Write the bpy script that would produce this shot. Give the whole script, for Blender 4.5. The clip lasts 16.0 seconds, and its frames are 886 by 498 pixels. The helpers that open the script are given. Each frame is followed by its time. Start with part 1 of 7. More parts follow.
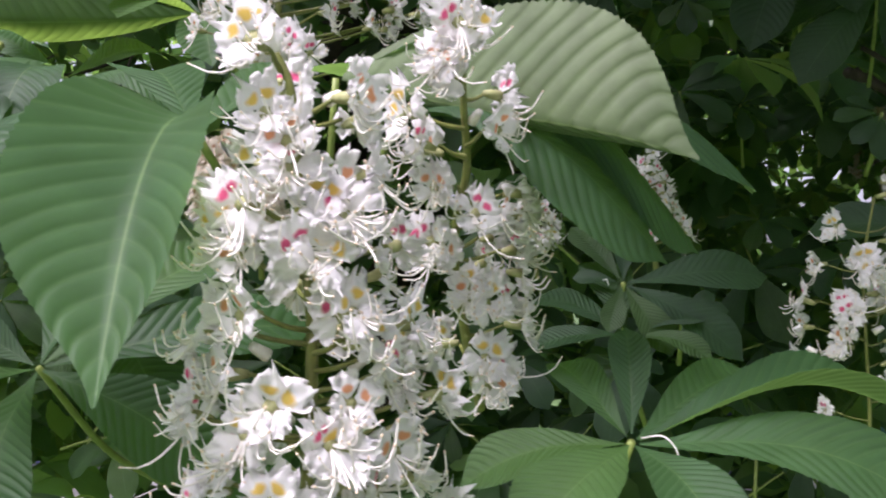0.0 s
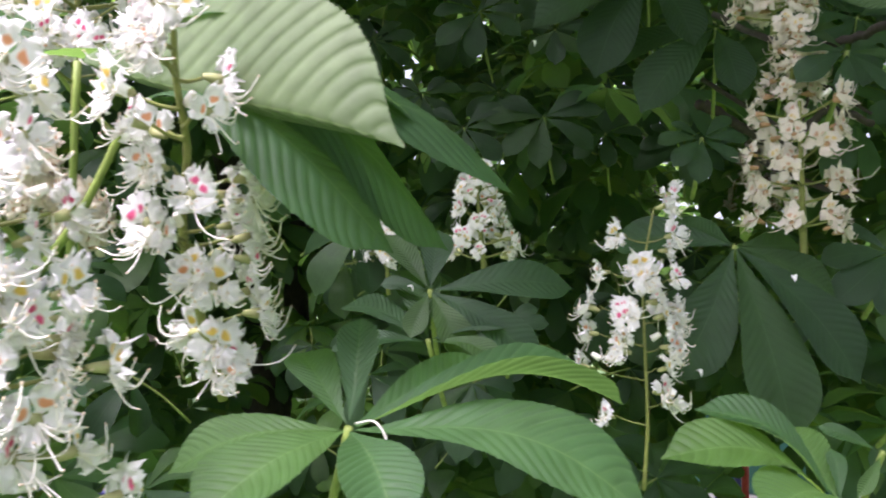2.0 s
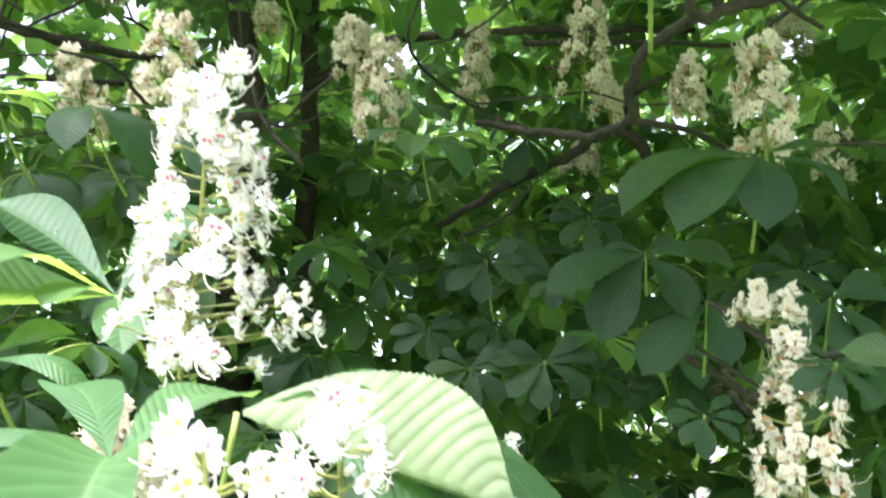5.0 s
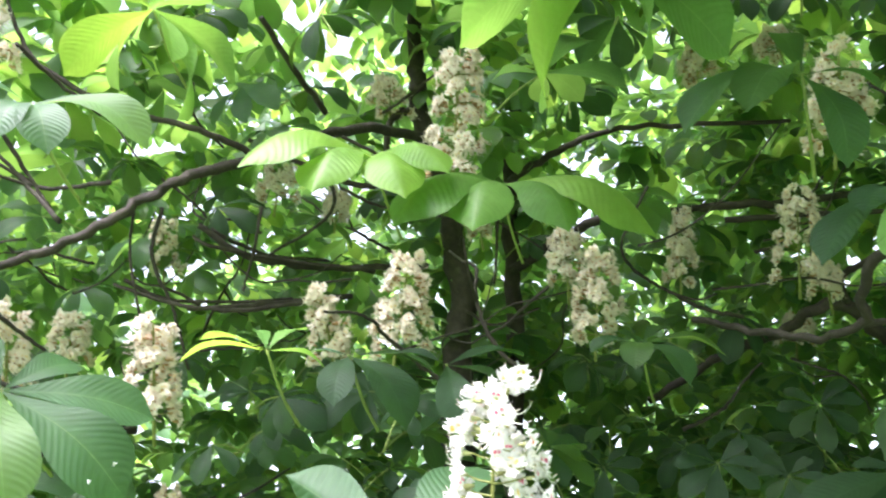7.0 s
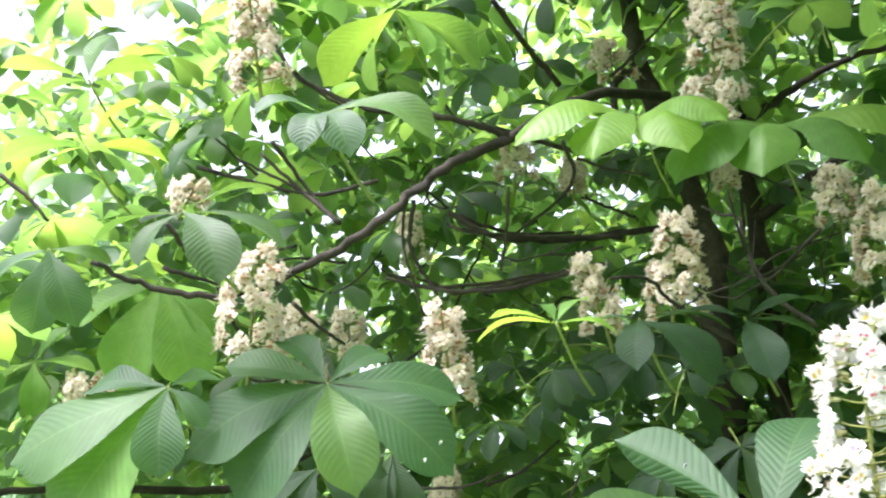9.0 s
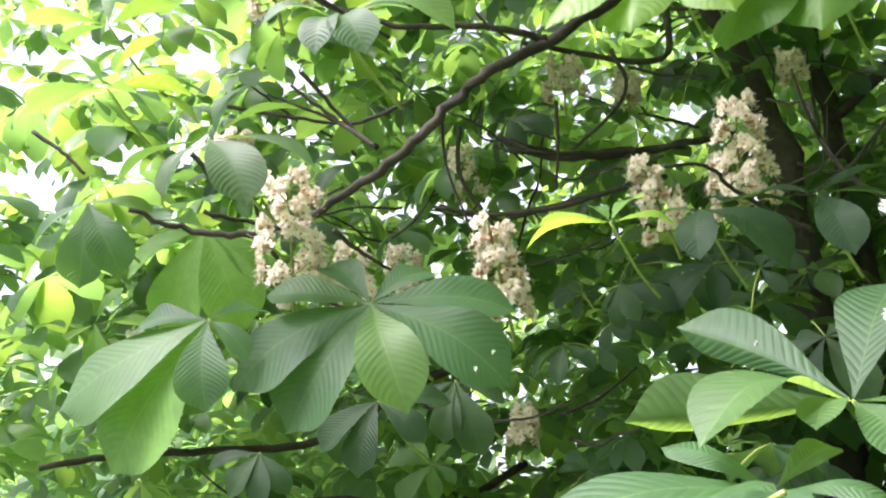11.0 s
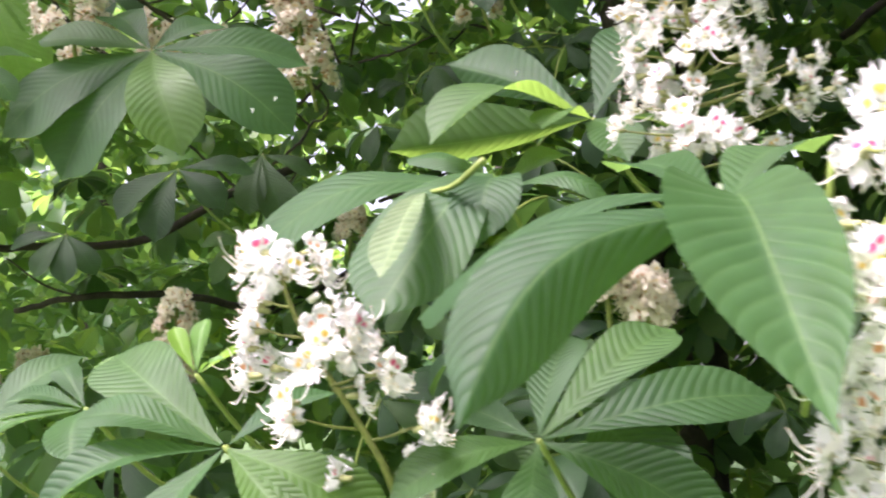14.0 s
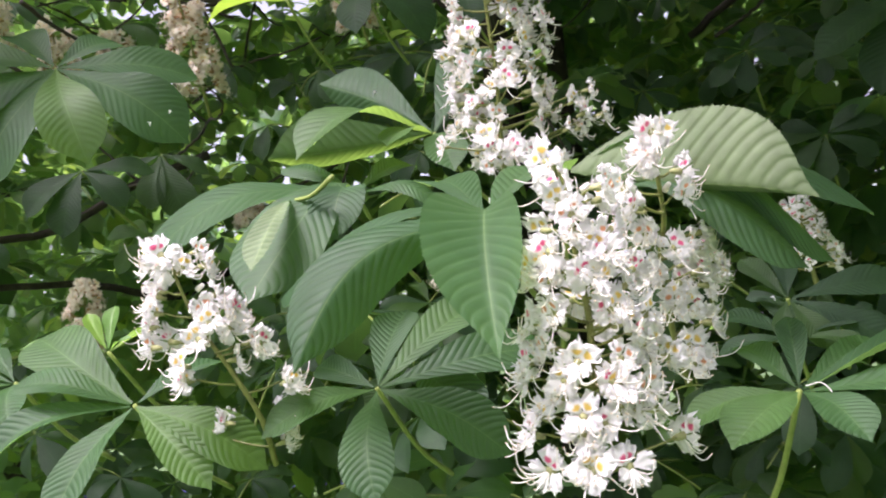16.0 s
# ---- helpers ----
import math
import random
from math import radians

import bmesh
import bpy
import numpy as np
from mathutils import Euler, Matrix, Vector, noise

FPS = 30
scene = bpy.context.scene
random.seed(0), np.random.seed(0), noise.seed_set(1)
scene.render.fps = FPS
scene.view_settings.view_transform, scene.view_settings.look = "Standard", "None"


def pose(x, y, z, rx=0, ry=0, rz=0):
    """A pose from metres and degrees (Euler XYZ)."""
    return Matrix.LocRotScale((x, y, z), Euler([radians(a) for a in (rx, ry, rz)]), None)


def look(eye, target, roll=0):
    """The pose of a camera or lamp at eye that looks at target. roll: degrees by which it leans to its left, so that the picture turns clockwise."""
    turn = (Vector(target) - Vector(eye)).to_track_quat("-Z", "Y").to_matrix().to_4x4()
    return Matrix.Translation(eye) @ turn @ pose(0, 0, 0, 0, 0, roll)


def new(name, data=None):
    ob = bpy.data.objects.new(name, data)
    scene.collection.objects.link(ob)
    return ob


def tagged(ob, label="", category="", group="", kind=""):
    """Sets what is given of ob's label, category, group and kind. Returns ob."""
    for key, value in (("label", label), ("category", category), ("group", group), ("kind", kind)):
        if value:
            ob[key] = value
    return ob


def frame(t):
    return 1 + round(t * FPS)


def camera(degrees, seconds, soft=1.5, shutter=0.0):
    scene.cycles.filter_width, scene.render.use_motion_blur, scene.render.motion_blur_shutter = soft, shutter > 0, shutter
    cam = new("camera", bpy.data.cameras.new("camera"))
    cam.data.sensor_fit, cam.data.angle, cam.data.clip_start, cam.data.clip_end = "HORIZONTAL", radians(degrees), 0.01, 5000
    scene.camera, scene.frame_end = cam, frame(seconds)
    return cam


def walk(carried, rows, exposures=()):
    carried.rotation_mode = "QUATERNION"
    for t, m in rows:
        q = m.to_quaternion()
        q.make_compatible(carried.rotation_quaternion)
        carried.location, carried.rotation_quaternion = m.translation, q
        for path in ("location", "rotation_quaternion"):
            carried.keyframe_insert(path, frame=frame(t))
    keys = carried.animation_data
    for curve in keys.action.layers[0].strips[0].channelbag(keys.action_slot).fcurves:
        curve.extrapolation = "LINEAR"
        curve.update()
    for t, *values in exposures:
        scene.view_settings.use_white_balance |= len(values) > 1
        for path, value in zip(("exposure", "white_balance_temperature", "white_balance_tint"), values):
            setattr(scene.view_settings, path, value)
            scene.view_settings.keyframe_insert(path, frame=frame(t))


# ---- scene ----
cam = camera(53.7, 16.0, soft=2.0, shutter=0.4)
PATH = [
    (0, (0.051, -0.029, 1.586), (-0.159, 1.959, 1.653), -0.3),
    (0.5, (0.07, -0.029, 1.573), (-0.086, 1.963, 1.666), 0.3),
    (1, (0.092, -0.026, 1.568), (-0.018, 1.968, 1.676), 1.0),
    (1.5, (0.121, -0.024, 1.575), (0.054, 1.972, 1.682), 0.8),
    (2, (0.152, -0.026, 1.564), (0.116, 1.969, 1.702), 0.9),
    (2.5, (0.208, -0.022, 1.572), (0.168, 1.973, 1.705), -0.1),
    (3, (0.232, -0.024, 1.582), (0.225, 1.971, 1.722), -1.0),
    (3.2, (0.237, -0.026, 1.587), (0.241, 1.969, 1.74), -0.6),
    (5.3, (0.05, -0.198, 1.679), (0.07, 1.72, 2.247), 3.5),
    (5.5, (0.055, -0.229, 1.702), (-0.012, 1.688, 2.271), 4.4),
    (6, (0.018, -0.245, 1.739), (-0.18, 1.643, 2.369), 4.3),
    (6.5, (-0.014, -0.259, 1.768), (-0.293, 1.59, 2.477), 4.1),
    (7, (-0.036, -0.279, 1.79), (-0.391, 1.527, 2.572), 3.5),
    (7.5, (-0.076, -0.293, 1.783), (-0.534, 1.48, 2.588), 3.0),
    (8, (-0.117, -0.319, 1.782), (-0.673, 1.44, 2.555), 2.4),
    (8.5, (-0.155, -0.33, 1.777), (-0.824, 1.403, 2.518), 1.9),
    (9, (-0.18, -0.323, 1.77), (-0.941, 1.381, 2.488), 1.3),
    (9.2, (-0.194, -0.322, 1.77), (-0.978, 1.373, 2.484), 0.9),
    (11.5, (-0.164, -0.168, 1.697), (-1.128, 1.485, 2.279), -2.7),
    (12, (-0.154, -0.152, 1.697), (-1.124, 1.541, 2.139), -3.0),
    (12.5, (-0.157, -0.135, 1.645), (-1.079, 1.597, 2.032), -2.4),
    (13, (-0.139, -0.125, 1.625), (-1.052, 1.624, 1.952), -2.6),
    (13.5, (-0.138, -0.117, 1.598), (-0.976, 1.67, 1.922), -3.0),
    (14, (-0.086, -0.111, 1.571), (-0.821, 1.723, 1.882), -3.2),
    (14.5, (-0.019, -0.124, 1.551), (-0.701, 1.73, 1.864), -3.8),
    (15, (0.052, -0.172, 1.538), (-0.645, 1.679, 1.835), -4.0),
    (15.5, (0.086, -0.217, 1.548), (-0.606, 1.642, 1.8), -4.7),
    (16, (0.039, -0.282, 1.552), (-0.514, 1.624, 1.799), -5.5),
]
EXPOSURES = [(0, 0.8, 6000, 36), (1.5, 1.1, 6000, 36), (2, 1.5, 6000, 36), (3, 2.14, 6000, 35), (5.5, 2.68, 5950, 23), (7, 2.52, 5950, 24), (9, 2.25, 6000, 25), (11.5, 2.05, 6250, 29), (12.5, 1.97, 6300, 32), (14.5, 1.58, 6250, 36), (16, 1.28, 6150, 36)]
walk(cam, [(t, look(eye, target, roll)) for t, eye, target, roll in PATH],
     exposures=EXPOSURES)

# ---- world and light: bright overcast day, the lens looks into the edge of a crown ----
SUN_EL, SUN_AZ = 60.0, -150.0          # azimuth from +y towards +x
world = bpy.data.worlds.new("sky")
scene.world = world
world.use_nodes = True
wn = world.node_tree
sky = wn.nodes.new("ShaderNodeTexSky")
sky.sky_type, sky.sun_disc = "NISHITA", False
sky.sun_elevation, sky.sun_rotation = radians(SUN_EL), radians(SUN_AZ)
sky.air_density, sky.dust_density, sky.ozone_density = 1.0, 4.0, 1.0
wn.nodes["Background"].inputs["Strength"].default_value = 0.14
haze = wn.nodes.new("ShaderNodeHueSaturation")
haze.inputs["Saturation"].default_value = 0.35
wn.links.new(sky.outputs["Color"], haze.inputs["Color"])
wn.links.new(haze.outputs["Color"], wn.nodes["Background"].inputs["Color"])
sun = new("sun", bpy.data.lights.new("sun", "SUN"))
sun.data.energy, sun.data.angle, sun.data.color = 3.6, radians(24), (1.0, 0.96, 0.9)
sun_dir = Vector((math.sin(radians(SUN_AZ)) * math.cos(radians(SUN_EL)), math.cos(radians(SUN_AZ)) * math.cos(radians(SUN_EL)), math.sin(radians(SUN_EL))))
sun.matrix_world = look(sun_dir * 20, (0, 0, 0))


# ---- materials ----
def material(name):
    m = bpy.data.materials.new(name)
    m.use_nodes = True
    t = m.node_tree
    b = t.nodes["Principled BSDF"]
    return m, t, b


def ramp(t, source, stops):
    r = t.nodes.new("ShaderNodeValToRGB")
    els = r.color_ramp.elements
    while len(els) < len(stops):
        els.new(0.5)
    for e, (p, c) in zip(els, stops):
        e.position, e.color = p, (*c, 1)
    t.links.new(source, r.inputs["Fac"])
    return r.outputs["Color"]


def noise_tex(t, scale, detail=4.0, rough=0.6):
    c = t.nodes.new("ShaderNodeTexCoord")
    n = t.nodes.new("ShaderNodeTexNoise")
    n.inputs["Scale"].default_value, n.inputs["Detail"].default_value, n.inputs["Roughness"].default_value = scale, detail, rough
    t.links.new(c.outputs["Object"], n.inputs["Vector"])
    return n.outputs["Fac"]


def math_node(t, op, a, b=None, clamp=False):
    n = t.nodes.new("ShaderNodeMath")
    n.operation, n.use_clamp = op, clamp
    for k, v in enumerate((a, b)):
        if v is None:
            continue
        if isinstance(v, (int, float)):
            n.inputs[k].default_value = v
        else:
            t.links.new(v, n.inputs[k])
    return n.outputs[0]


def mix_color(t, fac, a, b, kind="MIX"):
    n = t.nodes.new("ShaderNodeMix")
    n.data_type, n.blend_type = "RGBA", kind
    for k, v in ((0, fac), (6, a), (7, b)):
        if isinstance(v, (int, float)):
            n.inputs[k].default_value = v
        elif isinstance(v, tuple):
            n.inputs[k].default_value = (*v, 1)
        else:
            t.links.new(v, n.inputs[k])
    return n.outputs[2]


def leaf_material(name, dark, light, vein, glow, through_share, rough, random_from):
    """Leaf blade: mottled green, pale midrib and side veins along the blade's own UV, light shining through."""
    m, t, b = material(name)
    uv = t.nodes.new("ShaderNodeUVMap")
    uv.uv_map = "blade"
    sep = t.nodes.new("ShaderNodeSeparateXYZ")
    t.links.new(uv.outputs["UV"], sep.inputs["Vector"])
    along, across = sep.outputs["X"], sep.outputs["Y"]
    off = math_node(t, "ABSOLUTE", math_node(t, "SUBTRACT", across, 0.5))
    rib = math_node(t, "LESS_THAN", off, 0.009)
    ph = math_node(t, "MULTIPLY", along, 17.0)
    side = math_node(t, "LESS_THAN", math_node(t, "ABSOLUTE", math_node(t, "SUBTRACT", math_node(t, "FRACT", ph), 0.5)), 0.055)
    grain = noise_tex(t, 55.0)
    broad = noise_tex(t, 9.0, 2.0)
    base = ramp(t, broad, [(0.3, dark), (0.72, light)])
    fine = ramp(t, grain, [(0.25, (0.72, 0.72, 0.72)), (0.75, (1.2, 1.2, 1.2))])
    base = mix_color(t, 1.0, base, fine, "MULTIPLY")
    if random_from == "object":
        rnd = t.nodes.new("ShaderNodeObjectInfo").outputs["Random"]
    else:
        rnd = t.nodes.new("ShaderNodeNewGeometry").outputs["Random Per Island"]
    tone = ramp(t, rnd, [(0.0, (0.7, 0.78, 0.8)), (0.6, (1.0, 1.0, 1.0)), (1.0, (1.45, 1.25, 0.85))])
    base = mix_color(t, 1.0, base, tone, "MULTIPLY")
    base = mix_color(t, math_node(t, "MULTIPLY", side, 0.14), base, vein)
    base = mix_color(t, math_node(t, "MULTIPLY", rib, 0.55), base, vein)
    t.links.new(base, b.inputs["Base Color"])
    b.inputs["Roughness"].default_value = rough
    b.inputs["Specular IOR Level"].default_value = 0.4
    bump = t.nodes.new("ShaderNodeBump")
    bump.inputs["Strength"].default_value, bump.inputs["Distance"].default_value = 0.25, 0.001
    t.links.new(grain, bump.inputs["Height"])
    t.links.new(bump.outputs["Normal"], b.inputs["Normal"])
    tr = t.nodes.new("ShaderNodeBsdfTranslucent")
    t.links.new(mix_color(t, 1.0, mix_color(t, 0.15, glow, base), tone, "MULTIPLY"), tr.inputs["Color"])
    ms = t.nodes.new("ShaderNodeMixShader")
    ms.inputs["Fac"].default_value = through_share
    t.links.new(b.outputs["BSDF"], ms.inputs[1])
    t.links.new(tr.outputs["BSDF"], ms.inputs[2])
    t.links.new(ms.outputs["Shader"], t.nodes["Material Output"].inputs["Surface"])
    return m


LEAF = leaf_material("leaf_green", (0.027, 0.075, 0.03), (0.052, 0.114, 0.045), (0.17, 0.28, 0.1), (0.27, 0.5, 0.1), 0.42, 0.58, "object")
# darkened copy of LEAF: crown shade put into the leaf colour
LEAF_SHADE = leaf_material("leaf_shade_darkened", (0.015, 0.043, 0.018), (0.027, 0.066, 0.027), (0.06, 0.12, 0.05), (0.16, 0.34, 0.05), 0.28, 0.62, "object")
LEAF_PALE = leaf_material("leaf_underside", (0.14, 0.195, 0.095), (0.2, 0.265, 0.13), (0.3, 0.4, 0.15), (0.2, 0.4, 0.06), 0.3, 0.6, "object")
# young yellow-green; its brightness also stands in for backlight on other leaves
LEAF_YOUNG_LIT = leaf_material("leaf_young_lit", (0.11, 0.24, 0.05), (0.17, 0.32, 0.07), (0.25, 0.38, 0.1), (0.35, 0.6, 0.09), 0.45, 0.48, "object")
LEAF_FAR = leaf_material("leaf_far", (0.032, 0.085, 0.04), (0.06, 0.132, 0.058), (0.1, 0.2, 0.07), (0.35, 0.6, 0.12), 0.54, 0.5, "island")


def simple(name, color, rough=0.6, vary=0.25, scale=60.0, see_through=0.0):
    m, t, b = material(name)
    lo, hi = tuple(c * (1 - vary) for c in color), tuple(min(1.0, c * (1 + vary)) for c in color)
    col = ramp(t, noise_tex(t, scale), [(0.3, lo), (0.7, hi)])
    t.links.new(col, b.inputs["Base Color"])
    b.inputs["Roughness"].default_value = rough
    if see_through:
        tr = t.nodes.new("ShaderNodeBsdfTranslucent")
        t.links.new(col, tr.inputs["Color"])
        ms = t.nodes.new("ShaderNodeMixShader")
        ms.inputs["Fac"].default_value = see_through
        t.links.new(b.outputs["BSDF"], ms.inputs[1])
        t.links.new(tr.outputs["BSDF"], ms.inputs[2])
        t.links.new(ms.outputs["Shader"], t.nodes["Material Output"].inputs["Surface"])
    return m


def petal_material(name, body, mark, reach):
    """White petal, thin enough for light to pass, with a soft-edged blotch near its foot (along the petal's own UV)."""
    m, t, b = material(name)
    uv = t.nodes.new("ShaderNodeUVMap")
    uv.uv_map = "blade"
    sep = t.nodes.new("ShaderNodeSeparateXYZ")
    t.links.new(uv.outputs["UV"], sep.inputs["Vector"])
    along = math_node(t, "DIVIDE", math_node(t, "SUBTRACT", sep.outputs["X"], 0.42), 0.17 * reach)
    across = math_node(t, "DIVIDE", math_node(t, "SUBTRACT", sep.outputs["Y"], 0.5), 0.32 * reach)
    far = math_node(t, "ADD", math_node(t, "MULTIPLY", along, along), math_node(t, "MULTIPLY", across, across))
    far = math_node(t, "ADD", far, math_node(t, "MULTIPLY", math_node(t, "SUBTRACT", noise_tex(t, 420.0), 0.5), 1.4))
    spot = math_node(t, "SUBTRACT", 1.35, far, clamp=True)
    lo = tuple(c * 0.94 for c in body)
    col = ramp(t, noise_tex(t, 260.0), [(0.3, lo), (0.7, body)])
    col = mix_color(t, math_node(t, "MULTIPLY", spot, 0.92), col, mark)
    t.links.new(col, b.inputs["Base Color"])
    b.inputs["Roughness"].default_value = 0.7
    b.inputs["Specular IOR Level"].default_value = 0.2
    tr = t.nodes.new("ShaderNodeBsdfTranslucent")
    t.links.new(col, tr.inputs["Color"])
    ms = t.nodes.new("ShaderNodeMixShader")
    ms.inputs["Fac"].default_value = 0.5
    t.links.new(b.outputs["BSDF"], ms.inputs[1])
    t.links.new(tr.outputs["BSDF"], ms.inputs[2])
    t.links.new(ms.outputs["Shader"], t.nodes["Material Output"].inputs["Surface"])
    return m


WHITE, CREAM = (0.95, 0.935, 0.93), (0.9, 0.82, 0.73)
PETALS = {"yellow": petal_material("petal_yellow_marked", WHITE, (0.86, 0.58, 0.07), 0.95), "pink": petal_material("petal_pink_marked", WHITE, (0.8, 0.06, 0.22), 0.85),
          "peach": petal_material("petal_peach_marked", WHITE, (0.82, 0.33, 0.14), 0.85), "cream_yellow": petal_material("petal_cream", CREAM, (0.8, 0.6, 0.25), 0.8),
          "cream_peach": petal_material("petal_cream_faded", CREAM, (0.7, 0.42, 0.28), 0.8)}
PETAL = simple("petal_white", WHITE, 0.6, 0.04, 200, 0.2)
STAMEN_OLD = simple("stamen_faded", (0.78, 0.68, 0.56), 0.6, 0.15, 200, 0.2)
CALYX_OLD = simple("calyx_faded", (0.4, 0.24, 0.12), 0.6, 0.2, 200)
STAMEN = simple("stamen_white", (0.9, 0.87, 0.8), 0.6, 0.08, 200, 0.2)
ANTHER = simple("anther_ochre", (0.74, 0.6, 0.44), 0.7, 0.3, 300)
CALYX = simple("calyx_green", (0.32, 0.33, 0.14), 0.6, 0.2, 200)
STALK = simple("flower_stalk", (0.17, 0.19, 0.045), 0.5, 0.25, 120)
PETIOLE = simple("leaf_stalk", (0.2, 0.26, 0.06), 0.5, 0.25, 90)


def bark_material():
    m, t, b = material("bark")
    n1, n2 = noise_tex(t, 14.0, 6.0), noise_tex(t, 70.0, 5.0)
    col = ramp(t, n1, [(0.3, (0.022, 0.017, 0.014)), (0.6, (0.05, 0.04, 0.033)), (0.8, (0.1, 0.088, 0.075))])
    col = mix_color(t, 1.0, col, ramp(t, n2, [(0.3, (0.6, 0.6, 0.6)), (0.7, (1.25, 1.2, 1.15))]), "MULTIPLY")
    t.links.new(col, b.inputs["Base Color"])
    b.inputs["Roughness"].default_value = 0.85
    bump = t.nodes.new("ShaderNodeBump")
    bump.inputs["Strength"].default_value, bump.inputs["Distance"].default_value = 0.8, 0.006
    t.links.new(n2, bump.inputs["Height"])
    t.links.new(bump.outputs["Normal"], b.inputs["Normal"])
    return m


BARK = bark_material()
TWIG = simple("twig_bark", (0.12, 0.075, 0.05), 0.8, 0.4, 80)
GRASS = simple("grass", (0.07, 0.13, 0.035), 0.9, 0.4, 6.0)


# ---- mesh helpers ----
def mesh_of(name, verts, faces, mats, ids=None, uv=None, smooth=True):
    me = bpy.data.meshes.new(name)
    me.from_pydata([tuple(v) for v in verts], [], [tuple(f) for f in faces])
    for m in mats:
        me.materials.append(m)
    if ids is not None:
        me.polygons.foreach_set("material_index", np.array(ids, dtype=np.int32))
    if uv is not None:
        layer = me.uv_layers.new(name="blade")
        loops = np.zeros(len(me.loops), dtype=np.int32)
        me.loops.foreach_get("vertex_index", loops)
        layer.data.foreach_set("uv", np.array(uv, dtype=np.float32)[loops].ravel())
    me.polygons.foreach_set("use_smooth", np.full(len(me.polygons), smooth))
    me.update()
    return me


def part(name, me, parent, label=""):
    ob = new(name, me)
    ob.parent = parent
    return tagged(ob, label)


class Soup:
    """Vertices, faces, material numbers and blade UVs gathered for one mesh."""

    def __init__(self):
        self.v, self.f, self.m, self.uv, self.n = [], [], [], [], 0

    def add(self, verts, faces, mat=0, uv=None):
        verts = np.asarray(verts, dtype=float)
        self.v.append(verts)
        self.f += [tuple(i + self.n for i in f) for f in faces]
        self.m += [mat] * len(faces) if isinstance(mat, int) else list(mat)
        self.uv.append(np.asarray(uv) if uv is not None else np.full((len(verts), 2), 0.25))
        self.n += len(verts)

    def mesh(self, name, mats):
        return mesh_of(name, np.concatenate(self.v), self.f, mats, self.m, np.concatenate(self.uv))


def unit(v):
    v = np.asarray(v, dtype=float)
    return v / (np.linalg.norm(v) + 1e-12)


def tube(points, r0, r1, sides=6, cap=True):
    """A tapering round tube along points."""
    p = np.asarray(points, dtype=float)
    k = len(p)
    tang = np.gradient(p, axis=0)
    ref = np.array((0.31, 0.52, 0.79))
    verts, faces = [], []
    for i in range(k):
        t = unit(tang[i])
        a = unit(np.cross(t, ref))
        b = np.cross(t, a)
        r = r0 + (r1 - r0) * i / max(1, k - 1)
        for j in range(sides):
            w = 2 * math.pi * j / sides
            verts.append(p[i] + r * (a * math.cos(w) + b * math.sin(w)))
    for i in range(k - 1):
        for j in range(sides):
            q = (j + 1) % sides
            faces.append((i * sides + j, i * sides + q, (i + 1) * sides + q, (i + 1) * sides + j))
    if cap:
        faces.append(tuple(range(sides))[::-1])
        faces.append(tuple((k - 1) * sides + j for j in range(sides)))
    return verts, faces


def smooth_line(points, per=6):
    """Catmull-Rom curve through points."""
    p = [np.asarray(q, dtype=float) for q in points]
    p = [2 * p[0] - p[1]] + p + [2 * p[-1] - p[-2]]
    out = []
    for i in range(1, len(p) - 2):
        for k in range(per):
            u = k / per
            a, b, c, d = p[i - 1], p[i], p[i + 1], p[i + 2]
            out.append(0.5 * (2 * b + (c - a) * u + (2 * a - 5 * b + 4 * c - d) * u * u + (3 * b - a - 3 * c + d) * u ** 3))
    out.append(p[-2])
    return np.array(out)


# outline of a horse chestnut leaflet: wedge base, widest past the middle, short drawn-out tip
SHAPE_S = (0.0, 0.06, 0.15, 0.3, 0.45, 0.6, 0.7, 0.78, 0.85, 0.9, 0.935, 0.965, 1.0)
SHAPE_W = (0.03, 0.09, 0.24, 0.52, 0.78, 0.96, 1.0, 0.95, 0.8, 0.58, 0.34, 0.14, 0.0)
VEINS = 17


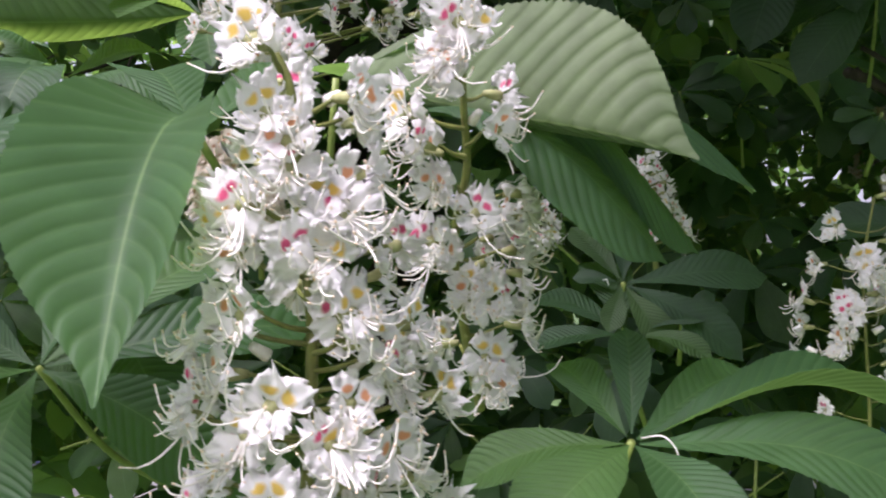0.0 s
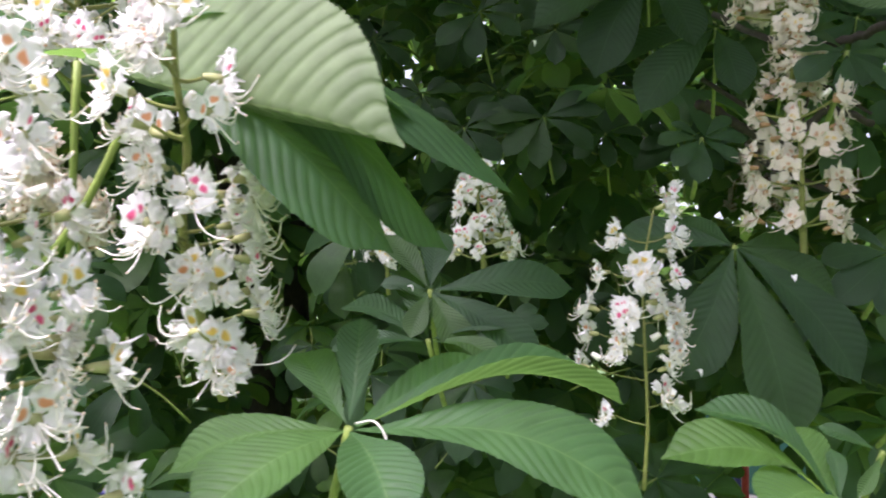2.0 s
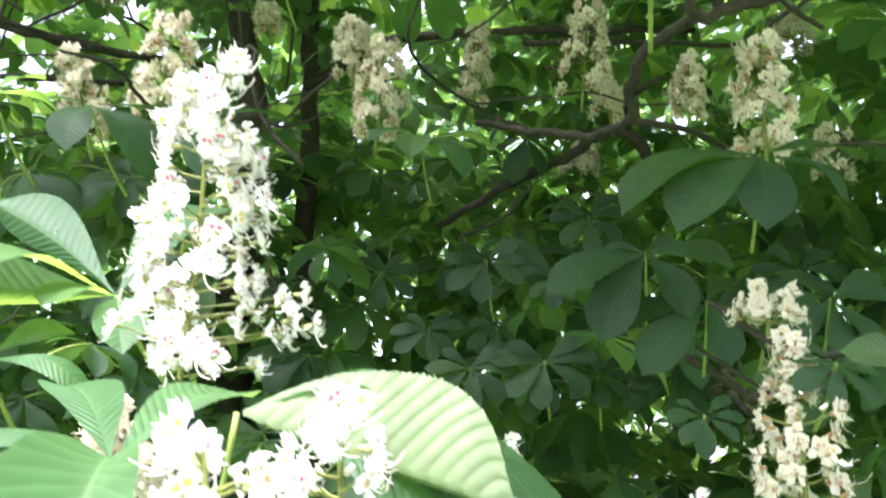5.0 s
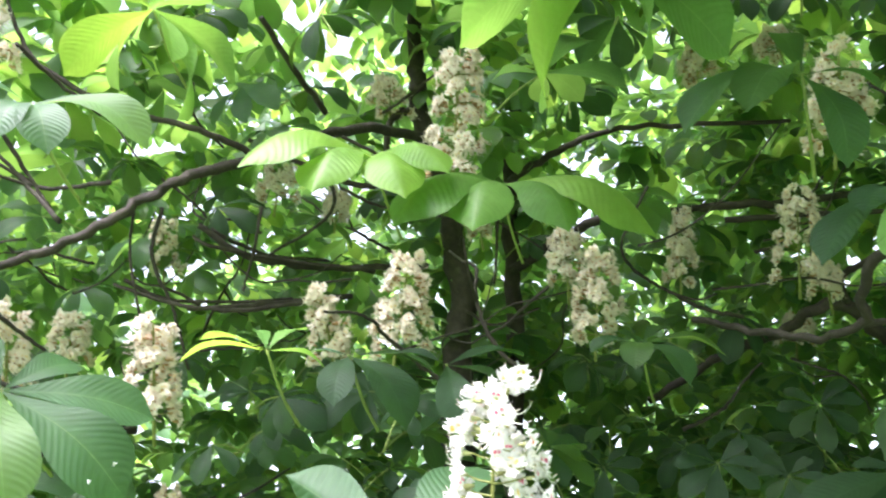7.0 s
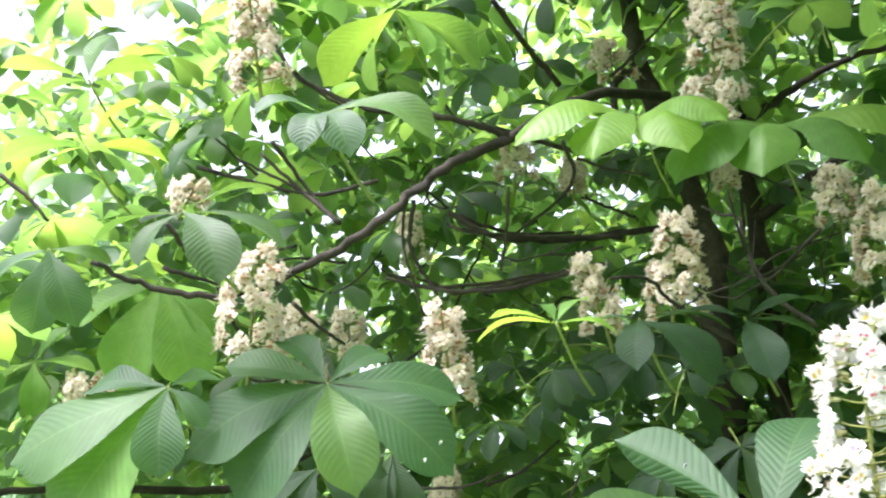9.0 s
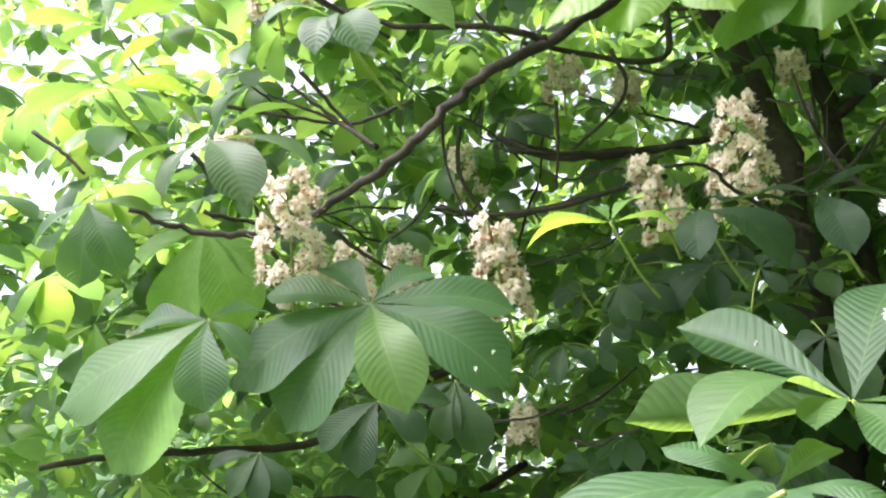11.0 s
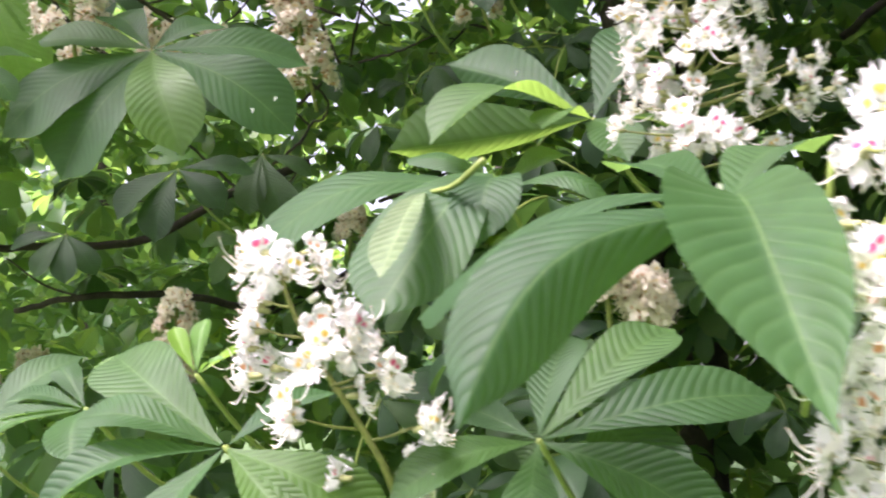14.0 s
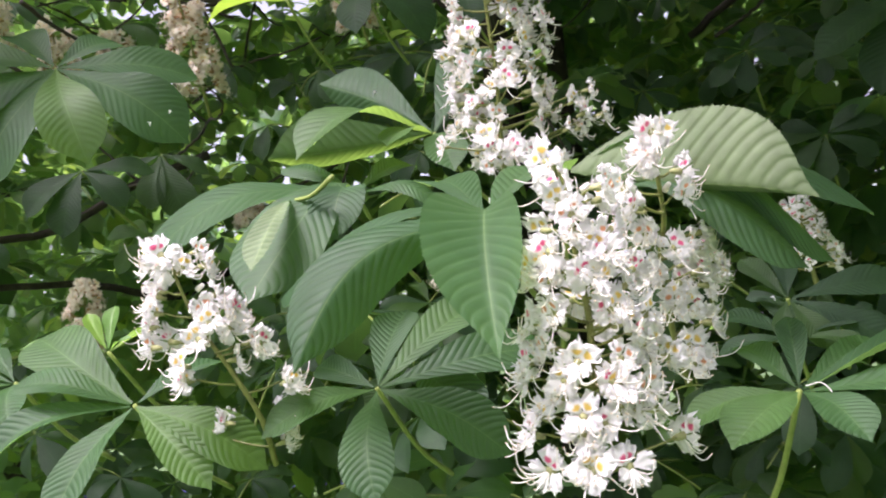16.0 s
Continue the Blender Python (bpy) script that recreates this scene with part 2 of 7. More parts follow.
def blade(p0, p1, up, width, arch=0.12, fold=0.15, roll=0.0, nu=102, nv=10, pleat=0.0016, seed=0, peak=0.55, halves=(1.0, 1.0), belly=1.0, slant=0.8):
    """One leaflet from its foot p0 to its tip p1, its rows of vertices laid along the side veins. width: its widest as a share of
    its length; arch: how far the midrib bows towards up; fold: how far the two halves rise (plus) or hang (minus); roll: turn about
    the midrib; peak: where along it the bow is highest; halves: widths of its two sides; belly: under 1 puts the widest place
    nearer its foot; slant: how far the side veins run forward."""
    rg = np.random.default_rng(seed)
    p0, p1, up = np.asarray(p0, float), np.asarray(p1, float), unit(up)
    length = np.linalg.norm(p1 - p0)
    axis = (p1 - p0) / length
    n0 = unit(up - axis * np.dot(up, axis))
    side0 = np.cross(axis, n0)
    sway = (rg.random() - 0.5) * 0.08
    ph = rg.random(4) * 6.28
    fine = nu > 30
    # the vein's own foot on the midrib (a), and where its points lie along the blade (s)
    a = np.linspace(0, 1, nu + 1)[:, None]
    v = np.linspace(-1, 1, nv + 1)[None, :]
    aw = np.abs(v)
    run = min(0.5 * width * slant, 0.25) * np.sin(np.pi * a ** 0.85)
    s = np.clip(a + run * aw * (0.8 + 0.35 * aw), 0, 1)
    k = np.linspace(0, 1, 201)
    mid = p0 + np.outer(k, p1 - p0) + np.outer(arch * length * np.sin(np.pi * k ** (math.log(0.5) / math.log(peak))), n0)
    mid += np.outer(sway * length * np.sin(np.pi * k), side0)
    tang = np.gradient(mid, axis=0)
    tang /= np.linalg.norm(tang, axis=1)[:, None]
    nor = n0 - tang * (tang @ n0)[:, None]
    nor /= np.linalg.norm(nor, axis=1)[:, None]
    sid = np.cross(tang, nor)
    r = radians(roll)
    nor, sid = nor * math.cos(r) + sid * math.sin(r), sid * math.cos(r) - nor * math.sin(r)
    at = lambda c: np.stack([np.interp(s, k, c[:, j]) for j in range(3)], axis=-1)
    wide = np.interp(k ** belly, SHAPE_S, SHAPE_W)
    wide = np.convolve(np.pad(wide, 6, mode="edge"), np.ones(13) / 13, mode="valid")
    wide[-1] = 0.0
    half = np.interp(s, k, wide) * width * length * 0.5
    h = half * np.where(v < 0, halves[0], halves[1])
    if fine:
        step = (np.arange(nu + 1) % 2)[:, None]
        teeth = (0.012 + 0.02 * rg.random((nu + 1, 1))) * step
        h = h * (1 + np.where(aw > 0.99, teeth, 0.0))
    bulge = 2 * np.abs(np.cos(np.pi * VEINS * a)) ** 0.6 - 1
    lift = fold * aw ** 1.3 * h
    if fine:
        lift = lift + pleat * bulge * np.minimum(1, aw * 4) * np.minimum(1.0, half / 0.012) * np.where(aw > 0.99, 0.4, 1.0)
    lift = lift + 0.06 * h * aw * aw * (np.sin(5.5 * s + np.where(v < 0, ph[0], ph[1])) + 0.6 * np.sin(13 * s + np.where(v < 0, ph[2], ph[3])))
    verts = at(mid) + at(sid) * (v * h)[..., None] + at(nor) * lift[..., None]
    uv = np.stack([a + 0 * v, 0.5 + 0.5 * v + 0 * a], axis=-1)
    m = nv + 1
    faces = [(i * m + j, i * m + j + 1, (i + 1) * m + j + 1, (i + 1) * m + j) for i in range(nu) for j in range(nv)]
    return verts.reshape(-1, 3), faces, uv.reshape(-1, 2)


LEAVES = "leaves near the lens"
count = [0]


def compound_leaf(hub, foot, up, tips, mat, label, nu=102, nv=12):
    """A palmate leaf: a hub on a long stalk that starts at foot, and leaflets to the given tips.
    tips: (tip, width, arch, fold, roll[, material[, peak, halves, belly, slant[, its own up]]])."""
    count[0] += 1
    thing = tagged(new("compound_leaf"), label, "leaf", LEAVES)
    thing.location = hub
    o = np.array(hub)
    f = np.array(foot) - o
    line = smooth_line([f, f * 0.5 + np.array((0, 0, -0.08)) * np.linalg.norm(f), (0, 0, 0)], 5)
    part("leaf_stalk", mesh_of("leaf_stalk", *tube(line, 0.0028, 0.0022, 6), [PETIOLE]), thing, "slender yellow-green leaf stalk")
    for k, (tip, width, arch, fold, roll, *rest) in enumerate(tips):
        t = np.array(tip) - o
        own = rest[5] if len(rest) > 5 else up
        width = width * (1.1 if nu < 100 and mat is not LEAF_SHADE else 1.0)
        v, fc, uv = blade(unit(t) * 0.004, t, own, width, arch, fold, roll, nu, nv, (0.0009 if rest and rest[0] is LEAF_PALE else 0.0006) if nu > 100 else 0.0004, count[0] * 31 + k, *rest[1:5])
        part("leaflet", mesh_of("leaflet", v, fc, [(rest[0] if rest else None) or mat], None, uv), thing)
    return thing


def leaf_template(seed, nu, nv, droop, n=7):
    """A whole palmate leaf about 1 across in local axes: hub at the origin, z up, the biggest leaflet along -y."""
    rg = np.random.default_rng(seed)
    soup = Soup()
    soup.pieces = []
    for k in range(n):
        a = (k - (n - 1) / 2) * radians(300 / n) + rg.normal(0, 0.08)
        ln = (1.0 - 0.48 * abs(k - (n - 1) / 2) / (n / 2)) * (0.9 + 0.2 * rg.random()) * 0.55
        d = droop + rg.normal(0, 0.15)
        tip = np.array((math.sin(a) * math.cos(d), -math.cos(a) * math.cos(d), -math.sin(d))) * ln
        v, f, uv = blade(unit(tip) * 0.01, tip, (0, 0, 1), 0.42 + 0.06 * rg.random(), 0.1 + 0.06 * rg.random(), 0.12 + 0.2 * rg.random(), rg.normal(0, 12), nu, nv, pleat=0.004, seed=seed * 7 + k)
        soup.add(v, f, 0, uv)
        soup.pieces.append((v, f, uv))
    v, f = tube(smooth_line([(0, 0, 0), (0, 0.2, -0.05), (0, 0.42, -0.16)], 3), 0.007, 0.01, 4)
    soup.add(v, f, 1)
    soup.stalk = (v, f)
    return soup


# ---- flowers ----
def flower_soups(seed, fine=True):
    """One horse chestnut flower facing +z, up +y: crinkled petals on narrow claws, the upper ones marked, a green cup;
    and its long stamens, first dipping, then curling up."""
    rg = np.random.default_rng(seed)
    petals = Soup()
    rows, cols = (9, 8) if fine else (4, 2)
    spread = ((62, 118, 190, 350, 268), (55, 120, 205, 332), (66, 124, 184, 356, 285))[seed % 3]
    for k, a in enumerate(spread):
        a = radians(a + rg.normal(0, 8))
        ln = (0.013 if k < 2 else 0.0118) * (0.85 + 0.3 * rg.random())
        wd = ln * (0.38 + 0.1 * rg.random())
        s = np.linspace(0, 1, rows + 1)[:, None]
        v = np.linspace(-1, 1, cols + 1)[None, :]
        # the petal leaves the cup forwards, opens out and turns back at its end
        turn = np.radians(30 + rg.normal(0, 8) + (78 + rg.normal(0, 16)) * np.linspace(0, 1, 40) ** 0.8)
        r = np.interp(s, np.linspace(0, 1, 40), np.cumsum(np.sin(turn)) / 40) * ln + 0.0014
        z = np.interp(s, np.linspace(0, 1, 40), np.cumsum(np.cos(turn)) / 40) * ln
        w = wd * np.interp(s, (0, 0.18, 0.4, 0.62, 0.8, 0.92, 1.0), (0.2, 0.24, 0.72, 1.0, 0.98, 0.74, 0.42))
        q = rg.random(6) * 6.28
        edge = np.clip(0.55 * v * v + 0.75 * s ** 3, 0, 1.1) * np.clip(s * 2.2 - 0.5, 0, 1)
        ruffle = edge * (0.0021 * np.sin(7.5 * v + 3 * s + q[0]) + 0.0018 * np.sin(13 * s + 4 * v + q[1]) + 0.0013 * np.sin(19 * v + q[2]))
        z = z - 0.25 * w * v * v * s + ruffle + 0.0006 * s * np.sin(5 * v + q[4])
        r = r + 0.0014 * edge * np.sin(11 * v + q[3]) + 0.6 * ruffle - 0.0016 * v * v * s ** 4
        rad, sd = np.array((math.cos(a), math.sin(a), 0)), np.array((-math.sin(a), math.cos(a), 0))
        wave = w * v * (1 + 0.14 * edge * np.sin(17 * s + q[5]))
        verts = r[..., None] * rad + wave[..., None] * sd + z[..., None] * np.array((0, 0, 1.0))
        faces = [(i * (cols + 1) + j, i * (cols + 1) + j + 1, (i + 1) * (cols + 1) + j + 1, (i + 1) * (cols + 1) + j) for i in range(rows) for j in range(cols)]
        uv = np.stack([s + 0 * v + (0 if k < 2 else 3), 0.5 + 0.5 * v + 0 * s], axis=-1)
        petals.add(verts.reshape(-1, 3), faces, 0, uv.reshape(-1, 2))
    v, f = tube([(0, 0, -0.007), (0, 0, -0.004), (0, 0, 0.0012)], 0.0013, 0.0027, 6)
    petals.add(v, f, 1)
    st = Soup()
    for k in range(8 if fine else 4):
        ln = 0.0158 * (0.75 + 0.45 * rg.random())
        x = rg.normal(0, 0.6)
        dip, up = 1.15 + rg.normal(0, 0.2), 0.85 + rg.normal(0, 0.25)
        n = 7 if fine else 4
        pts = [(x * ln * (i / (n - 1)), ln * (-dip * (i / (n - 1)) + up * (i / (n - 1)) ** 3), ln * 0.6 * (i / (n - 1)) ** 0.9) for i in range(n)]
        v, f = tube(pts, 0.00045, 0.00034, 4 if fine else 3, cap=False)
        st.add(v, f, 0)
        if fine:
            e = np.array(pts[-1])
            v, f = tube([e, e + unit(e - np.array(pts[-2])) * 0.001], 0.00045, 0.0004, 4)
            st.add(v, f, 1)
    return petals, st


def flower_meshes(fine, old):
    out = []
    for k, hue in enumerate(("yellow", "pink", "pink", "peach", "yellow", "pink")):
        p, s = flower_soups(k + 1, fine)
        base = PETALS["cream_" + ("peach" if k % 2 else "yellow") if old else hue]
        if fine:
            out.append((p.mesh("flower", [base, CALYX]), s.mesh("stamen_tuft", [STAMEN, ANTHER])))
        else:
            p.add(np.concatenate(s.v), s.f, 2)
            out.append((p.mesh("flower", [base, CALYX_OLD if old else CALYX, STAMEN_OLD if old else STAMEN]), None))
    return out


FLOWERS_FINE, FLOWERS_FAR, FLOWERS_OLD = flower_meshes(True, False), flower_meshes(False, False), flower_meshes(False, True)
BUD = mesh_of("bud", *tube([(0, 0, 0), (0, 0, 0.003), (0, 0, 0.006), (0, 0, 0.008)], 0.0028, 0.0018, 7), [STAMEN])
SPIKES = "flower spikes of the tree"


def turn_to(out, upish=(0, 0, 1), spin=0.0):
    z = Vector(out).normalized()
    x = Vector(upish).cross(z)
    x = x.normalized() if x.length > 1e-4 else Vector((1, 0, 0))
    m = Matrix((x, z.cross(x), z)).transposed()
    return (m @ Matrix.Rotation(spin, 3, "Z")).to_4x4()


def flower_spike(stem, cymes, label, meshes, thick=0.0035, seed=1, scale=1.0):
    """An upright panicle. stem: points from foot to top. cymes: (share of the stem's height, azimuth in degrees, reach, flowers)."""
    rg = random.Random(seed)
    foot = np.array(stem[0], float)
    thing = tagged(new("flower_spike"), label, "flower", SPIKES)
    thing.location = foot
    line = smooth_line([np.array(p) - foot for p in stem], 6)
    part("stem", mesh_of("stem", *tube(line, thick, thick * 0.5, 8), [STALK]), thing, "upright yellow-green flower stem")
    for h, az, reach, n in cymes:
        x = min(max(h, 0.0), 0.999) * (len(line) - 1)
        i = int(x)
        p = line[i] + (line[min(i + 1, len(line) - 1)] - line[i]) * (x - i)
        a = radians(az)
        out = np.array((math.sin(a), -math.cos(a), 0.0))
        end = p + out * reach + np.array((0, 0, 0.002))
        branch = smooth_line([p - np.array((0, 0, reach * 0.18)), p + out * reach * 0.5 - np.array((0, 0, reach * 0.1)), end], 4)
        part("flower_stalk", mesh_of("flower_stalk", *tube(branch, thick * 0.42, thick * 0.3, 5), [STALK]), thing)
        for k in range(n):
            w = rg.uniform(-0.7, 0.7)
            o2 = np.array((math.sin(a + w), -math.cos(a + w), rg.uniform(-0.15, 0.45)))
            shift = np.array((math.sin(a + w * 1.6), -math.cos(a + w * 1.6), 0)) * 0.007 + np.array((rg.uniform(-1, 1), rg.uniform(-1, 1), rg.uniform(-1.5, 1.5))) * 0.0085 * (k > 0)
            petals, stamens = meshes[rg.randrange(len(meshes))]
            ob = part("flower", petals, thing)
            sc = scale * rg.uniform(0.85, 1.15)
            ob.matrix_basis = Matrix.Translation(end + shift * scale) @ turn_to(o2, spin=rg.uniform(-0.8, 0.8)) @ Matrix.Diagonal((sc, sc, sc, 1))
            if stamens:
                part("stamen_tuft", stamens, ob, "long curved white stamens")
        if rg.random() < 0.25 and scale >= 1:
            b = part("bud", BUD, thing)
            b.matrix_basis = Matrix.Translation(end - out * 0.008 + np.array((0, 0, 0.006))) @ turn_to(out + np.array((0, 0, 0.6)))
    return thing


def full_cymes(n, reach, seed, flowers=2, taper=0.35, low=0.1):
    """Cymes all round a stem in loose tiers of three, shorter towards the top."""
    rg = random.Random(seed)
    tiers, out = max(4, round(n / 3)), []
    for k in range(n):
        tier = min(tiers - 1, k * tiers // n)
        u = (tier + 0.5) / tiers + rg.uniform(-0.12, 0.12) / tiers
        out.append((low + (1 - low) * u, k * 120 + tier * 50 + rg.uniform(-25, 25), reach * (1 - (1 - taper) * u ** 1.2) * rg.uniform(0.78, 1.1), flowers))
    return out


# ---- the tree: trunk, limbs, twigs ----
tree = tagged(new("horse_chestnut_tree"), "old horse chestnut tree with dark rough bark, in full flower", "tree")


LIMB_LINES = []


def limb(name, points, r0, r1, mat=None, sides=8):
    line = smooth_line(points, 7)
    if name != "trunk":
        LIMB_LINES.extend(Vector(p) for p in line[::2])
    rg = np.random.default_rng(int(abs(points[0][0] * 1000)) + 5)
    if r0 > 0.004:
        line = line + rg.normal(0, min(r0, 0.02) * 0.22, line.shape)
    v, f = tube(line, r0, r1, sides)
    if r0 > 0.03:
        v = [p * 1.0 + rg.normal(0, r0 * 0.05, 3) for p in v]
    return part(name, mesh_of(name, v, f, [mat or BARK]), tree)


# near shoots: whole leaves, from their hubs to the tips of their leaflets
compound_leaf((0.098, 0.418, 1.504), (0.058, 0.518, 1.384), (0, -0.45, 0.9), [
    ((0.012, 0.404, 1.482), 0.4, 0.1, 0.2, 0),
    ((0.044, 0.338, 1.474), 0.45, 0.1, 0.2, 0),
    ((0.129, 0.334, 1.474), 0.4, 0.1, 0.2, 0),
    ((0.246, 0.396, 1.465), 0.38, 0.14, 0.15, 0),
    ((0.242, 0.454, 1.514), 0.34, 0.16, 0.5, -20),
    ((0.062, 0.472, 1.538), 0.4, 0.1, 0.3, 0),
    ((0.099, 0.454, 1.559), 0.36, 0.05, 0.4, 0),
    ((0.181, 0.504, 1.527), 0.32, 0.1, 0.2, 0)],
    LEAF, "glossy palmate leaf with a curl of pale silk at its hub", 102, 14)
compound_leaf((-0.057, 0.439, 1.696), (-0.09, 0.515, 1.54), (-0.75, -0.36, 0.55), [
    ((0.126, 0.379, 1.639), 0.41, 0.03, -0.9, 65, LEAF_PALE, 0.75, (1.16, 0.21), 0.67),
    ((0.125, 0.462, 1.672), 0.42, 0.24, -0.1, 0, None, 0.5, (1.0, 1.0), 1.0, 0.8, (0, -0.3, 0.95))],
    LEAF, "large drooping leaf whose pale ribbed underside faces the light", 102, 24)
compound_leaf((-0.018, 0.427, 1.674), (-0.098, 0.477, 1.574), (0.1, -0.55, 0.83), [
    ((0.118, 0.428, 1.593), 0.42, 0.2, -0.25, 0, None, 0.4),
    ((0.146, 0.493, 1.599), 0.45, 0.2, -0.2, 0, None, 0.4),
    ((0.188, 0.541, 1.638), 0.42, 0.16, -0.1, 0)],
    LEAF, "drooping leaflets with toothed edges behind a flower spike", 102, 14)
compound_leaf((-0.118, 0.391, 1.66), (-0.085, 0.532, 1.573), (0, -0.25, 0.97), [
    ((-0.078, 0.216, 1.548), 0.41, 0.14, 0.58, 10, None, 0.37, (0.62, 0.94), 0.57, 0.8, (0.22, -0.54, 0.81)),
    ((-0.238, 0.273, 1.551), 0.5, 0.17, -0.63, -64, None, 0.51, (0.59, 0.6), 0.77, 0.8, (-0.08, -0.12, 0.99)),
    ((-0.324, 0.43, 1.617), 0.5, 0.16, -0.3, -5, None, 0.4),
    ((-0.064, 0.526, 1.715), 0.4, 0.1, 0.2, 0),
    ((-0.192, 0.489, 1.712), 0.4, 0.1, 0.2, 0)],
    LEAF, "broad hanging leaflets with a white petal fallen on them", 102, 14)
compound_leaf((-0.326, 0.637, 1.75), (-0.296, 0.757, 1.65), (0.2, -0.6, 0.75), [
    ((-0.529, 0.506, 1.666), 0.41, 0.17, 0.0, -23, None, 0.53, (0.93, 0.93), 0.8, 0.8, (0.44, 0.15, 0.89)),
    ((-0.375, 0.46, 1.621), 0.5, 0.18, -0.1, 0, None, 0.35, (0.75, 1.1)),
    ((-0.312, 0.522, 1.675), 0.44, 0.25, 0.1, 0),
    ((-0.22, 0.645, 1.711), 0.3, 0.25, -0.2, 0),
    ((-0.279, 0.711, 1.788), 0.4, 0.12, 0.2, 0),
    ((-0.43, 0.663, 1.797), 0.34, 0.1, -0.2, 0)],
    LEAF, "palmate leaf with one leaflet folded over to its pale back", 102, 14)
compound_leaf((-0.361, 0.547, 1.731), (-0.295, 0.504, 1.74), (0.35, -0.75, 0.5), [
    ((-0.348, 0.423, 1.646), 0.24, 0.1, 0.25, 25, LEAF_PALE, 0.4)],
    LEAF, "folded leaflet edge turned over to its pale back", 102, 14)
compound_leaf((-0.26, 0.758, 1.836), (-0.2, 0.858, 1.736), (0, -0.45, 0.9), [
    ((-0.443, 0.829, 1.953), 0.3, 0.02, -0.51, -29, None, 0.44, (0.62, 1.28), 1.16, 0.8, (-0.48, -0.47, 0.74)),
    ((-0.498, 0.764, 1.839), 0.36, 0.02, 0.51, 13, None, 0.53, (1.0, 0.71), 1.0, 0.8, (0.27, 0.52, 0.81)),
    ((-0.203, 0.894, 1.981), 0.45, 0.1, 0.2, 0),
    ((-0.283, 0.639, 1.797), 0.35, 0.1, 0.2, 0),
    ((-0.212, 0.662, 1.761), 0.4, 0.1, 0.2, 0),
    ((-0.177, 0.785, 1.812), 0.36, 0.1, 0.2, 0),
    ((-0.375, 0.593, 1.786), 0.4, 0.2, 0.2, 0)],
    LEAF, "palmate leaf beneath an upright flower spike", 102, 14)
compound_leaf((-0.268, 0.506, 1.53), (-0.238, 0.626, 1.43), (0, -0.75, 0.65), [
    ((-0.354, 0.433, 1.496), 0.36, 0.12, 0.2, 0),
    ((-0.248, 0.43, 1.434), 0.42, 0.12, 0.2, 0),
    ((-0.144, 0.509, 1.458), 0.4, 0.12, 0.2, 0),
    ((-0.109, 0.602, 1.55), 0.32, 0.08, 0.2, 0),
    ((-0.181, 0.626, 1.607), 0.34, 0.08, 0.2, 0),
    ((-0.263, 0.602, 1.607), 0.4, 0.05, 0.3, 0),
    ((-0.342, 0.534, 1.555), 0.4, 0.1, 0.2, 0)],
    LEAF, "dark palmate leaf spread flat towards the light", 102, 14)
compound_leaf((-0.497, 0.45, 1.536), (-0.467, 0.57, 1.436), (0, -0.6, 0.8), [
    ((-0.609, 0.414, 1.562), 0.36, 0.16, 0.2, 0),
    ((-0.608, 0.371, 1.491), 0.32, 0.14, 0.3, 0),
    ((-0.521, 0.361, 1.442), 0.4, 0.1, 0.2, 0),
    ((-0.402, 0.425, 1.455), 0.32, 0.12, 0.35, 0),
    ((-0.367, 0.466, 1.465), 0.4, 0.14, 0.15, 0),
    ((-0.447, 0.533, 1.571), 0.4, 0.1, 0.2, 0),
    ((-0.649, 0.501, 1.614), 0.4, 0.1, 0.2, 0)],
    LEAF, "palmate leaf below a sparse flower spike", 102, 14)
compound_leaf((-0.606, 0.557, 1.595), (-0.576, 0.677, 1.495), (0, -0.45, 0.9), [
    ((-0.675, 0.501, 1.605), 0.3, 0.1, 0.2, 0),
    ((-0.639, 0.567, 1.642), 0.34, 0.05, 0.4, 0),
    ((-0.616, 0.587, 1.649), 0.36, 0.05, 0.4, 0),
    ((-0.564, 0.606, 1.62), 0.36, 0.08, 0.3, 0),
    ((-0.563, 0.542, 1.606), 0.3, 0.1, 0.2, 0),
    ((-0.643, 0.515, 1.61), 0.3, 0.1, 0.2, 0)],
    LEAF_YOUNG_LIT, "small bright young leaf still unfolding", 102, 14)
compound_leaf((-0.686, 0.504, 1.57), (-0.656, 0.624, 1.47), (0, -0.45, 0.9), [
    ((-0.751, 0.444, 1.55), 0.34, 0.12, 0.3, 0),
    ((-0.74, 0.528, 1.609), 0.4, 0.1, 0.2, 0),
    ((-0.772, 0.496, 1.581), 0.36, 0.1, 0.2, 0),
    ((-0.733, 0.4, 1.531), 0.4, 0.1, 0.2, 0),
    ((-0.625, 0.428, 1.528), 0.4, 0.1, 0.2, 0)],
    LEAF, "half-hidden palmate leaf low on the branch", 102, 14)
compound_leaf((-0.879, 0.818, 2.057), (-0.849, 0.938, 1.957), (0.4, -0.7, 0.6), [
    ((-1.035, 0.767, 2.082), 0.42, 0.06, 0.2, 0),
    ((-1.06, 0.731, 1.936), 0.5, 0.1, -0.1, 0),
    ((-0.983, 0.762, 1.873), 0.52, 0.12, 0.2, 0),
    ((-0.791, 0.774, 1.88), 0.44, 0.16, 0.2, 0),
    ((-0.695, 0.889, 1.92), 0.46, 0.12, 0.1, 0),
    ((-0.715, 0.965, 2.049), 0.4, 0.08, 0.2, 0),
    ((-0.845, 0.934, 2.128), 0.4, 0.1, 0.2, 0),
    ((-0.995, 0.864, 2.148), 0.4, 0.1, 0.2, 0)],
    LEAF, "large umbrella-shaped palmate leaf hanging from a twig", 68, 10)
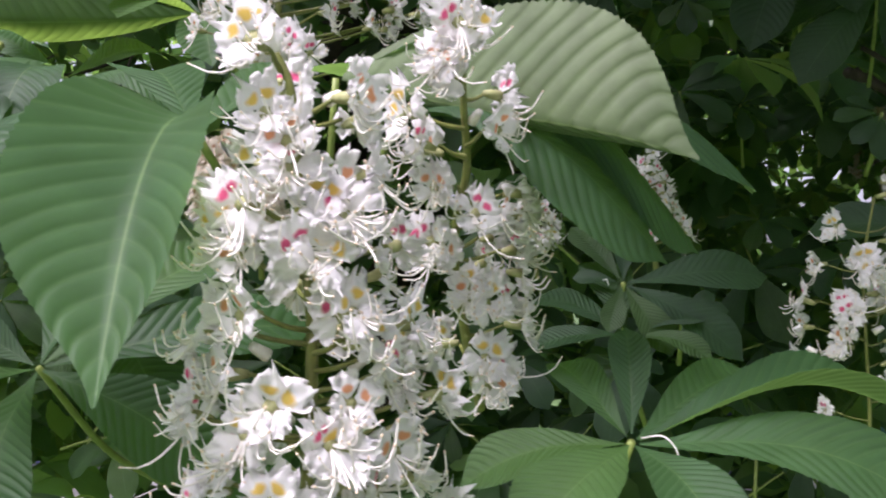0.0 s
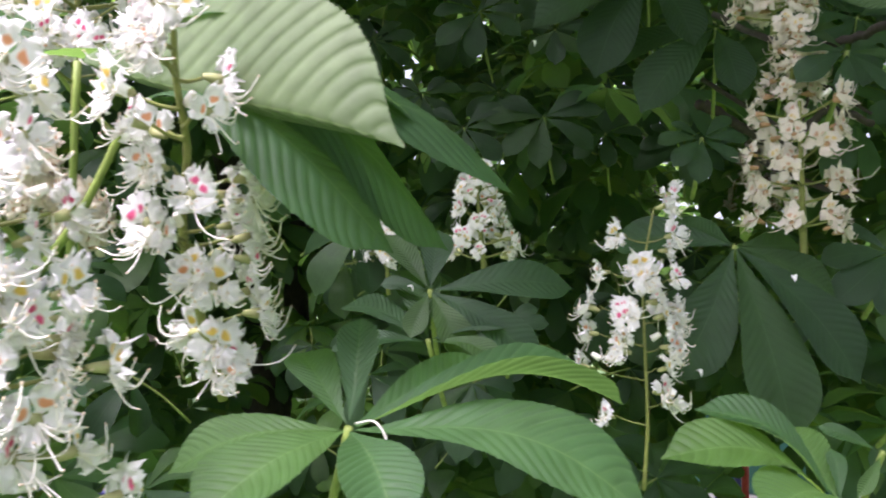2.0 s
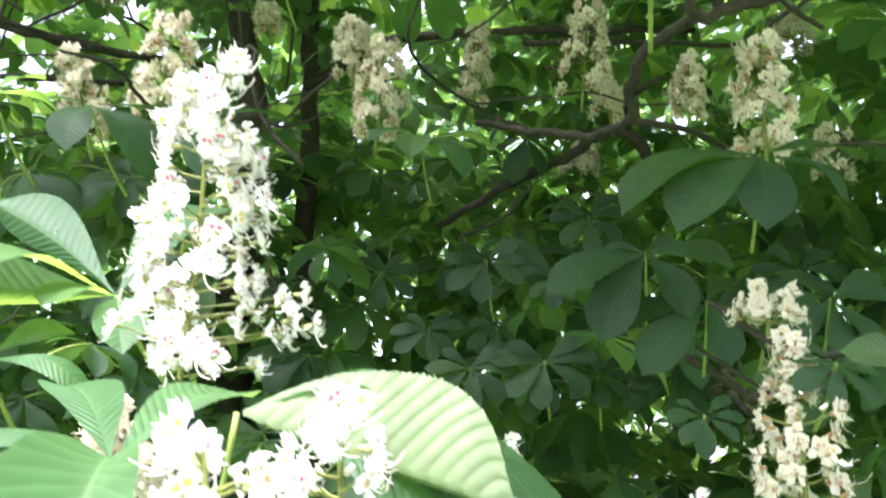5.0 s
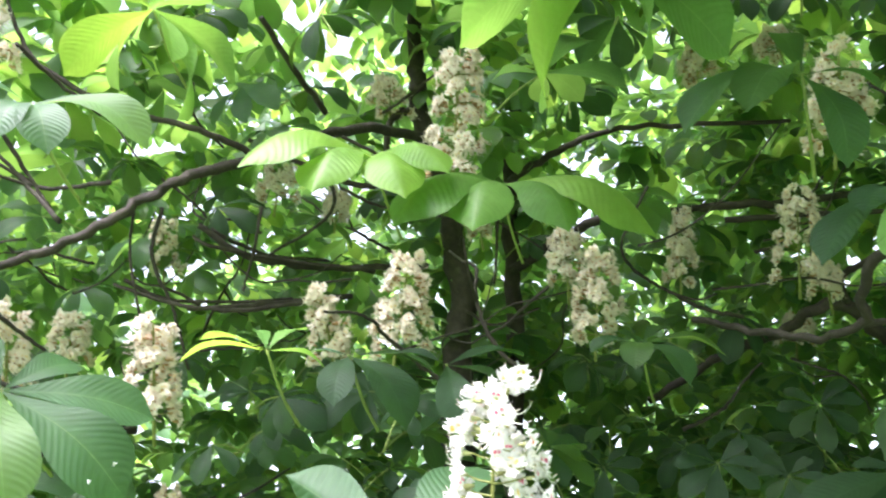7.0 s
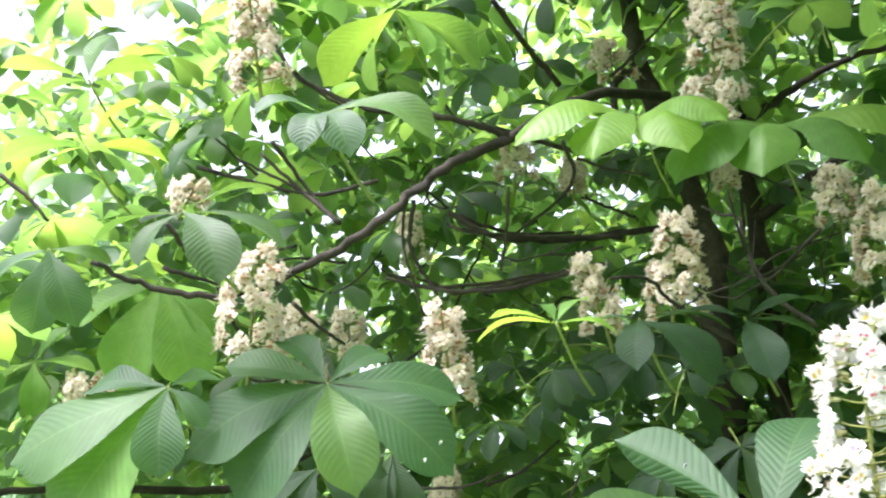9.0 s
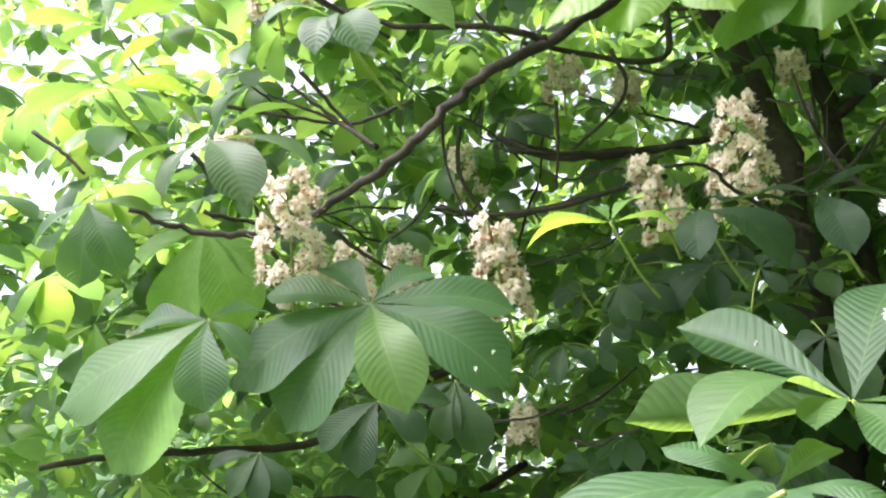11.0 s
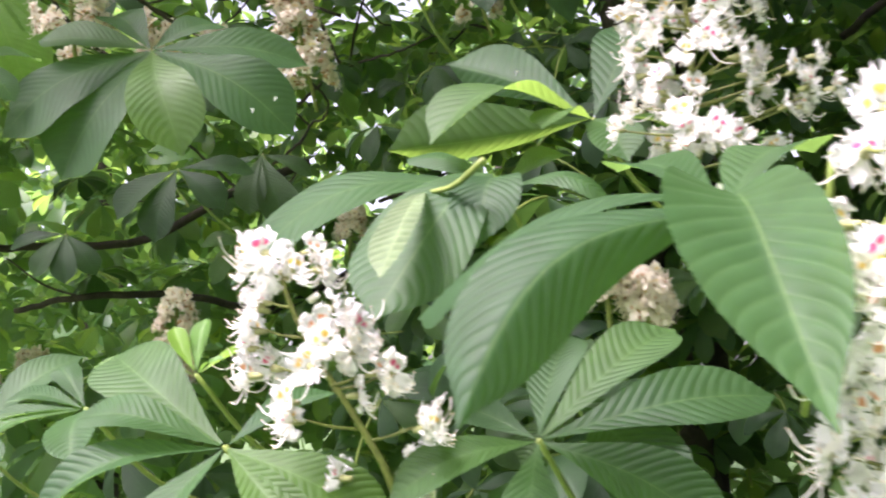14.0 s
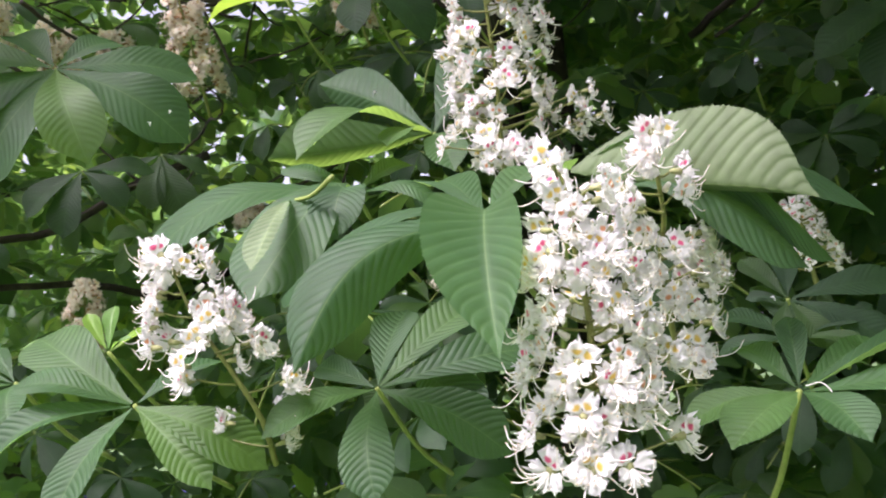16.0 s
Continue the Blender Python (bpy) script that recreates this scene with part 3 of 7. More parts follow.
compound_leaf((-1.077, 0.692, 2.039), (-1.047, 0.812, 1.939), (0.4, -0.7, 0.6), [
    ((-1.28, 0.615, 1.921), 0.55, 0.08, -0.1, 0),
    # light shining through is put into this leaflet's brighter green
    ((-1.207, 0.654, 1.827), 0.56, 0.08, 0, 0, LEAF_YOUNG_LIT),
    ((-1.057, 0.679, 1.901), 0.5, 0.1, 0.2, 0),
    ((-1.015, 0.714, 1.975), 0.4, 0.1, 0.2, 0),
    ((-1.236, 0.695, 2.041), 0.4, 0.12, 0.2, 0),
    ((-1.07, 0.805, 2.072), 0.36, 0.1, 0.2, 0)],
    LEAF, "hanging palmate leaf, light shining through one leaflet", 68, 10)
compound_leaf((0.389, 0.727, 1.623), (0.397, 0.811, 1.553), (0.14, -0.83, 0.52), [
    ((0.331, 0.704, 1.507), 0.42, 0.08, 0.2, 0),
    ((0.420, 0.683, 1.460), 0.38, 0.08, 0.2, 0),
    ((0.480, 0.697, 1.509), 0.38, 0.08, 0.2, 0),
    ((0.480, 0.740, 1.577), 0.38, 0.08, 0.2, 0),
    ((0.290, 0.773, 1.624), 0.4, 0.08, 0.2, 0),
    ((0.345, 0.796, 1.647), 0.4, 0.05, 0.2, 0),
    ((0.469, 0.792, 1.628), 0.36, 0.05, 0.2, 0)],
    LEAF_SHADE, "dark palmate leaf spread flat behind a flower spike", 68, 10)
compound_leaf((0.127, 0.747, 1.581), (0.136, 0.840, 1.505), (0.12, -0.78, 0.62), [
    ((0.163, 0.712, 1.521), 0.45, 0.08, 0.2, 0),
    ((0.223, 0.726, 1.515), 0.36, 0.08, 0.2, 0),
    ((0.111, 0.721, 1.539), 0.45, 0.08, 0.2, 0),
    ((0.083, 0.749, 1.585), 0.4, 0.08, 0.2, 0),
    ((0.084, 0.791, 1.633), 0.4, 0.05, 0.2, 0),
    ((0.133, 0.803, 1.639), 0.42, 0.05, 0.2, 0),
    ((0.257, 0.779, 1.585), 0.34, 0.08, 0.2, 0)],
    LEAF_SHADE, "shaded palmate leaf with a fallen white petal on it", 68, 10)
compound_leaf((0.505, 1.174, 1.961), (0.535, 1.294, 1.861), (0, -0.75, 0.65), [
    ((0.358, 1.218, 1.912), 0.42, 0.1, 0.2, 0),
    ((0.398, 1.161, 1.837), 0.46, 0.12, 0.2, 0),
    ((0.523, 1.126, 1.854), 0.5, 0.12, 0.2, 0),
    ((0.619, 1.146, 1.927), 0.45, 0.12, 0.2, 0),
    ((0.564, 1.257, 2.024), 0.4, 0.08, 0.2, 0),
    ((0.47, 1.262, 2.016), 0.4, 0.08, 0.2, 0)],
    LEAF_SHADE, "dark palmate leaf in the shade of the crown", 68, 10)
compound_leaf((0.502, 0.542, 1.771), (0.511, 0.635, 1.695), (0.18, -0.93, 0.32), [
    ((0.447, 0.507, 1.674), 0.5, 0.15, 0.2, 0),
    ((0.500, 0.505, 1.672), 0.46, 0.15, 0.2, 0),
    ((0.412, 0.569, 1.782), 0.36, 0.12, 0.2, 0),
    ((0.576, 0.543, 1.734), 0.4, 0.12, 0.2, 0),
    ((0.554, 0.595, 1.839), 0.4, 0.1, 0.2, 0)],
    LEAF_SHADE, "shaded palmate leaf hanging at the edge of the crown", 102, 14)
compound_leaf((0.371, 0.483, 1.457), (0.381, 0.584, 1.374), (0.02, -0.43, 0.91), [
    ((0.260, 0.444, 1.487), 0.36, 0.16, 0.2, 0),
    ((0.288, 0.482, 1.509), 0.36, 0.16, 0.3, 0),
    ((0.362, 0.547, 1.492), 0.4, 0.1, 0.2, 0),
    ((0.375, 0.505, 1.485), 0.36, 0.1, 0.2, 0),
    ((0.301, 0.402, 1.468), 0.4, 0.1, 0.2, 0)],
    LEAF, "bright young palmate leaf low on the shoot", 102, 14)
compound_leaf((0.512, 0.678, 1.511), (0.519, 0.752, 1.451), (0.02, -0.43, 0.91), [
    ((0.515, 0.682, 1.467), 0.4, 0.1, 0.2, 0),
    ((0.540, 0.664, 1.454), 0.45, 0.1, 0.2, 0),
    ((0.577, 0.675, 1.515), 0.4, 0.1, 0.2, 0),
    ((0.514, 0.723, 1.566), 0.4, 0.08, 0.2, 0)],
    LEAF_SHADE, "shaded palmate leaf low in the crown", 68, 10)
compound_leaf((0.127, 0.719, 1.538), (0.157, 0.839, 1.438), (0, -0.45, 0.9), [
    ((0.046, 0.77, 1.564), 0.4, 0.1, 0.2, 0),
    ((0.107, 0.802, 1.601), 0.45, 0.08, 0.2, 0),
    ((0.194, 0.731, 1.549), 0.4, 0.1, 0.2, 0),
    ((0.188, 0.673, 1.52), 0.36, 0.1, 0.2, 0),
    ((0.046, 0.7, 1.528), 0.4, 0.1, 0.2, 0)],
    LEAF_SHADE, "dark palmate leaf behind the flower spikes", 102, 14)
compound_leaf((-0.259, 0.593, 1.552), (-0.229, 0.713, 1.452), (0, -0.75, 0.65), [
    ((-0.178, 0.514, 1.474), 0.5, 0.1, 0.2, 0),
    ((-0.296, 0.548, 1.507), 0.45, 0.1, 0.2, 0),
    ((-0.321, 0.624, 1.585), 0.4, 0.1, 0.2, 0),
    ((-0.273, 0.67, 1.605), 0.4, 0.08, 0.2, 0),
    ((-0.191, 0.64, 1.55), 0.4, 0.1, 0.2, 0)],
    LEAF_SHADE, "dark palmate leaf behind a broad hanging leaflet", 102, 14)
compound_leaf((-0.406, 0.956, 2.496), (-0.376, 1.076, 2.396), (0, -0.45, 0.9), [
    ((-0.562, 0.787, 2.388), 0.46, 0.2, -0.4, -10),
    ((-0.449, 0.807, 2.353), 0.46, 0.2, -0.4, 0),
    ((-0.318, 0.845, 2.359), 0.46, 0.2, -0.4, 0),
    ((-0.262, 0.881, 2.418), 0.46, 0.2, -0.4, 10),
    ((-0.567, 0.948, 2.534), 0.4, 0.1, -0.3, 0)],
    LEAF_YOUNG_LIT, "bright drooping palmate leaf seen from below", 68, 10)
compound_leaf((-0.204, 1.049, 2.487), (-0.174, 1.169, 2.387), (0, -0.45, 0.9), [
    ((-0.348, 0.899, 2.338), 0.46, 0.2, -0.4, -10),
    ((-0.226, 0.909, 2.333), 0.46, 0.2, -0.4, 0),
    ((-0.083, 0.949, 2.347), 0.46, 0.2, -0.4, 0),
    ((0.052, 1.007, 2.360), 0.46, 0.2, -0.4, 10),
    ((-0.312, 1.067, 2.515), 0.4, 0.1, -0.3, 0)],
    LEAF_YOUNG_LIT, "bright drooping palmate leaf, its leaflets tented", 68, 10)
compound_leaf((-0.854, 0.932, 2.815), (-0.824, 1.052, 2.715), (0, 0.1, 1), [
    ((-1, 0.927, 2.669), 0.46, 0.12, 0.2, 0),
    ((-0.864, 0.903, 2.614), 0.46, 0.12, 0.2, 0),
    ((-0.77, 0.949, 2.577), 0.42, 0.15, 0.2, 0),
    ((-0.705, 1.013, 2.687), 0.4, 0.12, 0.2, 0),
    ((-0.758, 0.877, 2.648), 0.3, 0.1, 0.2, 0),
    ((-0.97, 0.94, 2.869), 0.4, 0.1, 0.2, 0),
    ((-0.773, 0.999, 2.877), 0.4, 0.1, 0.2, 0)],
    LEAF_YOUNG_LIT, "palmate leaf overhead with daylight shining through", 68, 10)
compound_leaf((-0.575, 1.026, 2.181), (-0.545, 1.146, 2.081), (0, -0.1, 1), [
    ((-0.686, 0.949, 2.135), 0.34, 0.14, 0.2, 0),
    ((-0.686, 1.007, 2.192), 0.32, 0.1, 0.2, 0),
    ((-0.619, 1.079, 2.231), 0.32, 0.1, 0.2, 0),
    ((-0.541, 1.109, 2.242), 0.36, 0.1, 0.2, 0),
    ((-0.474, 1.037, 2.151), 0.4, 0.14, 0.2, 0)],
    LEAF_YOUNG_LIT, "yellow-green young leaf catching the light", 68, 10)
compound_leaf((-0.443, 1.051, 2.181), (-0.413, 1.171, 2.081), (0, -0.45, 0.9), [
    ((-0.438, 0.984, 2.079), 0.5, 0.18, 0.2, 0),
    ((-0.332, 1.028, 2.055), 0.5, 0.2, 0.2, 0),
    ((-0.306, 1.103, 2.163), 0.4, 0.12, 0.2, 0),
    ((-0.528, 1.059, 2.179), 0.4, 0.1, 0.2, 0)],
    LEAF_SHADE, "dark hanging leaf below a flower spike", 68, 10)
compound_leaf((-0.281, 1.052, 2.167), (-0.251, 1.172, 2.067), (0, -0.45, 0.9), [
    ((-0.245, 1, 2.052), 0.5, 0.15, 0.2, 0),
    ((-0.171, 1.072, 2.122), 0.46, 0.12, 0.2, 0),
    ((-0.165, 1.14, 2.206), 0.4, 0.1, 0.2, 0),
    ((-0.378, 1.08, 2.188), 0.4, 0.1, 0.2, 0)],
    LEAF_SHADE, "dark hanging leaf beside the trunk", 68, 10)
compound_leaf((0.04, 1.462, 2.331), (0.07, 1.582, 2.231), (0, -0.45, 0.9), [
    ((-0.059, 1.395, 2.288), 0.42, 0.14, 0.2, 0),
    ((0.025, 1.363, 2.246), 0.46, 0.18, 0.2, 0),
    ((0.128, 1.412, 2.231), 0.46, 0.18, 0.2, 0),
    ((0.21, 1.483, 2.308), 0.42, 0.14, 0.2, 0),
    ((0.099, 1.538, 2.388), 0.4, 0.1, 0.2, 0),
    ((-0.019, 1.503, 2.364), 0.4, 0.1, 0.2, 0)],
    LEAF, "hanging palmate leaf below a double flower spike", 68, 10)
compound_leaf((-1.053, 0.647, 2.302), (-1.023, 0.767, 2.202), (0, -0.45, 0.9), [
    ((-1.072, 0.592, 2.191), 0.42, 0.15, 0.2, 0),
    ((-0.955, 0.632, 2.164), 0.5, 0.15, 0.2, 0),
    ((-0.898, 0.709, 2.236), 0.42, 0.12, 0.2, 0),
    ((-0.944, 0.731, 2.356), 0.42, 0.1, 0.2, 0),
    ((-1.17, 0.589, 2.234), 0.4, 0.12, 0.2, 0)],
    LEAF_SHADE, "dark leaf hanging against the bright edge of the crown", 68, 10)
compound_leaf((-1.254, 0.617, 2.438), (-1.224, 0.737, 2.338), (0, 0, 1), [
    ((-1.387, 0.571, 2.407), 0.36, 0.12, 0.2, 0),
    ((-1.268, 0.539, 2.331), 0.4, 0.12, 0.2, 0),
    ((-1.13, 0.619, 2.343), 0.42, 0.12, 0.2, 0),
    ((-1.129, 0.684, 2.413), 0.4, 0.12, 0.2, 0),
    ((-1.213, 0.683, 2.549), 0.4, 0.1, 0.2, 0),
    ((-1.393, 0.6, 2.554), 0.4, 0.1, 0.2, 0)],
    LEAF_YOUNG_LIT, "bright backlit leaf at the edge of the crown", 68, 10)
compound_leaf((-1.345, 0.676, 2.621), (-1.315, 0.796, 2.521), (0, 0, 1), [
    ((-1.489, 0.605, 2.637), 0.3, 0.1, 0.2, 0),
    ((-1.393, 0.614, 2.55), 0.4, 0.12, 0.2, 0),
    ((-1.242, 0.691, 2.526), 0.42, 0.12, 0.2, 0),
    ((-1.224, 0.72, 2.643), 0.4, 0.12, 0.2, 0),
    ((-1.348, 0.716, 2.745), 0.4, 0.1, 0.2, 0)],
    LEAF_YOUNG_LIT, "bright backlit leaf against the open sky", 68, 10)
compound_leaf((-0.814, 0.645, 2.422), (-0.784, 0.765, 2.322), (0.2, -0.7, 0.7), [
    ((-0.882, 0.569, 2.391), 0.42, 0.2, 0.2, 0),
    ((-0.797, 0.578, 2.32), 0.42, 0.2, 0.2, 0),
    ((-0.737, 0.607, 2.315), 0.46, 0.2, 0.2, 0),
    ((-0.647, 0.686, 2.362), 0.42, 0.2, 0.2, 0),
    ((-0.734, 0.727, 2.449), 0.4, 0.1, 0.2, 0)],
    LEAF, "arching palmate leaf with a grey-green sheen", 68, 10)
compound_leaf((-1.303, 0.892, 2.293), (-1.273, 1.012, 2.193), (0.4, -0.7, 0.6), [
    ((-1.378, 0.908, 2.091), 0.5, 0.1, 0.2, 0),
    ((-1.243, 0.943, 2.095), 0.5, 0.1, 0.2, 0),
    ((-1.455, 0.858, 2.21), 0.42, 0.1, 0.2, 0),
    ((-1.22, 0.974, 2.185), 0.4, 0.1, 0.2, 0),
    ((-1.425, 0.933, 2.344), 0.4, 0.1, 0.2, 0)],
    LEAF_YOUNG_LIT, "yellow-green leaf with daylight shining through", 68, 10)
compound_leaf((-1.45, 0.751, 2.33), (-1.42, 0.871, 2.23), (0.4, -0.6, 0.7), [
    ((-1.474, 0.771, 2.175), 0.5, 0.1, 0.2, 0),
    ((-1.382, 0.785, 2.183), 0.46, 0.1, 0.2, 0),
    ((-1.559, 0.732, 2.26), 0.42, 0.1, 0.2, 0),
    ((-1.367, 0.83, 2.314), 0.4, 0.1, 0.2, 0)],
    LEAF, "hanging leaf at the bright edge of the crown", 68, 10)
compound_leaf((-1.748, 1.023, 2.206), (-1.718, 1.143, 2.106), (0.4, -0.4, 0.8), [
    ((-1.831, 0.983, 2.129), 0.45, 0.1, 0.2, 0),
    ((-1.721, 1.028, 2.083), 0.46, 0.1, 0.2, 0),
    ((-1.627, 1.085, 2.186), 0.42, 0.1, 0.2, 0),
    ((-1.694, 1.049, 2.284), 0.4, 0.1, 0.2, 0)],
    LEAF_YOUNG_LIT, "bright leaf low at the edge of the crown", 68, 10)
compound_leaf((-1.041, 1.072, 1.965), (-1.011, 1.192, 1.865), (0.3, -0.7, 0.6), [
    ((-1.128, 1.025, 1.879), 0.5, 0.1, 0.2, 0),
    ((-1.063, 1.041, 1.833), 0.5, 0.1, 0.2, 0),
    ((-0.96, 1.091, 1.885), 0.5, 0.1, 0.2, 0),
    ((-0.939, 1.154, 1.959), 0.4, 0.1, 0.2, 0)],
    LEAF_SHADE, "dark leaf hanging in the shade below", 68, 10)
compound_leaf((-0.963, 1.212, 2.011), (-0.933, 1.332, 1.911), (0.3, -0.7, 0.6), [
    ((-0.973, 1.184, 1.892), 0.5, 0.1, 0.2, 0),
    ((-0.912, 1.217, 1.869), 0.5, 0.1, 0.2, 0),
    ((-0.884, 1.258, 1.965), 0.4, 0.1, 0.2, 0),
    ((-1.023, 1.191, 1.973), 0.4, 0.1, 0.2, 0)],
    LEAF_SHADE, "dark leaf hanging in the shade below", 68, 10)
compound_leaf((-1.446, 1.226, 1.922), (-1.416, 1.346, 1.822), (0.3, -0.7, 0.6), [
    ((-1.491, 1.187, 1.83), 0.5, 0.1, 0.2, 0),
    ((-1.429, 1.209, 1.814), 0.5, 0.1, 0.2, 0),
    ((-1.384, 1.249, 1.831), 0.45, 0.1, 0.2, 0),
    ((-1.549, 1.182, 1.894), 0.4, 0.1, 0.2, 0)],
    LEAF_SHADE, "dark leaf hanging from a low branch", 68, 10)
compound_leaf((-1.037, 0.68, 1.54), (-1.007, 0.8, 1.44), (0.2, -0.6, 0.8), [
    ((-1.147, 0.591, 1.526), 0.42, 0.1, 0.2, 0),
    ((-1.151, 0.676, 1.61), 0.4, 0.1, 0.2, 0),
    ((-0.969, 0.789, 1.637), 0.4, 0.1, 0.2, 0),
    ((-0.966, 0.655, 1.507), 0.45, 0.1, 0.2, 0),
    ((-1.063, 0.607, 1.492), 0.4, 0.1, 0.2, 0)],
    LEAF, "palmate leaf low on the branch", 68, 10)
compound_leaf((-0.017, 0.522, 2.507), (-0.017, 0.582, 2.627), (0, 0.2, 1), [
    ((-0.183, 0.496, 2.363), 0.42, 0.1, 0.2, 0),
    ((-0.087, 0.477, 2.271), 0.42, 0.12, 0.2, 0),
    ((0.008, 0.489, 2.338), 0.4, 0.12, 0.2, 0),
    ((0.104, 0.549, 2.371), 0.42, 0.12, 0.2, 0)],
    LEAF_YOUNG_LIT, "bright ribbed leaflets hanging from overhead", 68, 10)
compound_leaf((0.228, 0.748, 2.478), (0.258, 0.868, 2.378), (0, -0.6, 0.8), [
    ((0.071, 0.727, 2.379), 0.42, 0.2, 0.2, 0),
    ((0.138, 0.666, 2.371), 0.42, 0.2, 0.2, 0),
    ((0.268, 0.751, 2.336), 0.4, 0.2, 0.2, 0),
    ((0.33, 0.775, 2.464), 0.4, 0.15, 0.2, 0),
    ((0.216, 0.792, 2.576), 0.4, 0.1, 0.2, 0)],
    LEAF, "arching palmate leaf under the upper twigs", 68, 10)
compound_leaf((0.266, 0.588, 2.228), (0.296, 0.708, 2.128), (0, -0.45, 0.9), [
    ((0.175, 0.557, 2.128), 0.4, 0.12, 0.2, 0),
    ((0.208, 0.516, 2.163), 0.4, 0.1, 0.2, 0),
    ((0.297, 0.578, 2.135), 0.4, 0.1, 0.2, 0)],
    LEAF_SHADE, "dark leaf hanging close by", 102, 14)
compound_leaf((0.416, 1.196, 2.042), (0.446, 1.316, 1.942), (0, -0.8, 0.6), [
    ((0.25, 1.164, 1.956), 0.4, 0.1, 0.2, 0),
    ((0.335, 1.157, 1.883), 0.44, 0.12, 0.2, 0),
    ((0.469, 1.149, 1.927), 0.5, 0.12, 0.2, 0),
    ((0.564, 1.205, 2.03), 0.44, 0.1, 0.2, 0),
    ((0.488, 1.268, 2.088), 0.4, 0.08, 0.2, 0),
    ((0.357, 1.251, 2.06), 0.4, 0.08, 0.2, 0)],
    LEAF_SHADE, "dark palmate leaf spread flat in the shade", 68, 10)
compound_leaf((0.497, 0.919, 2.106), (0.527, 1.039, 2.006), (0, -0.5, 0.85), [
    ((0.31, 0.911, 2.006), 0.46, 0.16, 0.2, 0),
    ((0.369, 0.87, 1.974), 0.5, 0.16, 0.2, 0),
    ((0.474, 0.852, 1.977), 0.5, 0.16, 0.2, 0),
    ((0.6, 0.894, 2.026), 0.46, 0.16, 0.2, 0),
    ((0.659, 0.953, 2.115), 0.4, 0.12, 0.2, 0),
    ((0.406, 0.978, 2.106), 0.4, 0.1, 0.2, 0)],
    LEAF_SHADE, "hanging leaf below a tall cream flower spike", 68, 10)
compound_leaf((0.227, 0.472, 2.173), (0.247, 0.572, 2.193), (0, 0.1, 1), [
    ((0.21, 0.446, 2.083), 0.4, 0.1, 0.2, 0),
    ((0.242, 0.449, 2.076), 0.46, 0.1, 0.2, 0),
    ((0.302, 0.488, 2.129), 0.4, 0.1, 0.2, 0)],
    LEAF_YOUNG_LIT, "backlit leaf hanging from a grey branch", 102, 14)
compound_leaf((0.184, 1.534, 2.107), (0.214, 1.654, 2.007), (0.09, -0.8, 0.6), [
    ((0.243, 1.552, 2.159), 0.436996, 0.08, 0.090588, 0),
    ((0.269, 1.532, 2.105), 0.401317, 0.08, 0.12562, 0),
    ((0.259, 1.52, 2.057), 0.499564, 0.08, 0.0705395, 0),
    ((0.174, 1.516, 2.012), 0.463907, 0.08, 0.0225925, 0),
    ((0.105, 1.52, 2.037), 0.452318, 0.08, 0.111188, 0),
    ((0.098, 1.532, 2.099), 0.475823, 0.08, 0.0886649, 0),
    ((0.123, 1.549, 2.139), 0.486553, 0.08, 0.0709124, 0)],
    LEAF_SHADE, "flat dark palmate leaf deep in the shade of the crown", 40, 6)
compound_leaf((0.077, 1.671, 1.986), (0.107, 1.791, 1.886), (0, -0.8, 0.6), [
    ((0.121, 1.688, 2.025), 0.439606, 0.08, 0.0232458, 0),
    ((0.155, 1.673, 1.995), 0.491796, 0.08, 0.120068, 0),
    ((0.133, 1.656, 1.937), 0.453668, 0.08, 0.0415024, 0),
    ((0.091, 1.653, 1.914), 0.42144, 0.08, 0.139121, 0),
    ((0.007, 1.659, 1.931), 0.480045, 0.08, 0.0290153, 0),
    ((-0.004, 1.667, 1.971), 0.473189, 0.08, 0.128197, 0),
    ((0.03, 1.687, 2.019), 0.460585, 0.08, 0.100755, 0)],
    LEAF_SHADE, "flat dark palmate leaf deep in the shade of the crown", 40, 6)
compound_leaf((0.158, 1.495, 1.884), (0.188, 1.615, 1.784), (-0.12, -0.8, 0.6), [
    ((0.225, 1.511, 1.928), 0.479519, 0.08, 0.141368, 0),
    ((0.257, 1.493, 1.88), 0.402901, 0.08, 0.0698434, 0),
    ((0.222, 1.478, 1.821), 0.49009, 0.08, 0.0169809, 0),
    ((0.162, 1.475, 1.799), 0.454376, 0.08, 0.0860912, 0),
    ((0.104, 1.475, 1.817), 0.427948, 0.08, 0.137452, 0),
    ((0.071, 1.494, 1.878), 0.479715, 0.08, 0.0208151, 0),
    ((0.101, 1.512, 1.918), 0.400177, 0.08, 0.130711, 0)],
    LEAF_SHADE, "flat dark palmate leaf deep in the shade of the crown", 40, 6)
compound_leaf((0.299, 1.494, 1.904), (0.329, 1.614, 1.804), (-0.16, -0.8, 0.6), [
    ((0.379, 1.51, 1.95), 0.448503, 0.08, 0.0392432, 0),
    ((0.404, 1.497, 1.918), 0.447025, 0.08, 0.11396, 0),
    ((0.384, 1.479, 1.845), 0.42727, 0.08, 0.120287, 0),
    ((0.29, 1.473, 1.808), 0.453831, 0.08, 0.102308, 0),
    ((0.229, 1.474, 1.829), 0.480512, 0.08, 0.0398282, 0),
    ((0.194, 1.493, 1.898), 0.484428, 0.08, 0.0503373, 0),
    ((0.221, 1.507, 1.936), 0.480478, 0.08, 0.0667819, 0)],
    LEAF_SHADE, "flat dark palmate leaf deep in the shade of the crown", 40, 6)
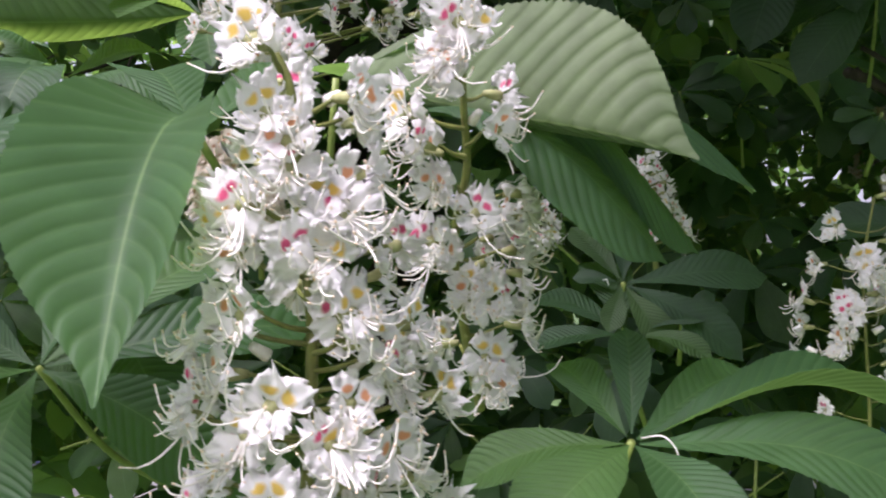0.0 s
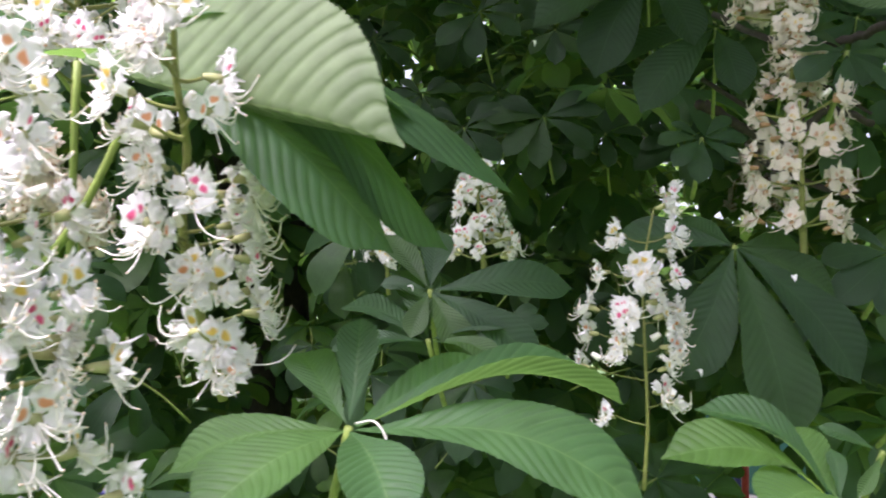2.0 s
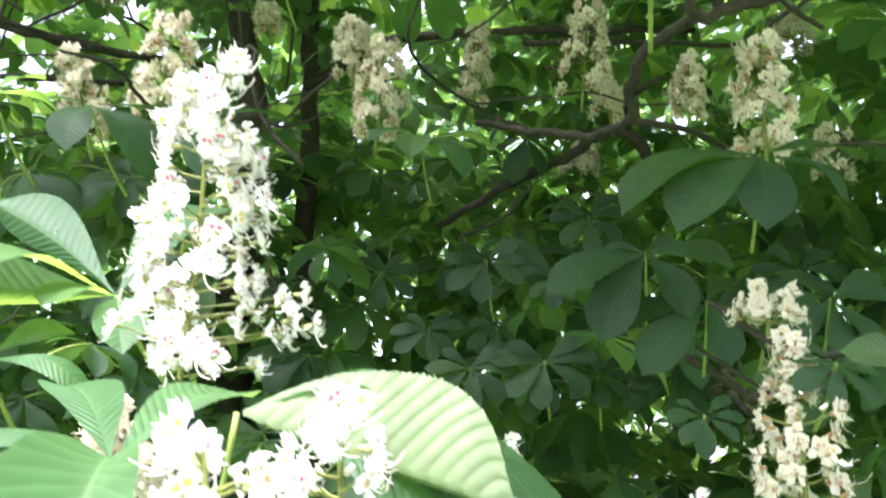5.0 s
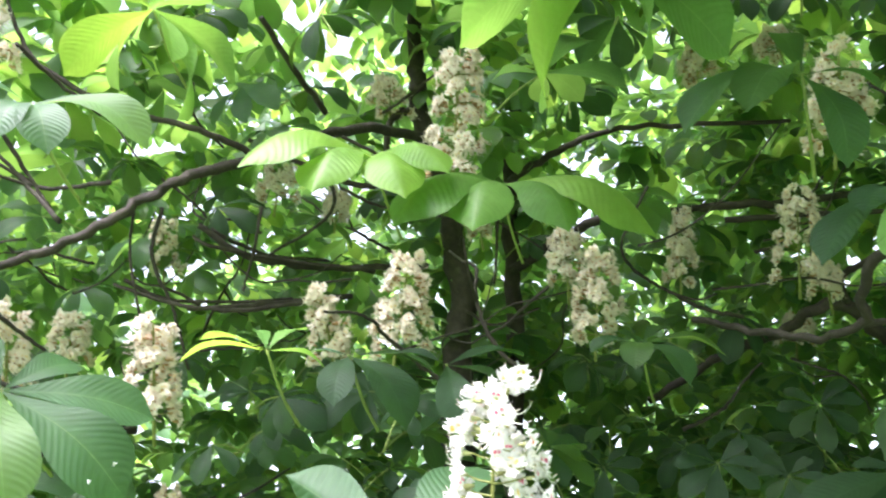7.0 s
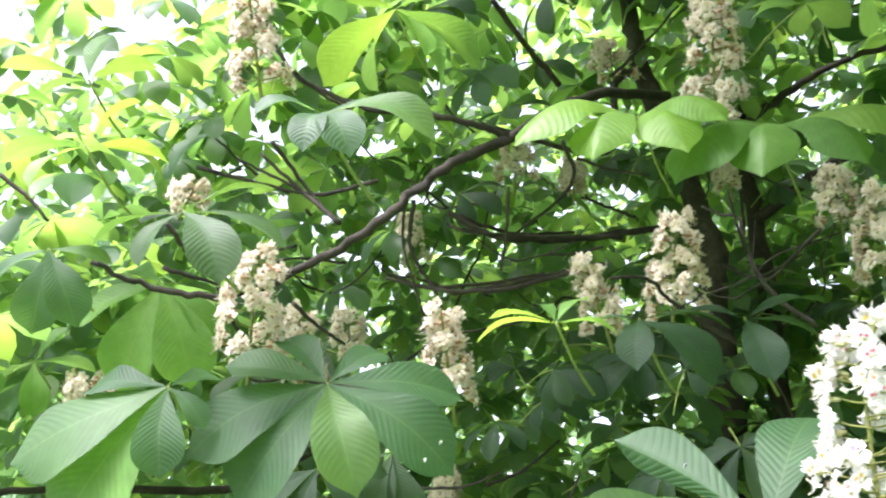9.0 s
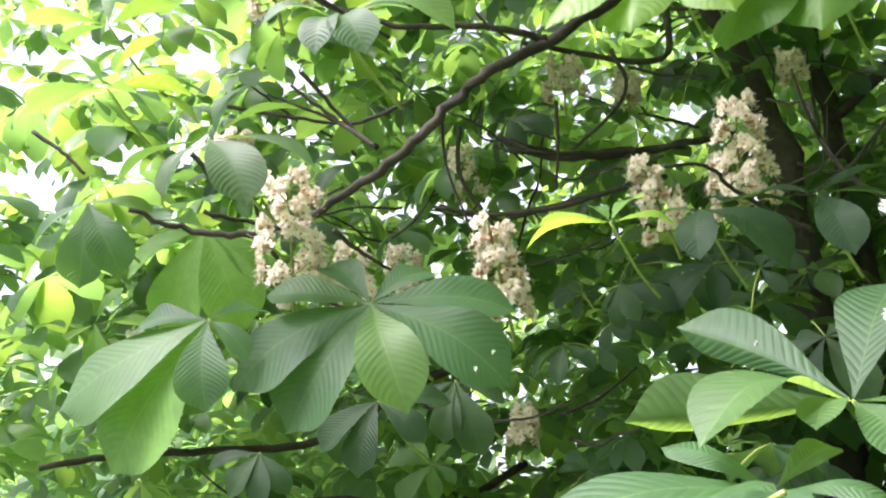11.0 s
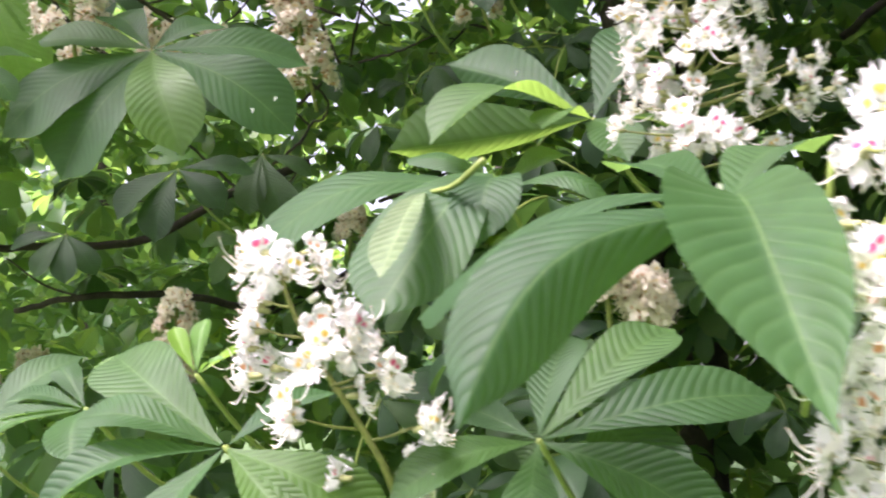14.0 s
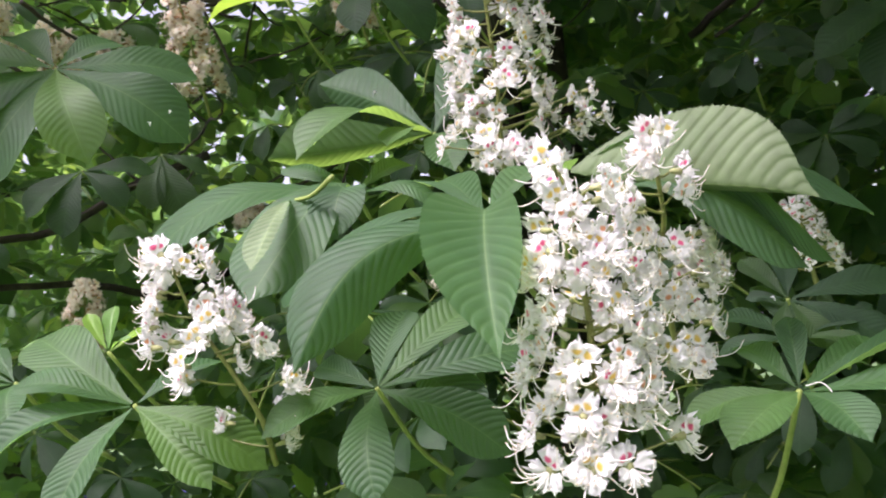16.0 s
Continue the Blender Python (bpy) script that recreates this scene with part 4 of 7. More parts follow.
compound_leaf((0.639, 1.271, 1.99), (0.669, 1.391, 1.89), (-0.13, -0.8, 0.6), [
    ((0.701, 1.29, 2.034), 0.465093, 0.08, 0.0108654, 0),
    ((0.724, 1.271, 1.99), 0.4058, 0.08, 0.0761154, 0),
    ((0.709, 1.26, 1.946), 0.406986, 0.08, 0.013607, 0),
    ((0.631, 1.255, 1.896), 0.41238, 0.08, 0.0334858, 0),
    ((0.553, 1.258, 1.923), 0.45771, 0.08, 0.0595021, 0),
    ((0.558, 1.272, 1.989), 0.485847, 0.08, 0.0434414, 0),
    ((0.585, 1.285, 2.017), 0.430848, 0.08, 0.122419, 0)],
    LEAF_SHADE, "flat dark palmate leaf deep in the shade of the crown", 40, 6)
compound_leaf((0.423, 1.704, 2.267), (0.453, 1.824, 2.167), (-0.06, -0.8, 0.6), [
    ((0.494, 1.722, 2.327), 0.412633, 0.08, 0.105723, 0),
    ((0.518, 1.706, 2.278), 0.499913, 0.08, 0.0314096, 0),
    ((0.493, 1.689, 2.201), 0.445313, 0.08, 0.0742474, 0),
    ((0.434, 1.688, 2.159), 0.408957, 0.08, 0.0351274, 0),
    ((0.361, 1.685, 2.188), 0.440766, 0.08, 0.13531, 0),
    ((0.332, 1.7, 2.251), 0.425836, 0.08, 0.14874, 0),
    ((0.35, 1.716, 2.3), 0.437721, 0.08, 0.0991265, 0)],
    LEAF_SHADE, "flat dark palmate leaf deep in the shade of the crown", 40, 6)
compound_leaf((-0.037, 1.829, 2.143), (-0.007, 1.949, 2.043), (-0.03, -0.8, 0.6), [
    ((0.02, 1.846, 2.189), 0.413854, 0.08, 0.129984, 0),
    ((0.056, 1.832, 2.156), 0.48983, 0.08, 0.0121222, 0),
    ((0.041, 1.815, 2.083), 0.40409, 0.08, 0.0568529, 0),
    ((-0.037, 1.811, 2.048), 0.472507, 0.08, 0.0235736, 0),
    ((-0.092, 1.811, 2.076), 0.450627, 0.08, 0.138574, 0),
    ((-0.136, 1.826, 2.132), 0.438366, 0.08, 0.111914, 0),
    ((-0.106, 1.842, 2.172), 0.467424, 0.08, 0.108856, 0)],
    LEAF_SHADE, "flat dark palmate leaf deep in the shade of the crown", 40, 6)
compound_leaf((0.866, 1.648, 2.155), (0.896, 1.768, 2.055), (-0.2, -0.8, 0.6), [
    ((0.946, 1.666, 2.206), 0.457809, 0.08, 0.0309147, 0),
    ((0.971, 1.645, 2.147), 0.465347, 0.08, 0.0240344, 0),
    ((0.931, 1.632, 2.092), 0.425, 0.08, 0.142923, 0),
    ((0.833, 1.626, 2.057), 0.486016, 0.08, 0.0904786, 0),
    ((0.781, 1.629, 2.08), 0.467496, 0.08, 0.0685247, 0),
    ((0.758, 1.646, 2.145), 0.413298, 0.08, 0.115176, 0),
    ((0.81, 1.667, 2.21), 0.461333, 0.08, 0.00663909, 0)],
    LEAF_SHADE, "flat dark palmate leaf deep in the shade of the crown", 40, 6)
compound_leaf((0.6, 1.711, 1.911), (0.63, 1.831, 1.811), (-0.02, -0.8, 0.6), [
    ((0.676, 1.731, 1.961), 0.492421, 0.08, 0.0698475, 0),
    ((0.704, 1.71, 1.913), 0.418466, 0.08, 0.0767863, 0),
    ((0.674, 1.695, 1.845), 0.409412, 0.08, 0.0455102, 0),
    ((0.611, 1.692, 1.808), 0.469344, 0.08, 0.00628205, 0),
    ((0.495, 1.696, 1.843), 0.465392, 0.08, 0.0923344, 0),
    ((0.506, 1.704, 1.891), 0.452838, 0.08, 0.00893267, 0),
    ((0.534, 1.727, 1.942), 0.403008, 0.08, 0.0695902, 0)],
    LEAF_SHADE, "flat dark palmate leaf deep in the shade of the crown", 40, 6)
compound_leaf((0.692, 1.154, 1.972), (0.722, 1.274, 1.872), (0.19, -0.8, 0.6), [
    ((0.775, 1.158, 2.017), 0.466641, 0.08, 0.0213901, 0),
    ((0.789, 1.132, 1.971), 0.427405, 0.08, 0.121552, 0),
    ((0.743, 1.109, 1.889), 0.455819, 0.08, 0.0991982, 0),
    ((0.68, 1.117, 1.864), 0.416227, 0.08, 0.135896, 0),
    ((0.605, 1.144, 1.893), 0.407461, 0.08, 0.103042, 0),
    ((0.595, 1.174, 1.969), 0.48424, 0.08, 0.00279065, 0),
    ((0.626, 1.192, 2.022), 0.450893, 0.08, 0.0136467, 0)],
    LEAF_SHADE, "flat dark palmate leaf deep in the shade of the crown", 40, 6)
compound_leaf((0.329, 1.605, 2.098), (0.359, 1.725, 1.998), (-0.01, -0.8, 0.6), [
    ((0.379, 1.612, 2.134), 0.468408, 0.08, 0.1274, 0),
    ((0.395, 1.588, 2.094), 0.414716, 0.08, 0.0337744, 0),
    ((0.368, 1.571, 2.042), 0.453131, 0.08, 0.0320861, 0),
    ((0.326, 1.577, 2.02), 0.483766, 0.08, 0.0912603, 0),
    ((0.28, 1.593, 2.045), 0.414671, 0.08, 0.130693, 0),
    ((0.255, 1.624, 2.106), 0.482637, 0.08, 0.111713, 0),
    ((0.29, 1.636, 2.145), 0.425671, 0.08, 0.127491, 0)],
    LEAF_SHADE, "flat dark palmate leaf deep in the shade of the crown", 40, 6)
compound_leaf((0.423, 1.596, 1.898), (0.453, 1.716, 1.798), (0.19, -0.8, 0.6), [
    ((0.473, 1.604, 1.934), 0.465204, 0.08, 0.141053, 0),
    ((0.489, 1.579, 1.893), 0.473406, 0.08, 0.0987675, 0),
    ((0.476, 1.562, 1.845), 0.439667, 0.08, 0.116627, 0),
    ((0.423, 1.567, 1.827), 0.490146, 0.08, 0.0537049, 0),
    ((0.364, 1.589, 1.847), 0.463166, 0.08, 0.0224555, 0),
    ((0.351, 1.613, 1.901), 0.416495, 0.08, 0.0977547, 0),
    ((0.379, 1.624, 1.929), 0.408321, 0.08, 0.0306633, 0)],
    LEAF_SHADE, "flat dark palmate leaf deep in the shade of the crown", 40, 6)
compound_leaf((0.502, 0.760, 1.804), (0.509, 0.837, 1.740), (0.15, -0.77, 0.62), [
    ((0.539, 0.768, 1.821), 0.473599, 0.08, 0.0237019, 0),
    ((0.543, 0.754, 1.794), 0.487949, 0.08, 0.102203, 0),
    ((0.531, 0.743, 1.762), 0.423972, 0.08, 0.0507117, 0),
    ((0.489, 0.741, 1.753), 0.426331, 0.08, 0.0342915, 0),
    ((0.451, 0.749, 1.771), 0.479762, 0.08, 0.0335087, 0),
    ((0.453, 0.763, 1.806), 0.423139, 0.08, 0.0683305, 0),
    ((0.476, 0.773, 1.825), 0.456469, 0.08, 0.0539947, 0)],
    LEAF_SHADE, "flat dark palmate leaf deep in the shade of the crown", 40, 6)
compound_leaf((0.543, 0.769, 1.622), (0.550, 0.842, 1.562), (0.06, -0.79, 0.61), [
    ((0.596, 0.785, 1.653), 0.441695, 0.08, 0.0670139, 0),
    ((0.611, 0.764, 1.620), 0.425886, 0.08, 0.0952494, 0),
    ((0.591, 0.749, 1.587), 0.433506, 0.08, 0.0212926, 0),
    ((0.523, 0.743, 1.560), 0.478924, 0.08, 0.143431, 0),
    ((0.482, 0.750, 1.574), 0.480764, 0.08, 0.100113, 0),
    ((0.476, 0.765, 1.611), 0.462675, 0.08, 0.0444338, 0),
    ((0.504, 0.786, 1.647), 0.425824, 0.08, 0.118174, 0)],
    LEAF_SHADE, "flat dark palmate leaf deep in the shade of the crown", 40, 6)
compound_leaf((0.228, 1.743, 2.011), (0.258, 1.863, 1.911), (0.06, -0.8, 0.6), [
    ((0.284, 1.748, 2.044), 0.496049, 0.08, 0.0434438, 0),
    ((0.302, 1.719, 1.994), 0.466138, 0.08, 0.0165243, 0),
    ((0.288, 1.708, 1.961), 0.47464, 0.08, 0.0378576, 0),
    ((0.221, 1.714, 1.933), 0.484633, 0.08, 0.141779, 0),
    ((0.163, 1.737, 1.957), 0.406219, 0.08, 0.121891, 0),
    ((0.16, 1.762, 2.02), 0.470557, 0.08, 0.0838338, 0),
    ((0.19, 1.776, 2.055), 0.453996, 0.08, 0.132368, 0)],
    LEAF_SHADE, "flat dark palmate leaf deep in the shade of the crown", 40, 6)
compound_leaf((0.426, 0.960, 1.763), (0.434, 1.034, 1.703), (0.01, -0.80, 0.61), [
    ((0.463, 0.973, 1.790), 0.433456, 0.08, 0.0296909, 0),
    ((0.477, 0.957, 1.760), 0.447977, 0.08, 0.0687497, 0),
    ((0.463, 0.945, 1.732), 0.469188, 0.08, 0.0486657, 0),
    ((0.417, 0.941, 1.707), 0.486595, 0.08, 0.141604, 0),
    ((0.389, 0.946, 1.727), 0.473483, 0.08, 0.0863315, 0),
    ((0.374, 0.959, 1.756), 0.487325, 0.08, 0.125368, 0),
    ((0.394, 0.974, 1.783), 0.400666, 0.08, 0.146352, 0)],
    LEAF_SHADE, "flat dark palmate leaf deep in the shade of the crown", 40, 6)
compound_leaf((0.66, 1.84, 1.948), (0.69, 1.96, 1.848), (0.06, -0.8, 0.6), [
    ((0.741, 1.843, 1.986), 0.452047, 0.08, 0.0767238, 0),
    ((0.764, 1.811, 1.935), 0.428936, 0.08, 0.022239, 0),
    ((0.724, 1.795, 1.881), 0.432737, 0.08, 0.0401866, 0),
    ((0.656, 1.801, 1.848), 0.431107, 0.08, 0.085386, 0),
    ((0.586, 1.827, 1.885), 0.420255, 0.08, 0.0813664, 0),
    ((0.558, 1.862, 1.947), 0.480306, 0.08, 0.0621656, 0),
    ((0.595, 1.879, 1.993), 0.475566, 0.08, 0.0594095, 0)],
    LEAF_SHADE, "flat dark palmate leaf deep in the shade of the crown", 40, 6)
compound_leaf((0.201, 0.899, 1.551), (0.209, 0.974, 1.489), (0.00, -0.80, 0.61), [
    ((0.237, 0.907, 1.567), 0.476651, 0.08, 0.135692, 0),
    ((0.248, 0.896, 1.551), 0.490495, 0.08, 0.13082, 0),
    ((0.233, 0.883, 1.524), 0.441152, 0.08, 0.149076, 0),
    ((0.208, 0.880, 1.510), 0.495004, 0.08, 0.0674101, 0),
    ((0.171, 0.885, 1.522), 0.490864, 0.08, 0.0503353, 0),
    ((0.155, 0.899, 1.548), 0.480559, 0.08, 0.073817, 0),
    ((0.167, 0.910, 1.566), 0.40351, 0.08, 0.0141787, 0)],
    LEAF_SHADE, "flat dark palmate leaf deep in the shade of the crown", 40, 6)
compound_leaf((0.439, 0.575, 1.473), (0.447, 0.663, 1.401), (0.22, -0.76, 0.63), [
    ((0.395, 0.576, 1.489), 0.3, 0.08, 0.2, 0),
    ((0.497, 0.611, 1.527), 0.45, 0.1, 0.2, 0),
    ((0.522, 0.585, 1.485), 0.36, 0.1, 0.2, 0),
    ((0.413, 0.556, 1.447), 0.28, 0.05, 0.2, 0),
    ((0.464, 0.539, 1.455), 0.4, 0.1, 0.2, 0)],
    LEAF, "half-shaded palmate leaf beside a bare stalk", 102, 14)
limb("bare_stalk", [(0.415, 0.460, 1.469), (0.425, 0.459, 1.476), (0.437, 0.458, 1.481), (0.449, 0.457, 1.486)], 0.0028, 0.0024, PETIOLE)
limb("bare_stalk", [(0.393, 0.464, 1.451), (0.403, 0.461, 1.480), (0.427, 0.465, 1.528), (0.448, 0.467, 1.578), (0.449, 0.466, 1.589), (0.457, 0.466, 1.590), (0.465, 0.466, 1.594)], 0.0019, 0.0015, PETIOLE)
# flower spikes close to the lens
flower_spike([(-0.042, 0.312, 1.461), (-0.039, 0.309, 1.501), (-0.036, 0.305, 1.541), (-0.035, 0.301, 1.575), (-0.038, 0.297, 1.603), (-0.038, 0.293, 1.630), (-0.040, 0.289, 1.658), (-0.045, 0.286, 1.671)], [
    (0.95, 5, 0.018, 1), (0.81, 69, 0.018, 1), (0.77, -19, 0.021, 1), (0.72, 17, 0.021, 1), (0.67, -7, 0.023, 1), (0.61, -22, 0.024, 1),
    (0.57, -50, 0.024, 1), (0.51, -41, 0.025, 2), (0.51, 21, 0.024, 2), (0.41, -26, 0.027, 1), (0.39, -70, 0.031, 1), (0.32, -40, 0.028, 1),
    (0.29, -69, 0.035, 1), (0.25, -70, 0.039, 1), (0.28, -10, 0.029, 1), (0.24, -26, 0.030, 2), (0.61, 36, 0.021, 1), (0.68, 83, 0.020, 2),
    (0.59, 49, 0.021, 1), (0.48, 74, 0.022, 1), (0.54, 110, 0.033, 1),
    (0.41, 52, 0.023, 2), (0.37, 41, 0.024, 1), (0.34, 65, 0.024, 1), (0.39, 110, 0.033, 2), (0.31, 99, 0.026, 1),
    (0.28, 43, 0.025, 1), (0.23, 23, 0.028, 1), (0.22, 41, 0.027, 2), (0.23, 91, 0.026, 1), (0.27, 110, 0.044, 1),
    (0.15, 110, 0.035, 1), (0.16, 59, 0.026, 2), (0.16, -4, 0.031, 1), (0.12, -17, 0.032, 1), (0.16, -69, 0.029, 1),
    (0.13, 11, 0.031, 1), (0.12, -70, 0.035, 1), (0.08, 110, 0.054, 1), (0.14, 28, 0.029, 1), (0.04, -59, 0.031, 1), (0.05, -9, 0.033, 1),
    (0.04, 9, 0.032, 1), (0.04, 40, 0.029, 1), (0.21, 222, 0.025, 1), (0.29, 123, 0.024, 1),
    (0.38, 177, 0.020, 1), (0.46, 212, 0.020, 1), (0.72, 213, 0.030, 1), (0.80, 149, 0.026, 1),
    (0.89, 207, 0.022, 1)],
    "large white flower spike with pink and yellow marked blossoms", FLOWERS_FINE, 0.003, 3, 1.12)
flower_spike([(0.019, 0.475, 1.511), (0.013, 0.455, 1.550), (0.009, 0.430, 1.591), (0.011, 0.415, 1.615), (0.018, 0.397, 1.640), (0.018, 0.378, 1.668), (0.019, 0.366, 1.695)], [
    (1.00, 8, 0.013, 1), (0.99, 42, 0.010, 1), (0.94, -38, 0.015, 1), (0.87, 0, 0.014, 1), (0.89, -28, 0.016, 1), (0.74, 37, 0.013, 1),
    (0.71, -47, 0.017, 1), (0.79, -70, 0.022, 1), (0.58, -30, 0.019, 1), (0.59, -2, 0.018, 1), (0.52, 72, 0.014, 1), (0.50, 33, 0.016, 1),
    (0.51, 110, 0.028, 1), (0.38, 110, 0.025, 2), (0.25, 54, 0.017, 1), (0.26, 22, 0.019, 2),
    (0.13, 36, 0.019, 1), (0.09, 49, 0.019, 1), (0.37, 4, 0.020, 1), (0.40, -10, 0.021, 1), (0.20, 111, 0.024, 2), (0.07, 7, 0.024, 1),
    (0.15, 197, 0.023, 1), (0.43, 152, 0.023, 2), (0.58, 110, 0.022, 1), (0.72, 221, 0.019, 1), (0.86, 152, 0.017, 1)],
    "white flower spike with pink and yellow marked blossoms", FLOWERS_FINE, 0.003, 7, 1.12)
flower_spike([(-0.155, 0.656, 1.699), (-0.153, 0.648, 1.758), (-0.150, 0.642, 1.808), (-0.147, 0.634, 1.858), (-0.147, 0.622, 1.907), (-0.145, 0.608, 1.951), (-0.138, 0.595, 1.989), (-0.126, 0.580, 2.016)], [
    (0.98, 36, 0.011, 1), (0.97, -2, 0.009, 1), (0.90, -88, 0.024, 2), (0.88, -23, 0.011, 1), (0.81, 32, 0.017, 2), (0.77, -88, 0.021, 1),
    (0.73, -12, 0.016, 1), (0.77, -88, 0.033, 1), (0.73, 92, 0.025, 2), (0.70, -88, 0.023, 1), (0.67, -2, 0.019, 1), (0.65, 53, 0.024, 2),
    (0.67, 92, 0.043, 1), (0.63, -88, 0.027, 2), (0.63, 92, 0.033, 1), (0.55, 35, 0.028, 1), (0.52, -88, 0.035, 1), (0.52, -29, 0.024, 2),
    (0.49, -88, 0.044, 1), (0.55, 92, 0.029, 1), (0.45, -15, 0.026, 2), (0.49, 55, 0.031, 1), (0.51, 92, 0.051, 2), (0.45, -65, 0.027, 1),
    (0.45, 92, 0.044, 1), (0.39, -88, 0.040, 2), (0.40, -33, 0.027, 1), (0.44, 45, 0.033, 1), (0.35, 32, 0.037, 2), (0.34, 12, 0.034, 1),
    (0.34, 92, 0.044, 2), (0.33, 58, 0.038, 1), (0.34, -88, 0.037, 1), (0.27, -34, 0.032, 2), (0.26, -4, 0.035, 1), (0.26, -88, 0.040, 1),
    (0.21, -88, 0.058, 1), (0.19, -4, 0.038, 2), (0.13, 17, 0.044, 1), (0.27, 92, 0.047, 2), (0.23, 62, 0.042, 1), (0.21, 92, 0.067, 1),
    (0.32, 92, 0.090, 1), (0.24, 92, 0.104, 1), (0.29, 92, 0.077, 2), (0.15, 35, 0.046, 2), (0.21, 92, 0.079, 1), (0.11, -9, 0.041, 1),
    (0.13, 92, 0.060, 1), (0.18, 239, 0.031, 2), (0.24, 196, 0.037, 2), (0.30, 214, 0.037, 2), (0.35, 237, 0.035, 2), (0.41, 104, 0.027, 2),
    (0.47, 177, 0.020, 2), (0.53, 100, 0.028, 2), (0.59, 257, 0.026, 2), (0.65, 150, 0.023, 2), (0.71, 147, 0.021, 2), (0.77, 144, 0.020, 2),
    (0.82, 258, 0.020, 2), (0.88, 241, 0.017, 2), (0.94, 213, 0.013, 2)],
    "tall upright white flower spike lit by the sky", FLOWERS_FINE, 0.003, 9, 1.15)
flower_spike([(-0.359, 0.467, 1.469), (-0.356, 0.44, 1.513), (-0.375, 0.425, 1.559), (-0.394, 0.412, 1.597), (-0.405, 0.402, 1.63), (-0.411, 0.395, 1.659)], [
    (1.00, -60, 0.007, 2),
    (0.95, 34, 0.008, 3),
    (0.95, 110, 0.021, 3),
    (0.82, -70, 0.014, 2),
    (0.70, -70, 0.025, 2),
    (0.77, 86, 0.021, 2),
    (0.71, 110, 0.024, 2),
    (0.64, 126, 0.030, 2),
    (0.55, -70, 0.030, 2),
    (0.54, 15, 0.016, 2),
    (0.51, 90, 0.025, 3),
    (0.50, 110, 0.035, 2),
    (0.37, -42, 0.036, 3),
    (0.33, 110, 0.034, 3),
    (0.14, 111, 0.007, 3),
    (0.12, -94, 0.043, 3)],
    "sparse leaning flower spike with open gaps between its blossoms", FLOWERS_FINE, 0.003, 13, 1.2)
flower_spike([(0.299, 0.670, 1.426), (0.301, 0.666, 1.479), (0.298, 0.662, 1.538), (0.296, 0.658, 1.595), (0.303, 0.653, 1.645)], [
    (1.00, 75, 0.001, 2),
    (0.88, 75, 0.014, 2),
    (0.88, -105, 0.019, 1),
    (0.74, -105, 0.025, 1),
    (0.75, -21, 0.011, 2),
    (0.72, 75, 0.021, 1),
    (0.61, -61, 0.016, 2),
    (0.64, 74, 0.005, 2),
    (0.59, 75, 0.019, 2),
    (0.62, -105, 0.034, 1),
    (0.53, -105, 0.036, 1),
    (0.51, -54, 0.015, 2),
    (0.49, 75, 0.013, 2),
    (0.42, 76, 0.008, 2),
    (0.42, -105, 0.043, 1),
    (0.31, 75, 0.012, 2),
    (0.26, -105, 0.026, 1)],
    "small sparse white flower spike", FLOWERS_FINE, 0.0016, 17, 1.0)
# flower spikes deeper in the crown
flower_spike([(0.183, 0.950, 1.589), (0.176, 0.941, 1.650), (0.170, 0.933, 1.711)], full_cymes(17, 0.027, 30, 2, 0.35, 0.24), "white flower spike in the shade of the crown", FLOWERS_FAR, 0.0035, 30, 1.0)
flower_spike([(0.456, 0.748, 1.605), (0.451, 0.739, 1.678), (0.446, 0.729, 1.750)], full_cymes(19, 0.040, 31, 2, 0.75, 0.22), "cream white flower spike in the shade of the crown", FLOWERS_OLD, 0.0035, 31, 1.0)
flower_spike([(0.458, 0.792, 1.731), (0.460, 0.783, 1.780), (0.462, 0.774, 1.829)], full_cymes(14, 0.015, 32, 2, 0.35, 0.32), "cream white flower spike in the shade of the crown", FLOWERS_OLD, 0.0035, 32, 1.0)
flower_spike([(0.517, 0.594, 1.459), (0.520, 0.585, 1.520), (0.522, 0.575, 1.582)], full_cymes(15, 0.018, 33, 2, 0.35, 0.26), "cream white flower spike in the shade of the crown", FLOWERS_OLD, 0.0035, 33, 1.0)
flower_spike([(0.053, 1.222, 1.584), (0.05, 1.208, 1.637), (0.047, 1.195, 1.69)], full_cymes(14, 0.027, 34, 4, 0.35, 0.46), "white flower spike in the shade of the crown", FLOWERS_FAR, 0.0035, 34, 1.0)
flower_spike([(0.471, 0.862, 1.836), (0.470, 0.854, 1.867), (0.468, 0.847, 1.899)], full_cymes(14, 0.03, 35, 2, 0.35, 0.47), "cream white flower spike in the shade of the crown", FLOWERS_OLD, 0.0035, 35, 1.0)
flower_spike([(-0.433, 1.312, 2.214), (-0.413, 1.263, 2.319), (-0.393, 1.214, 2.425)], full_cymes(21, 0.047, 50, 6, 0.35, 0.21), "cream flower spike with faded blossoms among the leaves", FLOWERS_OLD, 0.0035, 50, 1.08)
flower_spike([(-0.106, 1.545, 2.442), (-0.109, 1.506, 2.512), (-0.112, 1.467, 2.583)], full_cymes(14, 0.035, 51, 6, 0.35, 0.31), "cream flower spike with faded blossoms among the leaves", FLOWERS_OLD, 0.0035, 51, 1.08)
flower_spike([(-0.051, 1.504, 2.302), (-0.045, 1.453, 2.405), (-0.04, 1.403, 2.508)], full_cymes(20, 0.044, 52, 6, 0.35, 0.22), "cream flower spike with faded blossoms among the leaves", FLOWERS_OLD, 0.0035, 52, 1.08)
